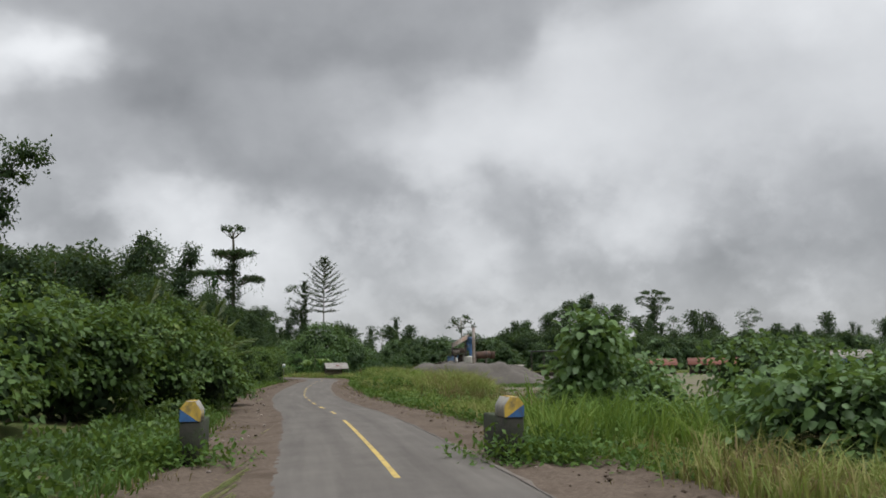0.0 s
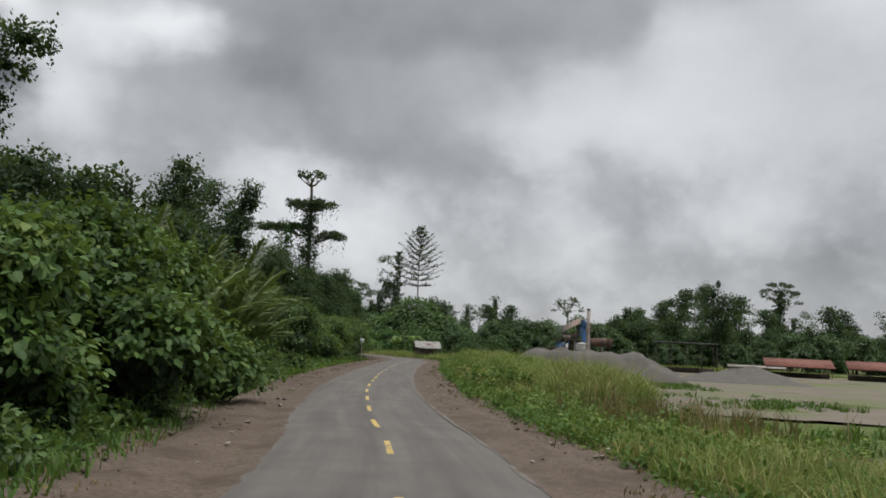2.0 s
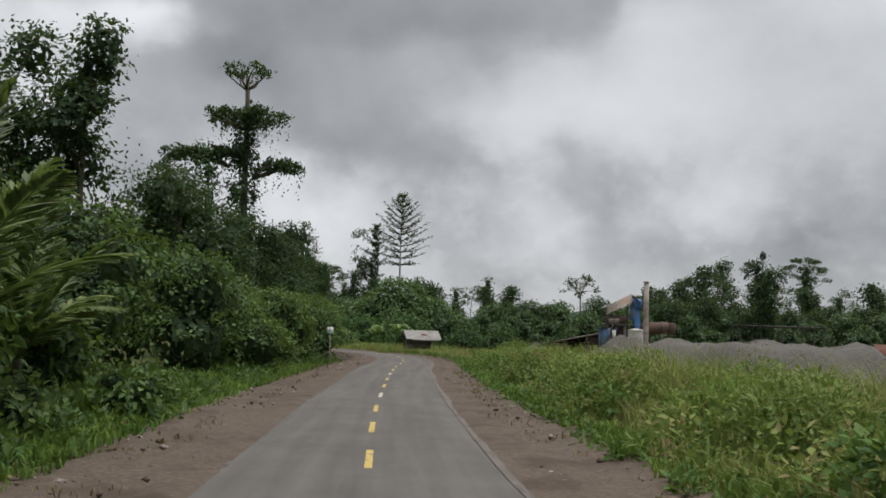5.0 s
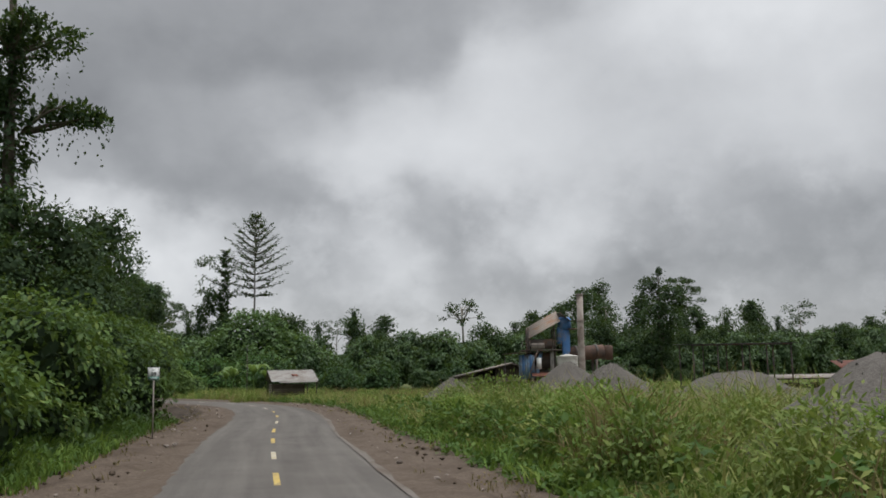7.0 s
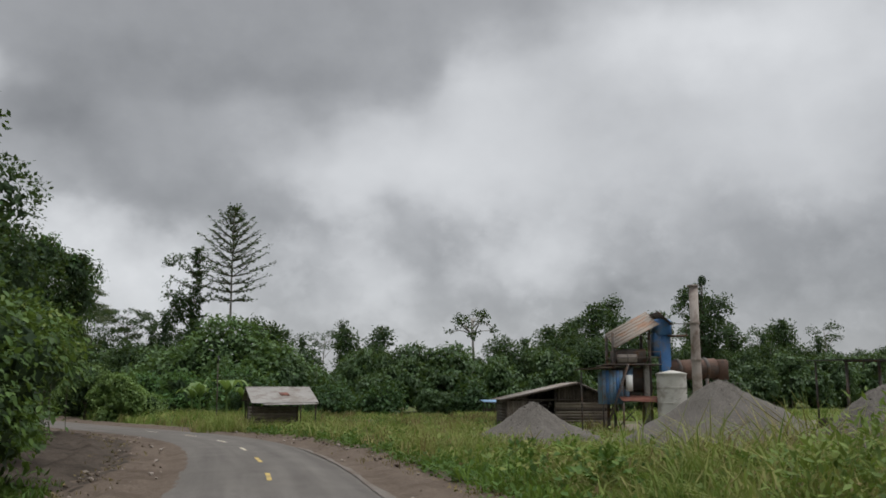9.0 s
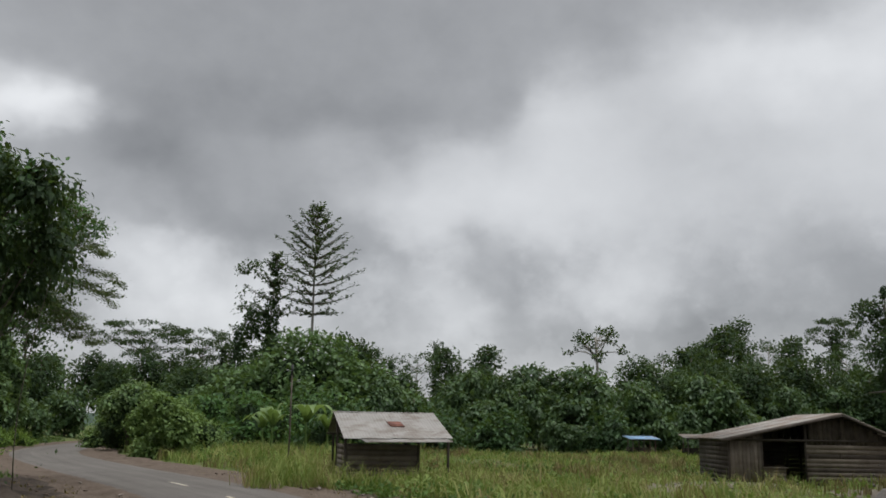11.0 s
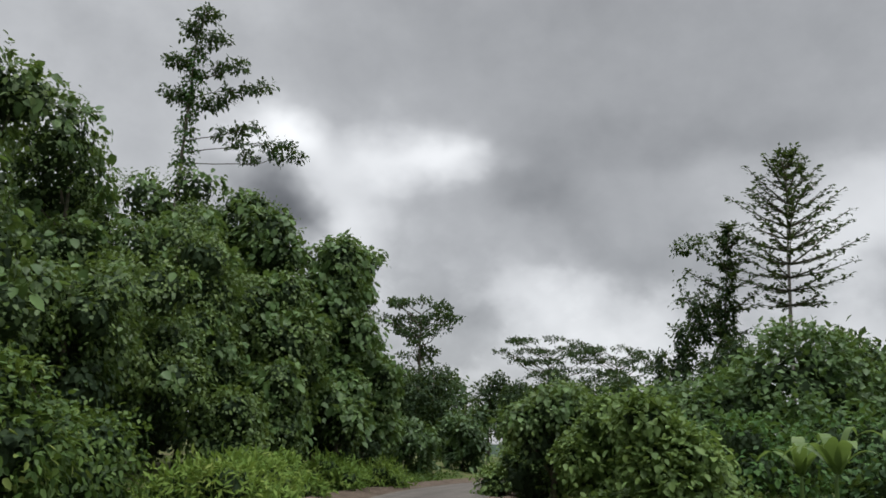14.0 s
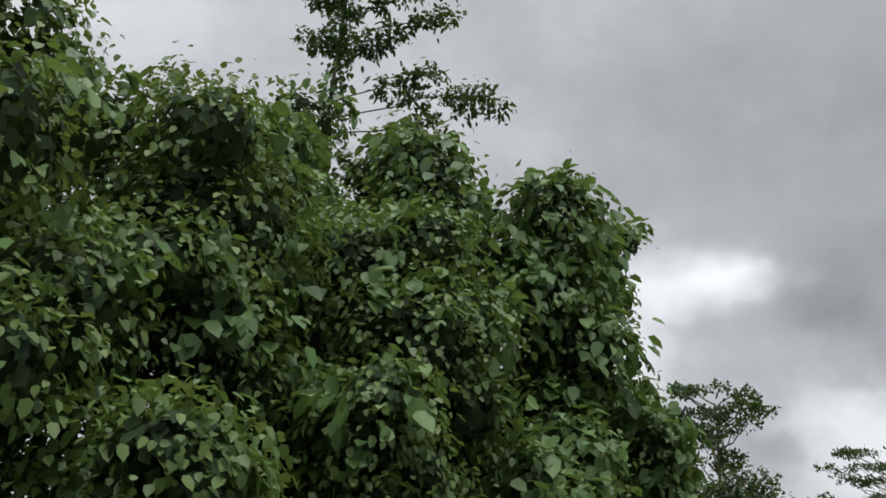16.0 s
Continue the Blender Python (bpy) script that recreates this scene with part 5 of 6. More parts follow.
def thin_tree(x, y, h):
    """A slim trunk with a few long upswept boughs, each ending in loose leaf layers."""
    ob = thing("tree", "thin tall tree with an open crown above the scrub", "tree", place(x, y))
    part("trunk", limb((0, 0, 0), (-0.6, 0, h), 0.30, 0.06, 0.008, 10, 8), BARK, ob)
    ends = [(5.2, 3.4, 35.0), (3.4, 1.8, 37.0), (7.4, 4.6, 29.6), (5.0, 3.0, 30.8), (2.4, 1.0, 33.2), (-2.6, -0.6, 37.5), (-2.2, -1.0, 34.0), (1.6, 0.4, 39.6), (-1.6, 0.2, 41.0), (8.6, 5.2, 28.6), (0.4, 0, 42.2)]
    lay = []
    for ex, ey, ez in ends:
        part("bough", limb((-0.3, 0, min(ez - 1.6, h - 2)), (ex, ey, ez), 0.055, 0.02, 0.08), BARK, ob)
        for t in (0.55, 0.8, 1.0):
            lay.append((-0.3 + (ex + 0.3) * t, ey * t, ez - 1.4 * (1 - t), 0.95, 0.85, 0.34))
    part("crown", foliage(lay, 3400, 0.42, 7, 0.3, 0.4, 0.5, True, 0.6), LEAF_DARK, ob)
    part("creeper", foliage([(-0.3, 0, z, 0.7, 0.7, 1.5) for z in (27, 29.5, 32, 34.5, 37)], 1300, 0.4, 8, 0.3, 0.9), LEAF_VINE, ob, "creepers on the trunk")
    return ob


thin_tree(-92.7, 295.7, 42)

# -- right of the bend: bushes along the road
for x, y, w, h, n in ((-44.4, 267.6, 2.1, 5.3, 8500), (-48.2, 276.0, 2.3, 5.8, 8000), (-52.4, 286.5, 2.0, 4.6, 4000), (-58.6, 296, 3.2, 5.6, 4600), (-46.5, 283, 3.2, 4.4, 4200), (-52, 294, 3.6, 5.6, 4000), (-61.5, 307, 3.6, 6, 3600)):
    shrub(x, y, lumps(10, w * 0.85, 0.2, h, w * 0.46, 0.8), int(n * 1.35), 0.27, LEAF_SUN, broad=True, ratio=0.75, spread=0.30, lift=1.2)
pioneer(-53.6, 285.2, 7.0, 2.6, 420, 4200, 0.56, 12, 0.40, "spreading large-leaved roadside bush with a dark hollow under its crown")
pioneer(-82.2, 290.5, 22.4, 3.4, 900, 2600)
for x, y, w, h in ((-33, 305, 5, 6), (-22, 312, 5, 5.5), (-12, 310, 4, 5), (-44, 306, 5, 7), (-55, 318, 5, 7), (-38, 318, 6, 8), (4, 315, 4.5, 5)):
    shrub(x, y, lumps(8, w * 0.9, 0.2, h, w * 0.5, 0.8), 2600, 0.55, LEAF_VINE if x < -35 else LEAF_DEEP, spread=0.55, stems=2)


def flat_crown(x, y, h, r, label="dark flat-topped tree with layered spreading boughs"):
    """Wide thin storeys of foliage one over the other on rising limbs."""
    ob = thing("tree", label, "tree", place(x, y))
    part("trunk", limb((0, 0, 0), (0.5, 0, h * 0.85), 0.4, 0.15, 0.03), BARK, ob)
    pl = []
    for i in range(30):
        a, q = i * 2.4, r * math.sqrt((i + 0.5) / 30)
        tip = (math.cos(a) * q, math.sin(a) * q * 0.7, h - 0.16 * q - rng.uniform(0.5, 1.0) * h * 0.11 * (i % 4))
        part("limb", limb((0.4, 0, tip[2] - 0.35 * q - 1.0), tip, 0.12, 0.05, 0.1), BARK, ob)
        pl.append((*tip, r * 0.20, r * 0.20, 0.30))
    part("crown", foliage(pl, int(330 * r + 1200), 0.60, 8, 0.40, 0.1), LEAF_DARK, ob)
    return ob


flat_crown(-108, 458, 32.5, 13)
flat_crown(-92, 466, 31, 11)
for x, y, kind, q in ((-104, 452, "round", 1.5), (-114, 462, "broad", 1.5), (-96, 460, "round", 1.45), (-86, 462, "broad", 1.5), (-122, 455, "round", 1.5), (-78, 458, "round", 1.3), (-70, 450, "low", 1.5), (-130, 440, "broad", 1.6), (-62, 440, "round", 1.1), (-88, 430, "broad", 1.2), (-104, 425, "round", 1.2)):
    forest(x, y, kind, q)
flat_crown(-106, 375, 28, 6.5)
flat_crown(112, 478, 40, 9, "dark tree with a ragged flat top over a creeper column")
forest(112, 478, "spire", 2.0)
for x, y, h in ((57.6, 339.5, 29.0),):
    tree(x, y, h, lumps(13, 5.6, 3, h - 3, 3.0, 0.9) + [(0, 0, h - 1.6, 1.1, 1.1, 1.8), (-1.6, 0, h - 5, 1.6, 1.4, 1.6)], 6000, 0.6, LEAF_DARK, 0.45, "tall full-crowned rainforest tree beside the yard")

# -- shrubby weeds between the road and the heaps
for k, y in enumerate(np.arange(110, 172, 2.6)):
    d = -(9.4 if k % 2 else 12.6) - 0.8 * math.sin(k * 2.3)
    p = beside(np.array([station(y)]), np.array([d]))[0]
    h = 2.15 + 0.4 * math.sin(k * 1.7 + 0.6)
    shrub(p[0], p[1], lumps(8, 1.5, 0.1, h, 0.8, 0.8), 3400, 0.19, LEAF_WEED if k % 3 else GRASS_LUSH, "yellow-green shrubby weed among the cane grass", ratio=0.42, spread=0.26, stems=0, droop=0.2, lift=0.7, core=False)

# -- right of the road at the start
for x, y, w, h, n in ((17.0, 42, 3.4, 2.6, 6000), (15.6, 36, 2.4, 2.4, 4600), (20, 52, 3.6, 3.8, 3600), (13.5, 52, 2.0, 3.0, 2600), (23, 40, 4, 4, 3000), (13.8, 58, 2.2, 3.6, 2800), (22, 30, 4, 3.8, 2600), (30, 60, 5, 4, 2200), (10.1, 47.4, 1.5, 4.8, 4200), (12.4, 44, 1.2, 1.5, 1800)):
    shrub(x, y, lumps(8, w * 0.8, 0.1, h, w * 0.5, 0.8), n, 0.26, LEAF_BROAD, "broad-leaved green roadside shrub", broad=True, ratio=0.85, spread=0.4)


# -- grass
def waves(p, seed):
    """A slow random field between 0 and 1 over the plan."""
    g = np.random.default_rng(seed)
    out = np.zeros(len(p))
    for lam, am in ((30, 0.5), (13, 0.3), (5, 0.2)):
        ph = g.uniform(0, 6.28, 4)
        out += am * (np.sin(p[:, 0] * 6.28 / lam + ph[0] + np.sin(p[:, 1] * 4 / lam + ph[1])) * np.cos(p[:, 1] * 6.28 / lam + ph[2]))
    return 0.5 + 0.5 * out / 0.7


def grass(name, label, spots, per, height, width, material=GRASS, lean=1.0, kind="stuff"):
    """Tufts of bent blades at the spots (n, 2); height: a number or one for each."""
    height = np.broadcast_to(np.asarray(height, float), (len(spots),))
    keep = rng.random(len(spots)) < np.clip(2.3 * waves(spots, 77) - 0.25, 0.16, 1)
    spots, height = spots[keep], height[keep] * rng.uniform(0.4, 1.3, keep.sum())
    k = len(spots)
    h = np.repeat(height, per)
    b = np.repeat(spots, per, 0) + rng.normal(size=(k * per, 2)) * 0.20
    z = np.repeat(ground_z(spots[:, 0], spots[:, 1]), per)
    m = len(b)
    a = np.repeat(rng.uniform(0, 2 * np.pi, k), per) + rng.normal(size=m) * 1.1
    out = np.stack([np.cos(a), np.sin(a)], 1)
    l = h * rng.uniform(0.55, 1.15, m)
    bend = lean * rng.uniform(0.2, 1.3, m)
    w = width * rng.uniform(0.7, 1.3, m)
    f = rng.uniform(0, 2 * np.pi, m)
    side = np.stack([np.cos(f), np.sin(f)], 1) * w[:, None] * 0.5
    p0, p1 = b, b + out * (l * bend * 0.30)[:, None]
    p2 = b + out * (l * bend)[:, None]
    zz1, zz2 = z + l * 0.58, z + l * (1 - 0.28 * bend)
    v = np.stack([np.column_stack([p0 - side, z - 0.05]), np.column_stack([p0 + side, z - 0.05]), np.column_stack([p1 + side * 0.8, zz1]), np.column_stack([p1 - side * 0.8, zz1]), np.column_stack([p2, zz2])], 1).reshape(-1, 3)
    i = (np.arange(m) * 5)[:, None]
    ob = mesh_object(name, v, [i + np.array([[0, 1, 2, 3]]), i + np.array([[3, 2, 4]])], material)
    return tagged(ob, label, "grass", kind=kind)


def weeds(name, label, spots, size, per, leaf, material):
    """Low leafy weeds: rosettes of leaves round the spots."""
    k = len(spots)
    z = np.repeat(ground_z(spots[:, 0], spots[:, 1]), per)
    sz = np.repeat(size * rng.uniform(0.5, 1.3, k), per)
    d = unit(rng.normal(size=(k * per, 3)))
    d[:, 2] = np.abs(d[:, 2])
    p = np.column_stack([np.repeat(spots, per, 0), z]) + d * (sz * rng.uniform(0.4, 1.0, k * per))[:, None]
    L = leaf * rng.uniform(0.6, 1.3, k * per)
    v, f = leaf_blades(p, d + rng.normal(size=d.shape) * 0.6 + np.array([0, 0, -0.25]), d * 0.5 + np.array([0, 0, 0.8]) + rng.normal(size=d.shape) * 0.3, L, L * 0.6)
    return tagged(mesh_object(name, v, f, material), label, "weeds", kind="stuff")


def scatter(s0, s1, d0, d1, n, power=1.0):
    s = rng.uniform(s0, s1, n)
    d = d0 + (d1 - d0) * rng.random(n) ** power
    return beside(s, d)


st = station
def inside(x0, x1, y0, y1, n):
    return np.column_stack([rng.uniform(x0, x1, n), rng.uniform(y0, y1, n)])


def off_track(p):
    """Leaves out the worn earth between the hut and the plank shed."""
    a, b = np.array([-17.0, 233.5]), np.array([0.0, 246.0])
    d = b - a
    q = (p - a) @ d / (d @ d)
    w = np.abs((p - a) @ np.array([-d[1], d[0]])) / np.linalg.norm(d)
    return p[~((q > 0) & (q < 1) & (w < 1.7 + 0.7 * np.sin(q * 9)))]


def off_road(p, least):
    return p[np.abs(lateral(p)) > least]


spots = scatter(st(58), st(112), -6.6, -17, 3800, 1.1)
far = np.clip((-lateral(spots) - 7.0) / 5.0, 0, 1)
grass("grass_field", "tall mixed green and yellowing grass beside the road", spots, 12, 0.22 + 0.25 * waves(spots, 1) + (spots[:, 1] > 93 + 2 * np.sin(spots[:, 0])) * far * (0.8 + 1.4 * waves(spots, 1)), 0.062)
spots = scatter(st(104), st(182), -7.0, -21, 6400, 1.1)
far = np.clip((-lateral(spots) - 6.8) / 4.0, 0, 1)
grass("grass_field", "tall cane grass with dry yellow stalks", spots, 12, 0.4 + far * (1.15 + 1.6 * waves(spots, 2)), 0.062)
spots = off_track(scatter(st(178), st(236), -7.0, -34, 3300, 1.3))
grass("grass_field", "waist-high green grass around the wooden huts", spots, 11, 0.4 + 1.2 * waves(spots, 3) ** 1.3, 0.058)
spots = off_track(off_road(inside(-52, 8, 240, 308, 3600), 7.5))
grass("grass_field", "tall yellow-green grass of the clearing behind the hut", spots, 10, (0.85 + 1.2 * waves(spots, 8) ** 1.3) * np.where(spots[:, 0] > -22, 0.5, 1.0), 0.07)
spots = inside(0, 75, 262, 325, 1500)
grass("grass_field", "rough grass of the clearing before the forest", spots, 8, 0.7 + 0.5 * waves(spots, 9), 0.14)
spots = scatter(st(104), st(166), 6.6, 12.5, 2600, 1.2)
grass("grass_verge", "tall bright green grass along the scrub", spots, 9, 0.35 + 0.75 * waves(spots, 31) * np.clip((lateral(spots) - 6.4) / 2.0, 0.2, 1), 0.075, GRASS_LUSH)
spots = scatter(st(58), st(186), -6.4, -11.5, 2600, 1.2)
grass("grass_field", "lush green grass at the foot of the cane grass", spots, 9, (0.3 + 0.7 * waves(spots, 32)) * np.where(spots[:, 1] < 92, 0.5, 1.0), 0.07, GRASS_LUSH)
spots = scatter(st(60), st(150), -17, -34, 2400)
spots = spots[waves(spots, 36) > 0.55]
grass("grass_field", "low weeds in front of the work yard", spots, 7, 0.35 + 0.4 * waves(spots, 6), 0.09, LEAF_FERN)
spots = scatter(st(70), st(182), -8.0, -18, 2200)
spots = spots[waves(spots, 41) > 0.62]
grass("dry_stalks", "dry straw-coloured grass stalks", spots, 9, 1.0 + 1.3 * waves(spots, 21), 0.04, STRAW, 0.55)
spots = inside(-8.8, -6.6, 145.2, 147.8, 46)
grass("dry_stalks", "clump of tall dry brown cane grass", spots, 13, 2.1 + 0.6 * waves(spots, 22), 0.055, STRAW, 0.75)
spots = inside(7.4, 14.5, 38.6, 45.6, 420)
grass("grass_field", "tall green cane grass in front of the roadside shrub", spots, 12, 1.7 + 0.7 * waves(spots, 23), 0.06, GRASS_LUSH, 0.9)
spots = scatter(st(20), st(64), -6.6, -15, 1500, 1.3)
grass("grass_field", "tall grass and weeds by the first bend", spots, 11, 0.7 + 0.9 * waves(spots, 4), 0.04)
for d0, d1, s0, s1, n, sd in ((6.4, 11.5, 20, 120, 2300, 11), (6.6, 12.5, 120, 188, 2300, 12), (10.2, 13, 188, 238, 900, 14), (6.4, 11, 238, 320, 2000, 13)):
    spots = scatter(st(s0), st(s1), d0, d1, n, 1.4)
    grass("grass_verge", "short bright green weeds along the earth verge", spots, 5, 0.2 + 0.45 * waves(spots, sd), 0.07, LEAF_FERN)
spots = np.concatenate([scatter(st(30), st(240), 4.6, 7.4, 260), scatter(st(30), st(240), -4.0, -6.8, 300)])
grass("grass_tufts", "sparse dry tufts on the bare verge", spots, 8, 0.16 + 0.14 * waves(spots, 5), 0.03, STRAW, 0.8)


weeds("weeds", "leafy green weeds among the roadside grass", np.concatenate([scatter(st(60), st(235), -6.1, -11.5, 1100, 1.5), scatter(st(30), st(64), -6.3, -12, 260, 1.4)]), 0.55, 30, 0.21, LEAF_FERN)
spots = off_road(inside(-46, 8, 234, 300, 5200), 8.0)
spots = spots[waves(spots, 52) > 0.63]
grass("dry_stalks", "dry straw-coloured grass patches in the clearing", spots, 8, 0.7 + 0.7 * waves(spots, 53), 0.06, STRAW, 0.6)
spots = np.concatenate([inside(-30, -19, 229.5, 233.8, 380), inside(-31, -26.6, 231, 243, 220)])
grass("grass_field", "tall grass growing up against the hut", spots, 11, 1.0 + 0.7 * waves(spots, 54), 0.045)
for lab, mat, n, lf, sd in (("tall leafy weeds crowding the roadside", LEAF_FERN, 520, 0.26, 61), ("yellowing leafy weeds among the cane grass", GRASS, 420, 0.22, 62)):
    spots = scatter(st(96), st(184), -7.2, -17, n, 1.1)
    spots = spots[waves(spots, sd) > 0.36]
    for k, (z0, sz) in enumerate(((0.35, 0.55), (1.0, 0.6), (1.5, 0.45))):
        up = spots + rng.normal(size=spots.shape) * 0.2
        ob = weeds("weeds", lab, up if k == 0 else up[waves(up, sd + 1) > 0.3], sz, 20, lf, mat)
        ob.location.z = z0 - 0.3
clump = np.concatenate([off_road(inside(-44, 10, 242, 300, 60), 9.0), scatter(st(62), st(182), -7.0, -19, 150, 1.2), scatter(st(182), st(232), -7.5, -26, 60, 1.2)])
for k, (lab, mat, lo, hi) in enumerate((("taller leafy weeds standing out of the grass", LEAF_FERN, 0, 0.5), ("broad-leaved weeds in clumps", LEAF_WEED, 0.5, 1.0))):
    c = clump[int(lo * len(clump)):int(hi * len(clump))]
    around = np.repeat(c, 5, 0) + rng.normal(size=(5 * len(c), 2)) * 0.55
    weeds("weeds", lab, around, 1.0, 28, 0.20 + 0.05 * k, mat)
weeds("weeds", "leafy weeds and ferns at the foot of the scrub", np.concatenate([scatter(st(30), st(120), 7.4, 11, 420, 1.4), scatter(st(120), st(188), 7.2, 12, 340, 1.4), scatter(st(188), st(238), 10.4, 13, 200), scatter(st(238), st(330), 7.2, 12, 460, 1.4)]), 0.75, 34, 0.26, LEAF)
# torn-up roots and dry litter on the verges
lit = np.concatenate([scatter(st(34), st(240), 4.6, 7.6, 190, 0.5), scatter(st(34), st(240), -4.6, -7.4, 260, 0.5)])
weeds("litter", "dry brown leaf litter and torn roots on the earth verge", lit, 0.22, 14, 0.12, STRAW)
# rank growth round the culvert walls
p = np.array([(-3.2, 37.0), (6.4, 37.3)])
spots = np.repeat(p, 60, 0) + rng.normal(size=(120, 2)) * np.array([0.9, 0.9]) + np.repeat(np.array([(-0.9, 0.3), (0.9, 0.0)]), 60, 0)
weeds("weeds", "leafy weeds around the culvert markers", spots, 0.95, 40, 0.2, LEAF_FERN)

# clods of earth on the verges
oct_v = np.array([(1, 0, 0), (-1, 0, 0), (0, 1, 0), (0, -1, 0), (0, 0, 0.7), (0, 0, -0.7)], float)
oct_f = np.array([(0, 2, 4), (2, 1, 4), (1, 3, 4), (3, 0, 4), (2, 0, 5), (1, 2, 5), (3, 1, 5), (0, 3, 5)])
cl = np.concatenate([scatter(st(28), st(240), 3.6, 7.8, 800, 0.6), scatter(st(28), st(240), -3.7, -7.4, 800, 0.6), scatter(st(186), st(238), 5.5, 10.4, 500)])
m = len(cl)
sz = 0.025 + 0.10 * rng.random(m) ** 3
cv = oct_v[None] * sz[:, None, None] * rng.uniform(0.6, 1.5, (m, 6, 1))
cv[:, :, :2] += cl[:, None]
cv[:, :, 2] += 0.0
tagged(mesh_object("clods", cv.reshape(-1, 3), ((np.arange(m) * 6)[:, None, None] + oct_f).reshape(-1, 3), DIRT), "crumbled clods of brown earth on the verge", "clods", kind="stuff")

# ---------------------------------------------------------------- built things
def sheet(w, d, waves_n=18, amp=0.013, thick=0.012):
    """A corrugated sheet, w across the ribs and d along them, lying flat from the origin."""
    k = waves_n * 4 + 1
    x = np.linspace(0, w, k)
    z = amp * np.sin(np.arange(k) * np.pi / 2)
    top = np.concatenate([np.column_stack([x, np.zeros(k), z]), np.column_stack([x, np.full(k, d), z])])
    bot = top - np.array([0, 0, thick])
    f = np.array([(i, i + 1, k + i + 1, k + i) for i in range(k - 1)])
    return np.concatenate([top, bot]), np.concatenate([f, f[:, ::-1] + 2 * k])


def slab(a, b, c, d, thick):
    """A board through four corners, given thickness downwards along its normal."""
    p = np.array([a, b, c, d], float)
    n = unit(np.cross(p[1] - p[0], p[3] - p[0])) * thick
    return np.concatenate([p - n, p]), CUBE_F


def gravel_heap(x, y, rx, ry, h, seed, turn=0.0, ridge=1.0, label="grey heap of crushed stone"):
    ob = thing("gravel_heap", label, "gravel heap", place(x, y, turn, dz=-0.1))
    g = np.random.default_rng(seed)
    r = np.linspace(0, 1, 16)
    th = np.linspace(0, 2 * np.pi, 64, endpoint=False)
    R, T = np.meshgrid(r, th, indexing="ij")
    prof = np.clip((1 - R) * ridge, 0, 1) ** 0.92
    prof = np.minimum(prof, 0.93 + 0.02 * np.sin(T * 3))
    wob = 1 + 0.10 * np.sin(T * 2 + seed) + 0.07 * np.sin(T * 5 + seed * 2)
    X, Y = R * np.cos(T) * rx * wob, R * np.sin(T) * ry * wob
    Z = h * prof * (1 + 0.10 * np.sin(X * 1.1 + seed) * np.cos(Y * 0.9)) + g.normal(size=R.shape) * 0.06 * (R < 0.97)
    Z[-1] = -0.1
    v = np.stack([X, Y, Z], -1).reshape(-1, 3)
    k = 64
    f = np.array([(a * k + i, (a + 1) * k + i, (a + 1) * k + (i + 1) % k, a * k + (i + 1) % k) for a in range(15) for i in range(k)])
    part("mound", (v, f), GRAVEL, ob, smooth=True)
    m = 260
    i = g.integers(0, len(v) - 64, m)
    s = g.uniform(0.02, 0.055, m)
    sv = (ICO1[0][None] * s[:, None, None] * g.uniform(0.7, 1.2, (m, 1, 3)) + (v[i] + g.normal(size=(m, 3)) * np.array([0.5, 0.5, 0.04]))[:, None]).reshape(-1, 3)
    sf = (np.arange(m) * len(ICO1[0]))[:, None, None] + ICO1[1]
    part("rubble", (sv, sf.reshape(-1, 3)), GRAVEL, ob)["kind"] = "stuff"
    return ob


for i, a in enumerate(((-5.8, 214.5, 4.7, 3.8, 2.8), (5.4, 210, 6.5, 5.5, 4.2), (4.1, 190, 4.8, 4.4, 4.3), (17.5, 200, 9, 5, 3.5), (40, 215, 9, 7, 2.4), (28, 168, 10, 6, 2.2))):
    gravel_heap(*a, seed=i + 2)
gravel_heap(6.2, 149, 11.5, 6.0, 3.7, 1, ridge=1.9, label="long grey heap of crushed stone beside the road")


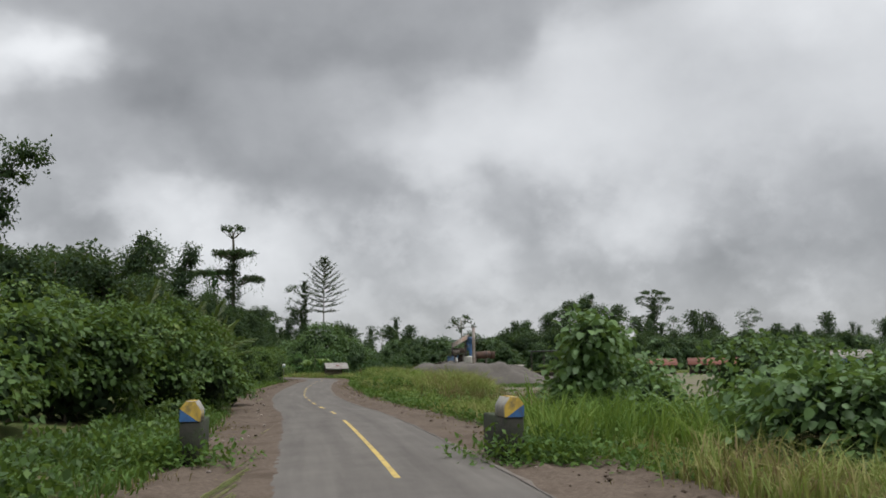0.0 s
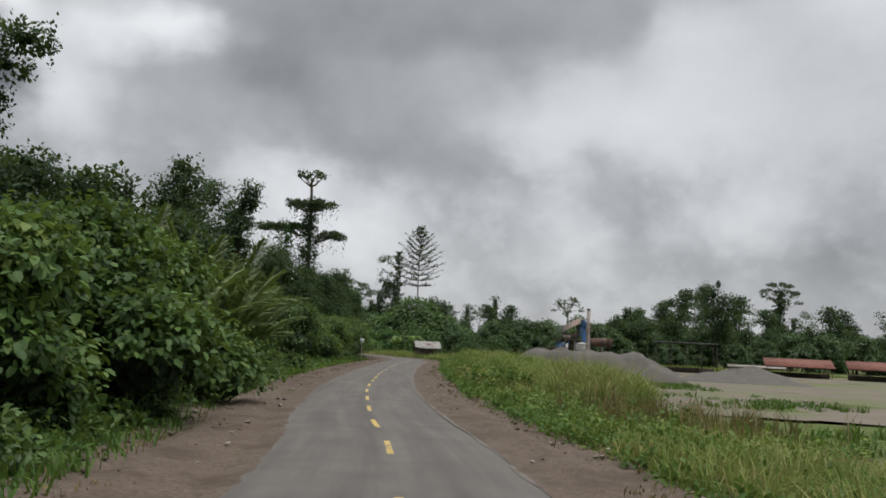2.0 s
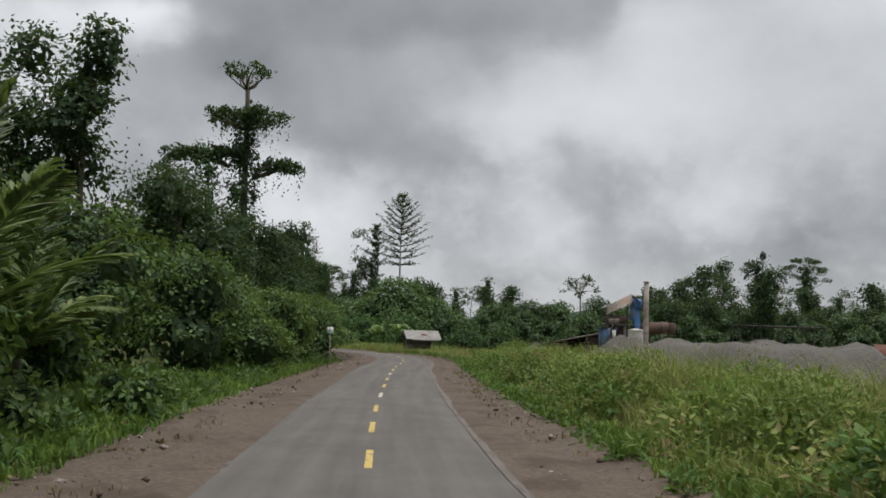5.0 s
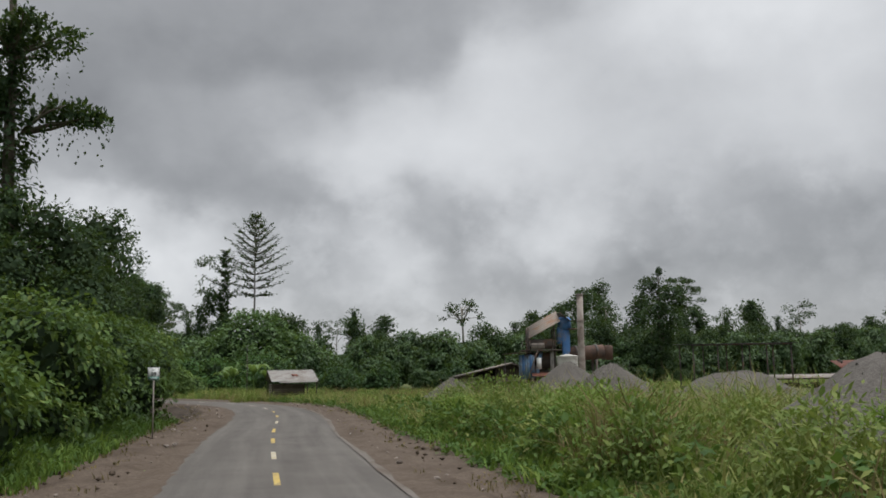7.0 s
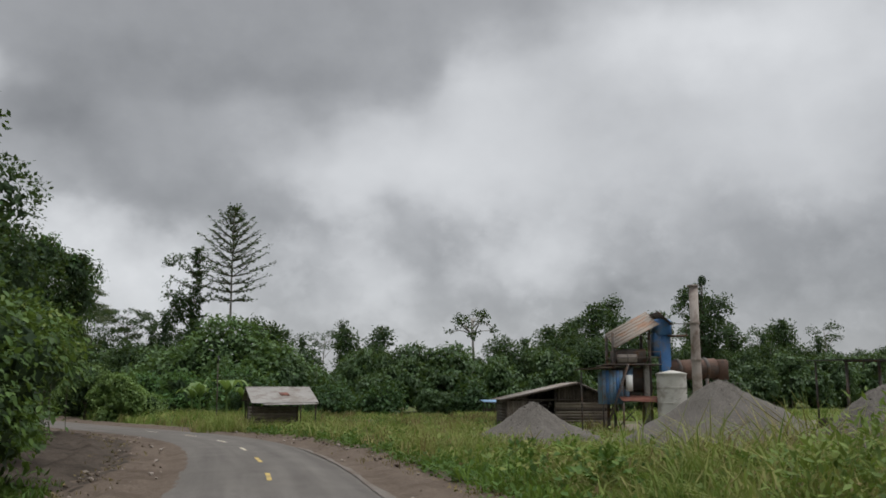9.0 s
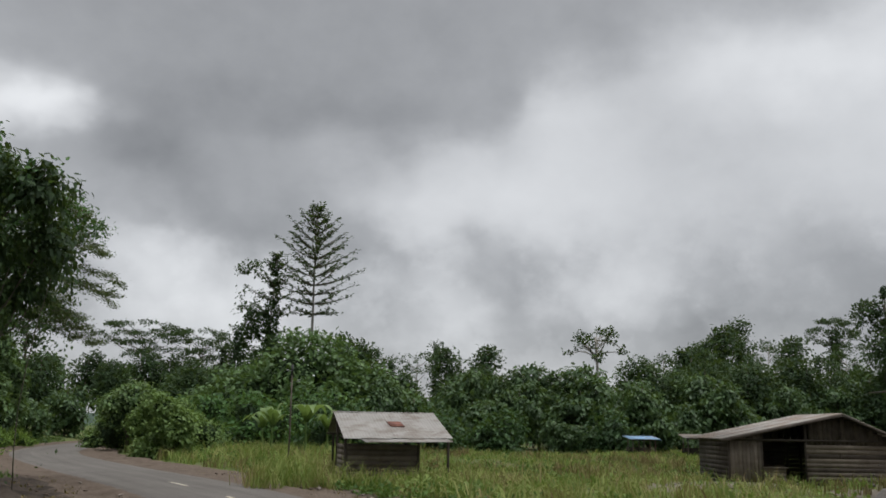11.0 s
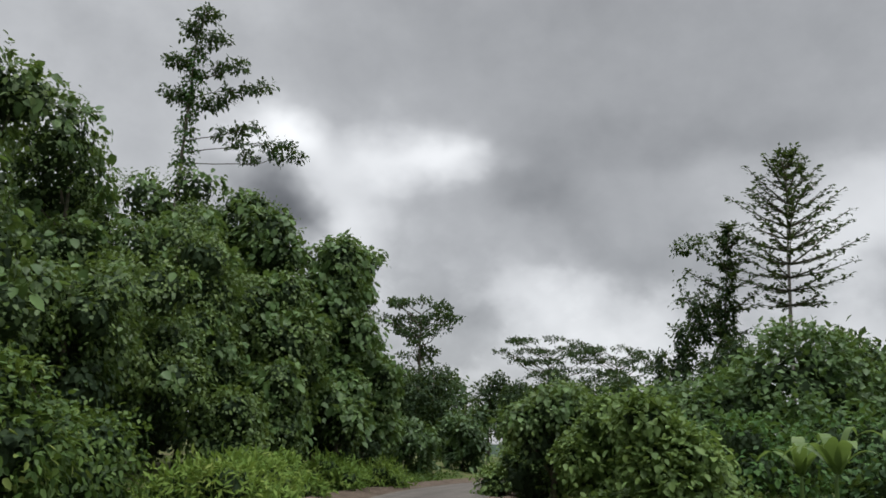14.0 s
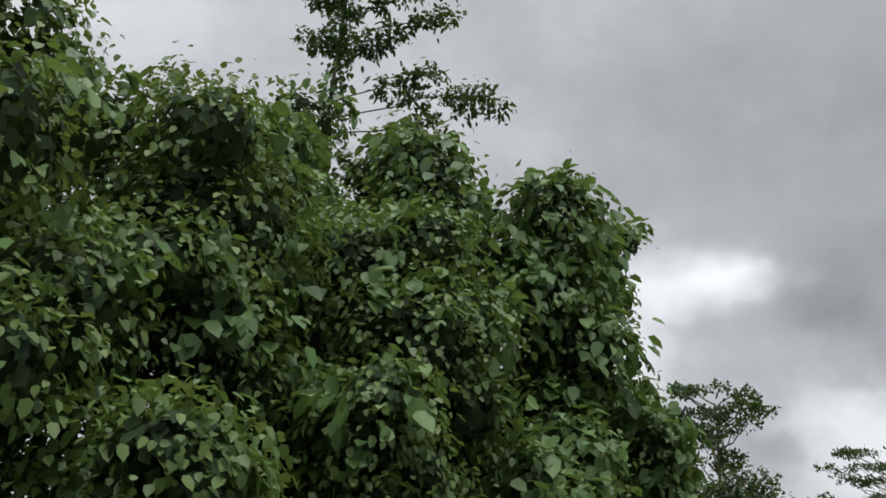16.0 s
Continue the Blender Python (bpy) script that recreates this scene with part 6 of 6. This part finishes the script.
# -- the small plank hut with the zinc roof
def plank_hut(m):
    ob = thing("hut", "small weathered plank hut with a rust-patched zinc roof", "hut", m)
    L, run, ridge, eave = 5.6, 4.2, 3.75, 2.40
    wl, wr, wf, wb = 0.2, 4.0, -3.85, -0.6
    # roof: sheets side by side, each a piece
    for k in range(7):
        x0 = k * L / 7
        for sgn, rr, ev in ((-1, run + 0.35, eave - 0.02), (1, 2.3, 2.55)):
            slope = math.atan2(ridge - ev, rr)
            d = math.hypot(ridge - ev, rr)
            g = sheet(L / 7 + 0.08, d * rng.uniform(0.985, 1.02), 5)
            mm = pose(x0, 0, ridge + 0.004 * k + rng.normal() * 0.006, 0, 0, 0) @ (pose(0, 0, 0, math.degrees(-slope), 0, 0) if sgn > 0 else pose(L / 7 + 0.08, 0, 0, 0, 0, 180) @ pose(0, 0, 0, math.degrees(-slope), 0, 0))
            part("roof_sheet", moved(g, mm), ZINC, ob)
    part("roof_patch", slab((2.75, -2.70, 3.0), (3.5, -2.70, 3.0), (3.4, -1.85, 3.255), (2.65, -1.85, 3.255), 0.02), RUST, ob, "rust-brown patch on the roof")
    part("ridge_cap", slab((-0.05, -0.18, ridge - 0.02), (L + 0.05, -0.18, ridge - 0.02), (L + 0.05, 0.16, ridge + 0.03), (-0.05, 0.16, ridge + 0.03), 0.02), ZINC, ob)
    for x, y, z in ((wl, wf, 2.42), (wr, wf, 2.42), (wl, wb, 3.4), (wr, wb, 3.4), (5.4, -4.6, 2.25), (0.3, 1.9, 2.6), (5.3, 1.9, 2.6)):
        part("post", box(x - 0.06, y - 0.06, -0.4, x + 0.06, y + 0.06, z, 0.01), PLANK_DARK, ob)
    for y, z in ((wf, 2.38), (wb, 3.3), (1.9, 2.5)):
        part("beam", box(-0.1, y - 0.05, z, L + 0.1, y + 0.05, z + 0.1), PLANK_DARK, ob)
    for x in (wl, wr):
        part("rafter", slab((x - 0.05, -4.2, 2.36), (x + 0.05, -4.2, 2.36), (x + 0.05, 0, 3.66), (x - 0.05, 0, 3.66), 0.09), PLANK_DARK, ob)
    for k in range(8):
        z0 = -0.1 + k * 0.27
        for a, b, y in ((wl, wr, wf), (wl, wr, wb)):
            if y == wf and z0 > 1.9:
                part("plank", box(a, y - 0.02 + rng.normal() * 0.006, z0, a + 1.2, y + 0.015, z0 + 0.255), PLANK, ob)
                continue
            part("plank", box(a, y - 0.02 + rng.normal() * 0.006, z0, b, y + 0.015, z0 + 0.255), PLANK, ob)
        for x in (wl, wr):
            part("plank", box(x - 0.02 + rng.normal() * 0.006, wf, z0, x + 0.015, wb, z0 + 0.255), PLANK, ob)
    part("front_flap", slab((1.0, -5.3, 2.20), (5.5, -5.3, 2.26), (5.3, -4.1, 2.45), (0.8, -4.1, 2.43), 0.015), ZINC, ob, "lower zinc sheet over the front")
    part("flap_beam", tube([(3.9, -4.7, 2.27), (5.6, -4.7, 2.3)], 0.05, 6), PLANK_DARK, ob)
    part("floor", box(wl, wf, -0.3, wr, wb, -0.15), PLANK_DARK, ob)
    return ob


hut = plank_hut(pose(-26.9, 237.4, -0.1, 0, 0, 13))


# -- the gabled plank shed
def gable_shed(m):
    """Front to -y: a plank panel, an open bay, then a boarded gable under an uneven zinc roof."""
    ob = thing("shed", "old dark plank shed with an uneven sagging zinc roof", "shed", m)
    W, RX, D = 10.4, 7.3, 7.0
    le, ri, re = 2.75, 4.35, 2.95

    def roof_z(x):
        return le + (ri - le) * x / RX if x < RX else ri + (re - ri) * (x - RX) / (W - RX)

    for k in range(8):
        y0 = -0.7 + k * (D + 1.2) / 8
        y1 = y0 + (D + 1.2) / 8 + 0.08
        lift = rng.normal() * 0.015
        part("roof_sheet", slab((-0.6, y0, le - 0.1 + lift), (RX, y0, ri + 0.02 + lift), (RX, y1, ri + 0.02), (-0.6, y1, le - 0.1), 0.03), ZINC_DULL, ob)
        part("roof_sheet", slab((RX, y0, ri + 0.03 + lift), (W + 0.7, y0, re - 0.2 + lift), (W + 0.7, y1, re - 0.2), (RX, y1, ri + 0.03), 0.03), ZINC_DULL, ob)
    for x in (0.1, 2.2, 5.1, RX, W - 0.1):
        for y in (0.05, D / 2, D):
            part("post", box(x - 0.08, y - 0.08, -0.4, x + 0.08, y + 0.08, roof_z(x) - 0.08), PLANK_DARK, ob)
    part("beam", box(0, -0.06, 2.5, W, 0.06, 2.64), PLANK_DARK, ob)
    part("verge_board", slab((-0.6, -0.74, le - 0.34), (RX, -0.74, ri - 0.2), (RX, -0.74, ri - 0.02), (-0.6, -0.74, le - 0.14), 0.03), PLANK_DARK, ob)
    part("verge_board", slab((RX, -0.74, ri - 0.2), (W + 0.7, -0.74, re - 0.42), (W + 0.7, -0.74, re - 0.22), (RX, -0.74, ri - 0.02), 0.03), PLANK_DARK, ob)
    for k in range(8):
        x0 = 0.15 + k * 0.25
        part("plank", box(x0, -0.05 + rng.normal() * 0.012, -0.3, x0 + 0.24, -0.02, roof_z(x0) - rng.uniform(0.1, 0.3)), PLANK, ob)
    for k in range(9):
        z0 = -0.3 + k * 0.29
        part("plank", box(5.1, -0.05 + rng.normal() * 0.01, z0, W, -0.02, z0 + 0.28), PLANK_DARK if k % 3 == 0 else PLANK, ob)
    for k in range(17):
        x0 = 5.3 + k * 0.3
        if roof_z(x0) > 2.6:
            part("plank", box(x0, -0.03, 2.33, x0 + 0.29, 0.0, min(roof_z(x0), roof_z(min(W, x0 + 0.29))) - 0.06), PLANK_DARK, ob)
    for k in range(20):
        x0 = 0.15 + k * 0.5
        for yy in (D, D * 0.55) if x0 < 4.6 else (D,):
            part("gable_board", box(x0, yy - 0.05, 2.5, x0 + 0.49, yy - 0.035, max(2.52, min(roof_z(x0), roof_z(min(W, x0 + 0.49))) - 0.05)), PLANK_DARK, ob)
    for z0 in (-0.1, 0.2, 0.5):
        part("counter_board", box(2.3, -0.04, z0, 3.7, 0.0, z0 + 0.28), PLANK, ob)
    part("counter", box(2.2, -0.25, 0.8, 3.8, 0.35, 0.86), PLANK, ob, "plank counter in the open bay")
    for k in range(10):
        z0 = -0.3 + k * 0.3
        part("plank", box(0.1, D - 0.03, z0, W, D, z0 + 0.29), PLANK_DARK, ob)
        part("plank", box(0.1, D * 0.55, z0, 5.0, D * 0.55 + 0.03, z0 + 0.29), PLANK_DARK, ob)
        for x in (0.0, W):
            part("plank", box(x - 0.015, 0.1, z0, x + 0.015, D, z0 + 0.29), PLANK_DARK, ob)
    return ob


shed = gable_shed(pose(-2.0, 246.6, -0.2, 0, 0, -2))


# -- the asphalt plant
def lattice(ob, x0, y0, x1, y1, z0, z1, bays, name="brace", r=0.05):
    for k in range(bays):
        a, b = z0 + (z1 - z0) * k / bays, z0 + (z1 - z0) * (k + 1) / bays
        for (xa, ya), (xb, yb) in (((x0, y0), (x1, y0)), ((x1, y0), (x1, y1)), ((x1, y1), (x0, y1)), ((x0, y1), (x0, y0))):
            part(name, tube([(xa, ya, a), (xb, yb, b)], r, 6), STEEL, ob)
            part("rail", tube([(xa, ya, b), (xb, yb, b)], r, 6), STEEL, ob)


def ring_tube(x, y, z0, z1, r, sides=24):
    return tube([(x, y, z0), (x, y, z0 + 0.02), (x, y, (z0 + z1) / 2), (x, y, z1 - 0.02), (x, y, z1)], r, sides)


def plant_tower(m):
    ob = thing("asphalt_plant_tower", "rusty steel mixing tower with blue ducts and a sheet roof", "asphalt plant", m)
    for x in (0, 3.2):
        for y in (0, 3.2):
            part("column", box(x - 0.12, y - 0.12, -0.4, x + 0.12, y + 0.12, 8.6, 0.02), STEEL, ob)
    lattice(ob, 0, 0, 3.2, 3.2, 0.2, 6.4, 2)
    part("mixer_body", join(box(0.2, 0.2, 3.6, 3.0, 3.0, 5.6, 0.15), box(0.7, 0.7, 2.6, 2.5, 2.5, 3.6, 0.1)), STEEL, ob, "dark mixing drum housing")
    part("hopper", join(box(0.3, -0.1, 6.0, 2.9, 3.1, 7.2, 0.1)), STEEL, ob)
    part("platform", box(-0.9, -1.0, 5.75, 4.0, 4.0, 5.86), STEEL, ob)
    for x in np.linspace(-0.85, 3.95, 6):
        part("railing_post", tube([(x, -0.95, 5.86), (x, -0.95, 6.9)], 0.03, 6), STEEL, ob)
    for z in (6.4, 6.9):
        part("railing", tube([(-0.85, -0.95, z), (3.95, -0.95, z)], 0.03, 6), STEEL, ob)
    for k in range(6):
        y0 = -0.9 + k * 0.8
        za, zb = 0.32 * (y0 - 1.5), 0.32 * (y0 - 0.68)
        part("roof_sheet", slab((0.0, y0, 8.0 + za), (3.9, y0, 10.1 + za), (3.9, y0 + 0.82, 10.1 + zb), (0.0, y0 + 0.82, 8.0 + zb), 0.03), ZINC_RUSTY, ob)
        part("roof_sheet", slab((3.9, y0, 10.45), (5.2, y0, 9.3), (5.2, y0 + 0.82, 9.3), (3.9, y0 + 0.82, 10.45), 0.03), STEEL, ob)
    for x, z in ((0.2, 7.5), (3.2, 9.1)):
        part("roof_post", box(x - 0.06, -0.2, 5.8, x + 0.06, -0.08, z), STEEL, ob)
    part("yellow_bin", box(0.3, -0.9, 6.0, 1.9, -0.1, 6.7, 0.05), STACK, ob, "dull yellow bin on the platform")
    part("side_deck", box(4.9, -0.3, 8.3, 6.6, 1.4, 8.42), STEEL, ob)
    for x in (5.2, 6.5):
        part("railing_post", tube([(x, -0.25, 8.42), (x, -0.25, 9.4)], 0.03, 6), STEEL, ob)
    part("railing", tube([(5.2, -0.25, 9.4), (6.5, -0.25, 9.4)], 0.03, 6), STEEL, ob)
    part("grey_column", box(2.6, -0.35, 0.2, 3.05, 0.1, 5.8, 0.03), CONCRETE, ob, "pale grey upright chute")
    part("elevator_casing", join(box(4.25, 0.2, -0.3, 5.15, 1.2, 8.4, 0.05), box(3.75, 0.0, 8.4, 5.35, 1.5, 9.9, 0.3), box(3.6, 0.1, 6.6, 4.3, 1.2, 8.6, 0.1)), BLUE, ob, "chalky blue bucket elevator casing")
    part("duct", tube([(0.9, -0.6, 2.6), (0.95, -0.6, 3.8), (1.3, -0.4, 4.8), (1.5, 0.2, 5.6)], 0.26, 14), BLUE_PALE, ob, "pale blue bent duct")
    for k in range(6):
        part("sheet_wall", box(-1.2 + k * 0.3, -0.8, 2.4 + 0.1 * (k > 3), -1.2 + k * 0.3 + 0.29, -0.77 + 0.015 * (k % 2), 5.3), BLUE if k in (1, 4) else BLUE_PALE, ob)
    for x in (-3.0, -1.15, 0.6):
        part("column", box(x - 0.06, -0.75, -0.4, x + 0.06, -0.63, 5.2), STEEL, ob)
    part("cabin", box(-1.15, -0.7, 2.4, 0.65, 1.8, 5.2, 0.03), BLUE_PALE, ob, "pale blue control cabin")
    part("cabin_window", box(0.85, -0.85, 3.5, 1.45, -0.82, 4.9), SIGN_WHITE, ob)
    part("cabin_roof", slab((-3.2, -1.6, 5.45), (0.2, -1.6, 5.6), (0.2, 2.4, 5.6), (-3.2, 2.4, 5.45), 0.05), STEEL, ob)
    for i in range(12):
        part("stair_tread", box(-1.1 + i * 0.17, -1.5, 0.2 + i * 0.47, -0.8 + i * 0.17, -0.9, 0.24 + i * 0.47), STEEL, ob)
    for y in (-1.5, -0.9):
        part("stair_string", tube([(-1.1, y, 0.0), (1.0, y, 5.8)], 0.05, 6), STEEL, ob)
    part("rust_roof", slab((0.2, -2.4, 2.7), (4.4, -2.4, 2.55), (4.4, -0.2, 3.05), (0.2, -0.2, 3.2), 0.04), RUST, ob, "rust-red lean-to roof")
    for x in (0.3, 4.3):
        part("column", box(x - 0.05, -2.35, -0.4, x + 0.05, -2.25, 2.6), STEEL, ob)
    return ob


tower = plant_tower(pose(5.4, 233.5, -0.35, 0, 0, -6))

tank = thing("storage_tank", "tall off-white cylindrical storage tank, stained", "tank", pose(9.6, 230.8, -0.35))
part("shell", ring_tube(0, 0, 0, 4.9, 1.25, 28), TANK, tank, smooth=False)
for z in (1.2, 2.5, 3.8, 4.8):
    part("hoop", tube([(1.27 * math.cos(a), 1.27 * math.sin(a), z) for a in np.linspace(0, 2 * math.pi, 29)], 0.03, 5, False), TANK, tank)
part("roof", join(tube([(0, 0, 4.9), (0, 0, 5.0), (0, 0, 5.25)], [1.3, 1.3, 0.15], 28)), TANK, tank)

stack = thing("chimney_stack", "tall sooty grey steel chimney of the plant", "chimney", pose(10.6, 227.6, -0.35))
part("flue", tube([(0, 0, 0), (0, 0, 4), (0, 0, 8), (0.05, 0, 12.2)], [0.42, 0.40, 0.38, 0.37], 18), STACK, stack)
for z in (3.0, 6.0, 9.0, 12.1):
    part("flange", ring_tube(0.0, 0, z, z + 0.12, 0.47, 18), STACK, stack)
part("base", box(-0.7, -0.7, -0.1, 0.7, 0.7, 2.4, 0.1), RUST, stack, "rusty stack base")

dryer = thing("dryer_drum", "long rusty rotary dryer drum on a frame", "dryer drum", pose(10.4, 234, 1.35, 0, 0, 3))
part("drum", tube([(0, 0, 3.6), (1.5, 0, 3.68), (3.0, 0, 3.76), (4.5, 0, 3.84)], 0.9, 22), STEEL_RUST, dryer)
for x in (0.8, 3.4):
    part("tyre_ring", tube([(x, 0, 3.62 + x * 0.05), (x + 0.3, 0, 3.64 + x * 0.05)], 1.0, 22), STEEL, dryer)
    for y in (-0.8, 0.8):
        part("leg", box(x - 0.12, y - 0.12, -1.9, x + 0.12, y + 0.12, 2.9), STEEL, dryer)
part("burner", box(4.5, -0.7, 2.8, 5.6, 0.7, 4.6, 0.15), STEEL_RUST, dryer)


# -- sheds and roofs along the back of the yard
def open_shed(x, y, w, d, h, roof_mat, turn, label, posts=5, pitch=0.25):
    ob = thing("shed", label, "shed", place(x, y, turn))
    for i in range(posts):
        for yy in (0.2, d - 0.2):
            px = 0.2 + (w - 0.4) * i / (posts - 1)
            part("post", box(px - 0.07, yy - 0.07, -0.3, px + 0.07, yy + 0.07, h), STEEL, ob)
    part("roof", slab((-0.4, -0.5, h), (w + 0.4, -0.5, h), (w + 0.4, d + 0.5, h + pitch * d), (-0.4, d + 0.5, h + pitch * d), 0.06), roof_mat, ob)
    part("beam", box(0, 0.12, h - 0.22, w, 0.28, h - 0.02), STEEL, ob)
    part("back_wall", box(0, d - 0.1, 0, w, d - 0.02, min(1.1, h * 0.55)), PLANK_DARK, ob)
    return ob


open_shed(24.6, 229.5, 12.4, 6, 6.2, SIGN_DARK, -3, "open steel shelter with a dark sheet roof on thin posts", 5, 0.03)
open_shed(13, 308, 16, 4, 2.5, ZINC_DULL, -6, "long low shed with a pale zinc roof", 6, 0.12)
open_shed(44, 252, 12, 5, 1.7, ZINC_DULL, -8, "low open shed with a white metal roof", 5, 0.1)
open_shed(48.5, 237, 13, 6, 2.4, RUST, -10, "open shed with a faded red roof", 4, 0.28)
open_shed(64, 233, 12, 6, 2.4, RUST, -14, "shed with a faded red metal roof", 4, 0.28)
open_shed(5.2, 306, 3.4, 2.6, 2.2, BLUE_PALE, 4, "small blue-roofed shelter far across the clearing", 3, 0.15)

house = thing("house", "small blue-walled house with a pale metal roof", "house", place(70, 172, -25))
part("wall", box(0, 0, 0, 9, 6, 3.6), BLUE, house)
part("roof", join(slab((-0.6, -0.9, 3.5), (9.6, -0.9, 3.5), (9.6, 3, 5.0), (-0.6, 3, 5.0), 0.07), slab((-0.6, 3, 5.0), (9.6, 3, 5.0), (9.6, 6.9, 3.5), (-0.6, 6.9, 3.5), 0.07)), ZINC, house)
for x in (1.2, 4.0, 6.6):
    w = part("window", box(x, -0.06, 1.2, x + 1.1, 0.02, 2.4), SIGN_DARK, house)
    part("frame", box(x - 0.08, -0.09, 1.12, x + 1.18, -0.06, 1.2), SIGN_WHITE, w)

pole = thing("pole", "thin dark upright pole standing in the grass", "pole", place(-30.4, 245))
part("shaft", tube([(0, 0, -0.3), (0.02, 0, 3.0), (0, 0, 6.3)], [0.055, 0.05, 0.045], 8), PLANK_DARK, pole)
part("cap", tube([(0, 0, 6.28), (0, 0, 6.95)], 0.07, 8), SIGN_DARK, pole, "dark sleeve on top")

# -- the kilometre sign
def km_sign(x, y):
    ob = thing("road_sign", "white square kilometre sign with 39 and a green foot", "road sign", place(x, y, -2))
    part("post", tube([(0, 0, -0.2), (0, 0, 3.3)], 0.035, 10), STACK, ob)
    top = 3.40 - ground_z(x, y)
    pl = part("panel", box(-0.27, -0.06, top - 0.6, 0.27, -0.035, top, 0.0), SIGN_WHITE, ob)
    part("green_band", box(-0.25, -0.066, top - 0.59, 0.25, -0.062, top - 0.45), SIGN_GREEN, pl, "green band at the foot of the sign")
    for a in ((-0.25, top - 0.03, 0.25, top - 0.012), (-0.25, top - 0.59, -0.235, top - 0.012), (0.235, top - 0.59, 0.25, top - 0.012)):
        part("border", box(a[0], -0.066, a[1], a[2], -0.062, a[3]), SIGN_DARK, pl)
    for text, z, size in (("KM", top - 0.17, 0.13), ("39", top - 0.42, 0.28)):
        cu = bpy.data.curves.new("writing", "FONT")
        cu.body, cu.size, cu.extrude, cu.align_x = text, size, 0.002, "CENTER"
        cu.materials.append(SIGN_DARK)
        tx = new("writing", cu)
        tx.parent = pl
        tx.matrix_basis = pose(0, -0.066, z, 90, 0, 0)
    for k in range(2):
        part("writing_bar", box(-0.2, -0.070, top - 0.50 - k * 0.05, 0.2, -0.067, top - 0.48 - k * 0.05), SIGN_WHITE, pl)
    return ob


km_sign(-24.4, 167.8)


# -- bridge guide posts at the start
def guide_post(x, y, turn, flip):
    """A house-shaped painted block lying on a dark culvert wall; its gable end faces the traffic."""
    ob = thing("guide_post", "painted concrete culvert marker, yellow white and blue", "guide post", place(x, y, turn))
    w, h, L, z = 0.30, 0.60, 1.25, 1.36
    prof = [(-w, 0), (-w, h * 0.55), (-w * 0.45, h), (w * 0.45, h), (w, h * 0.55), (w, 0)]
    n = len(prof)
    v = np.array([(px, yy, z + pz) for yy in (0.0, L) for px, pz in prof], float)
    f4 = np.array([(i, (i + 1) % n, n + (i + 1) % n, n + i) for i in range(n)])
    part("block", (v, [f4[:, ::-1], np.array([list(range(n)), list(range(2 * n - 1, n - 1, -1))])]), POST_WHITE, ob)

    def plate(corners, mat, name, label):
        q = np.array([(flip * cx, -0.004, z + cz) for cx, cz in corners], float)
        k = len(q)
        part(name, (np.concatenate([q, q + np.array([0, 0.003, 0])]), [np.array([list(range(k)), list(range(2 * k - 1, k - 1, -1))])]), mat, ob, label)

    plate([(-w, 0.005), (w * 0.75, 0.005), (-w, h * 0.62)], POST_BLUE, "blue_face", "blue painted triangle")
    plate([(w * 0.77, 0.005), (w, 0.005), (w, h * 0.55), (w * 0.45, h - 0.01), (-w * 0.45, h - 0.01), (-w, h * 0.64)], POST_YELLOW, "yellow_face", "yellow painted half")
    for k in range(4):
        y0 = 0.12 + k * 0.29
        part("stripe", slab((w + 0.004, y0, z + 0.04), (w + 0.004, y0 + 0.14, z + 0.04), (w + 0.004, y0 + 0.14, z + h * 0.53), (w + 0.004, y0, z + h * 0.53), 0.006), POST_BLUE if k % 2 else POST_YELLOW, ob)
        part("stripe", slab((-w * 0.46 - 0.01, y0, z + h + 0.006), (w * 0.46, y0, z + h + 0.006), (w * 0.46, y0 + 0.14, z + h + 0.006), (-w * 0.46 - 0.01, y0 + 0.14, z + h + 0.006), 0.006), POST_YELLOW, ob)
    part("wall", box(-0.30, 0.02, -0.4, 0.30, 3.0, z, 0.04), CULVERT, ob, "dark mossy culvert wall")
    return ob


guide_post(-3.2, 37.0, 10, 1)
guide_post(6.4, 37.3, 10, -1)

# -- stones on the verges
g2 = np.random.default_rng(31)
kinds = []
for k in range(5):
    v0, f0 = ICO1
    vv = v0 * (1 + 0.25 * g2.normal(size=(len(v0), 1))) * np.array([1, 0.8, 0.55])
    me = bpy.data.meshes.new("stone")
    me.from_pydata(vv.tolist(), [], f0.tolist())
    me.materials.append(STONE)
    kinds.append(me)
for i in range(280):
    side = 1 if g2.random() < 0.5 else -1
    s = g2.uniform(st(34), st(235))
    p = beside(np.array([s]), np.array([side * g2.uniform(3.5, 6.9)]))[0]
    ob = new("stone", kinds[i % 5])
    r = 0.04 + 0.11 * g2.random() ** 2.5
    ob.matrix_basis = pose(p[0], p[1], -0.01 + r * 0.25, g2.uniform(-20, 20), g2.uniform(-20, 20), g2.uniform(0, 360)) @ Matrix.Scale(r, 4)
    tagged(ob, "small loose grey-brown stone on the verge", "stone", "stones on the verge")
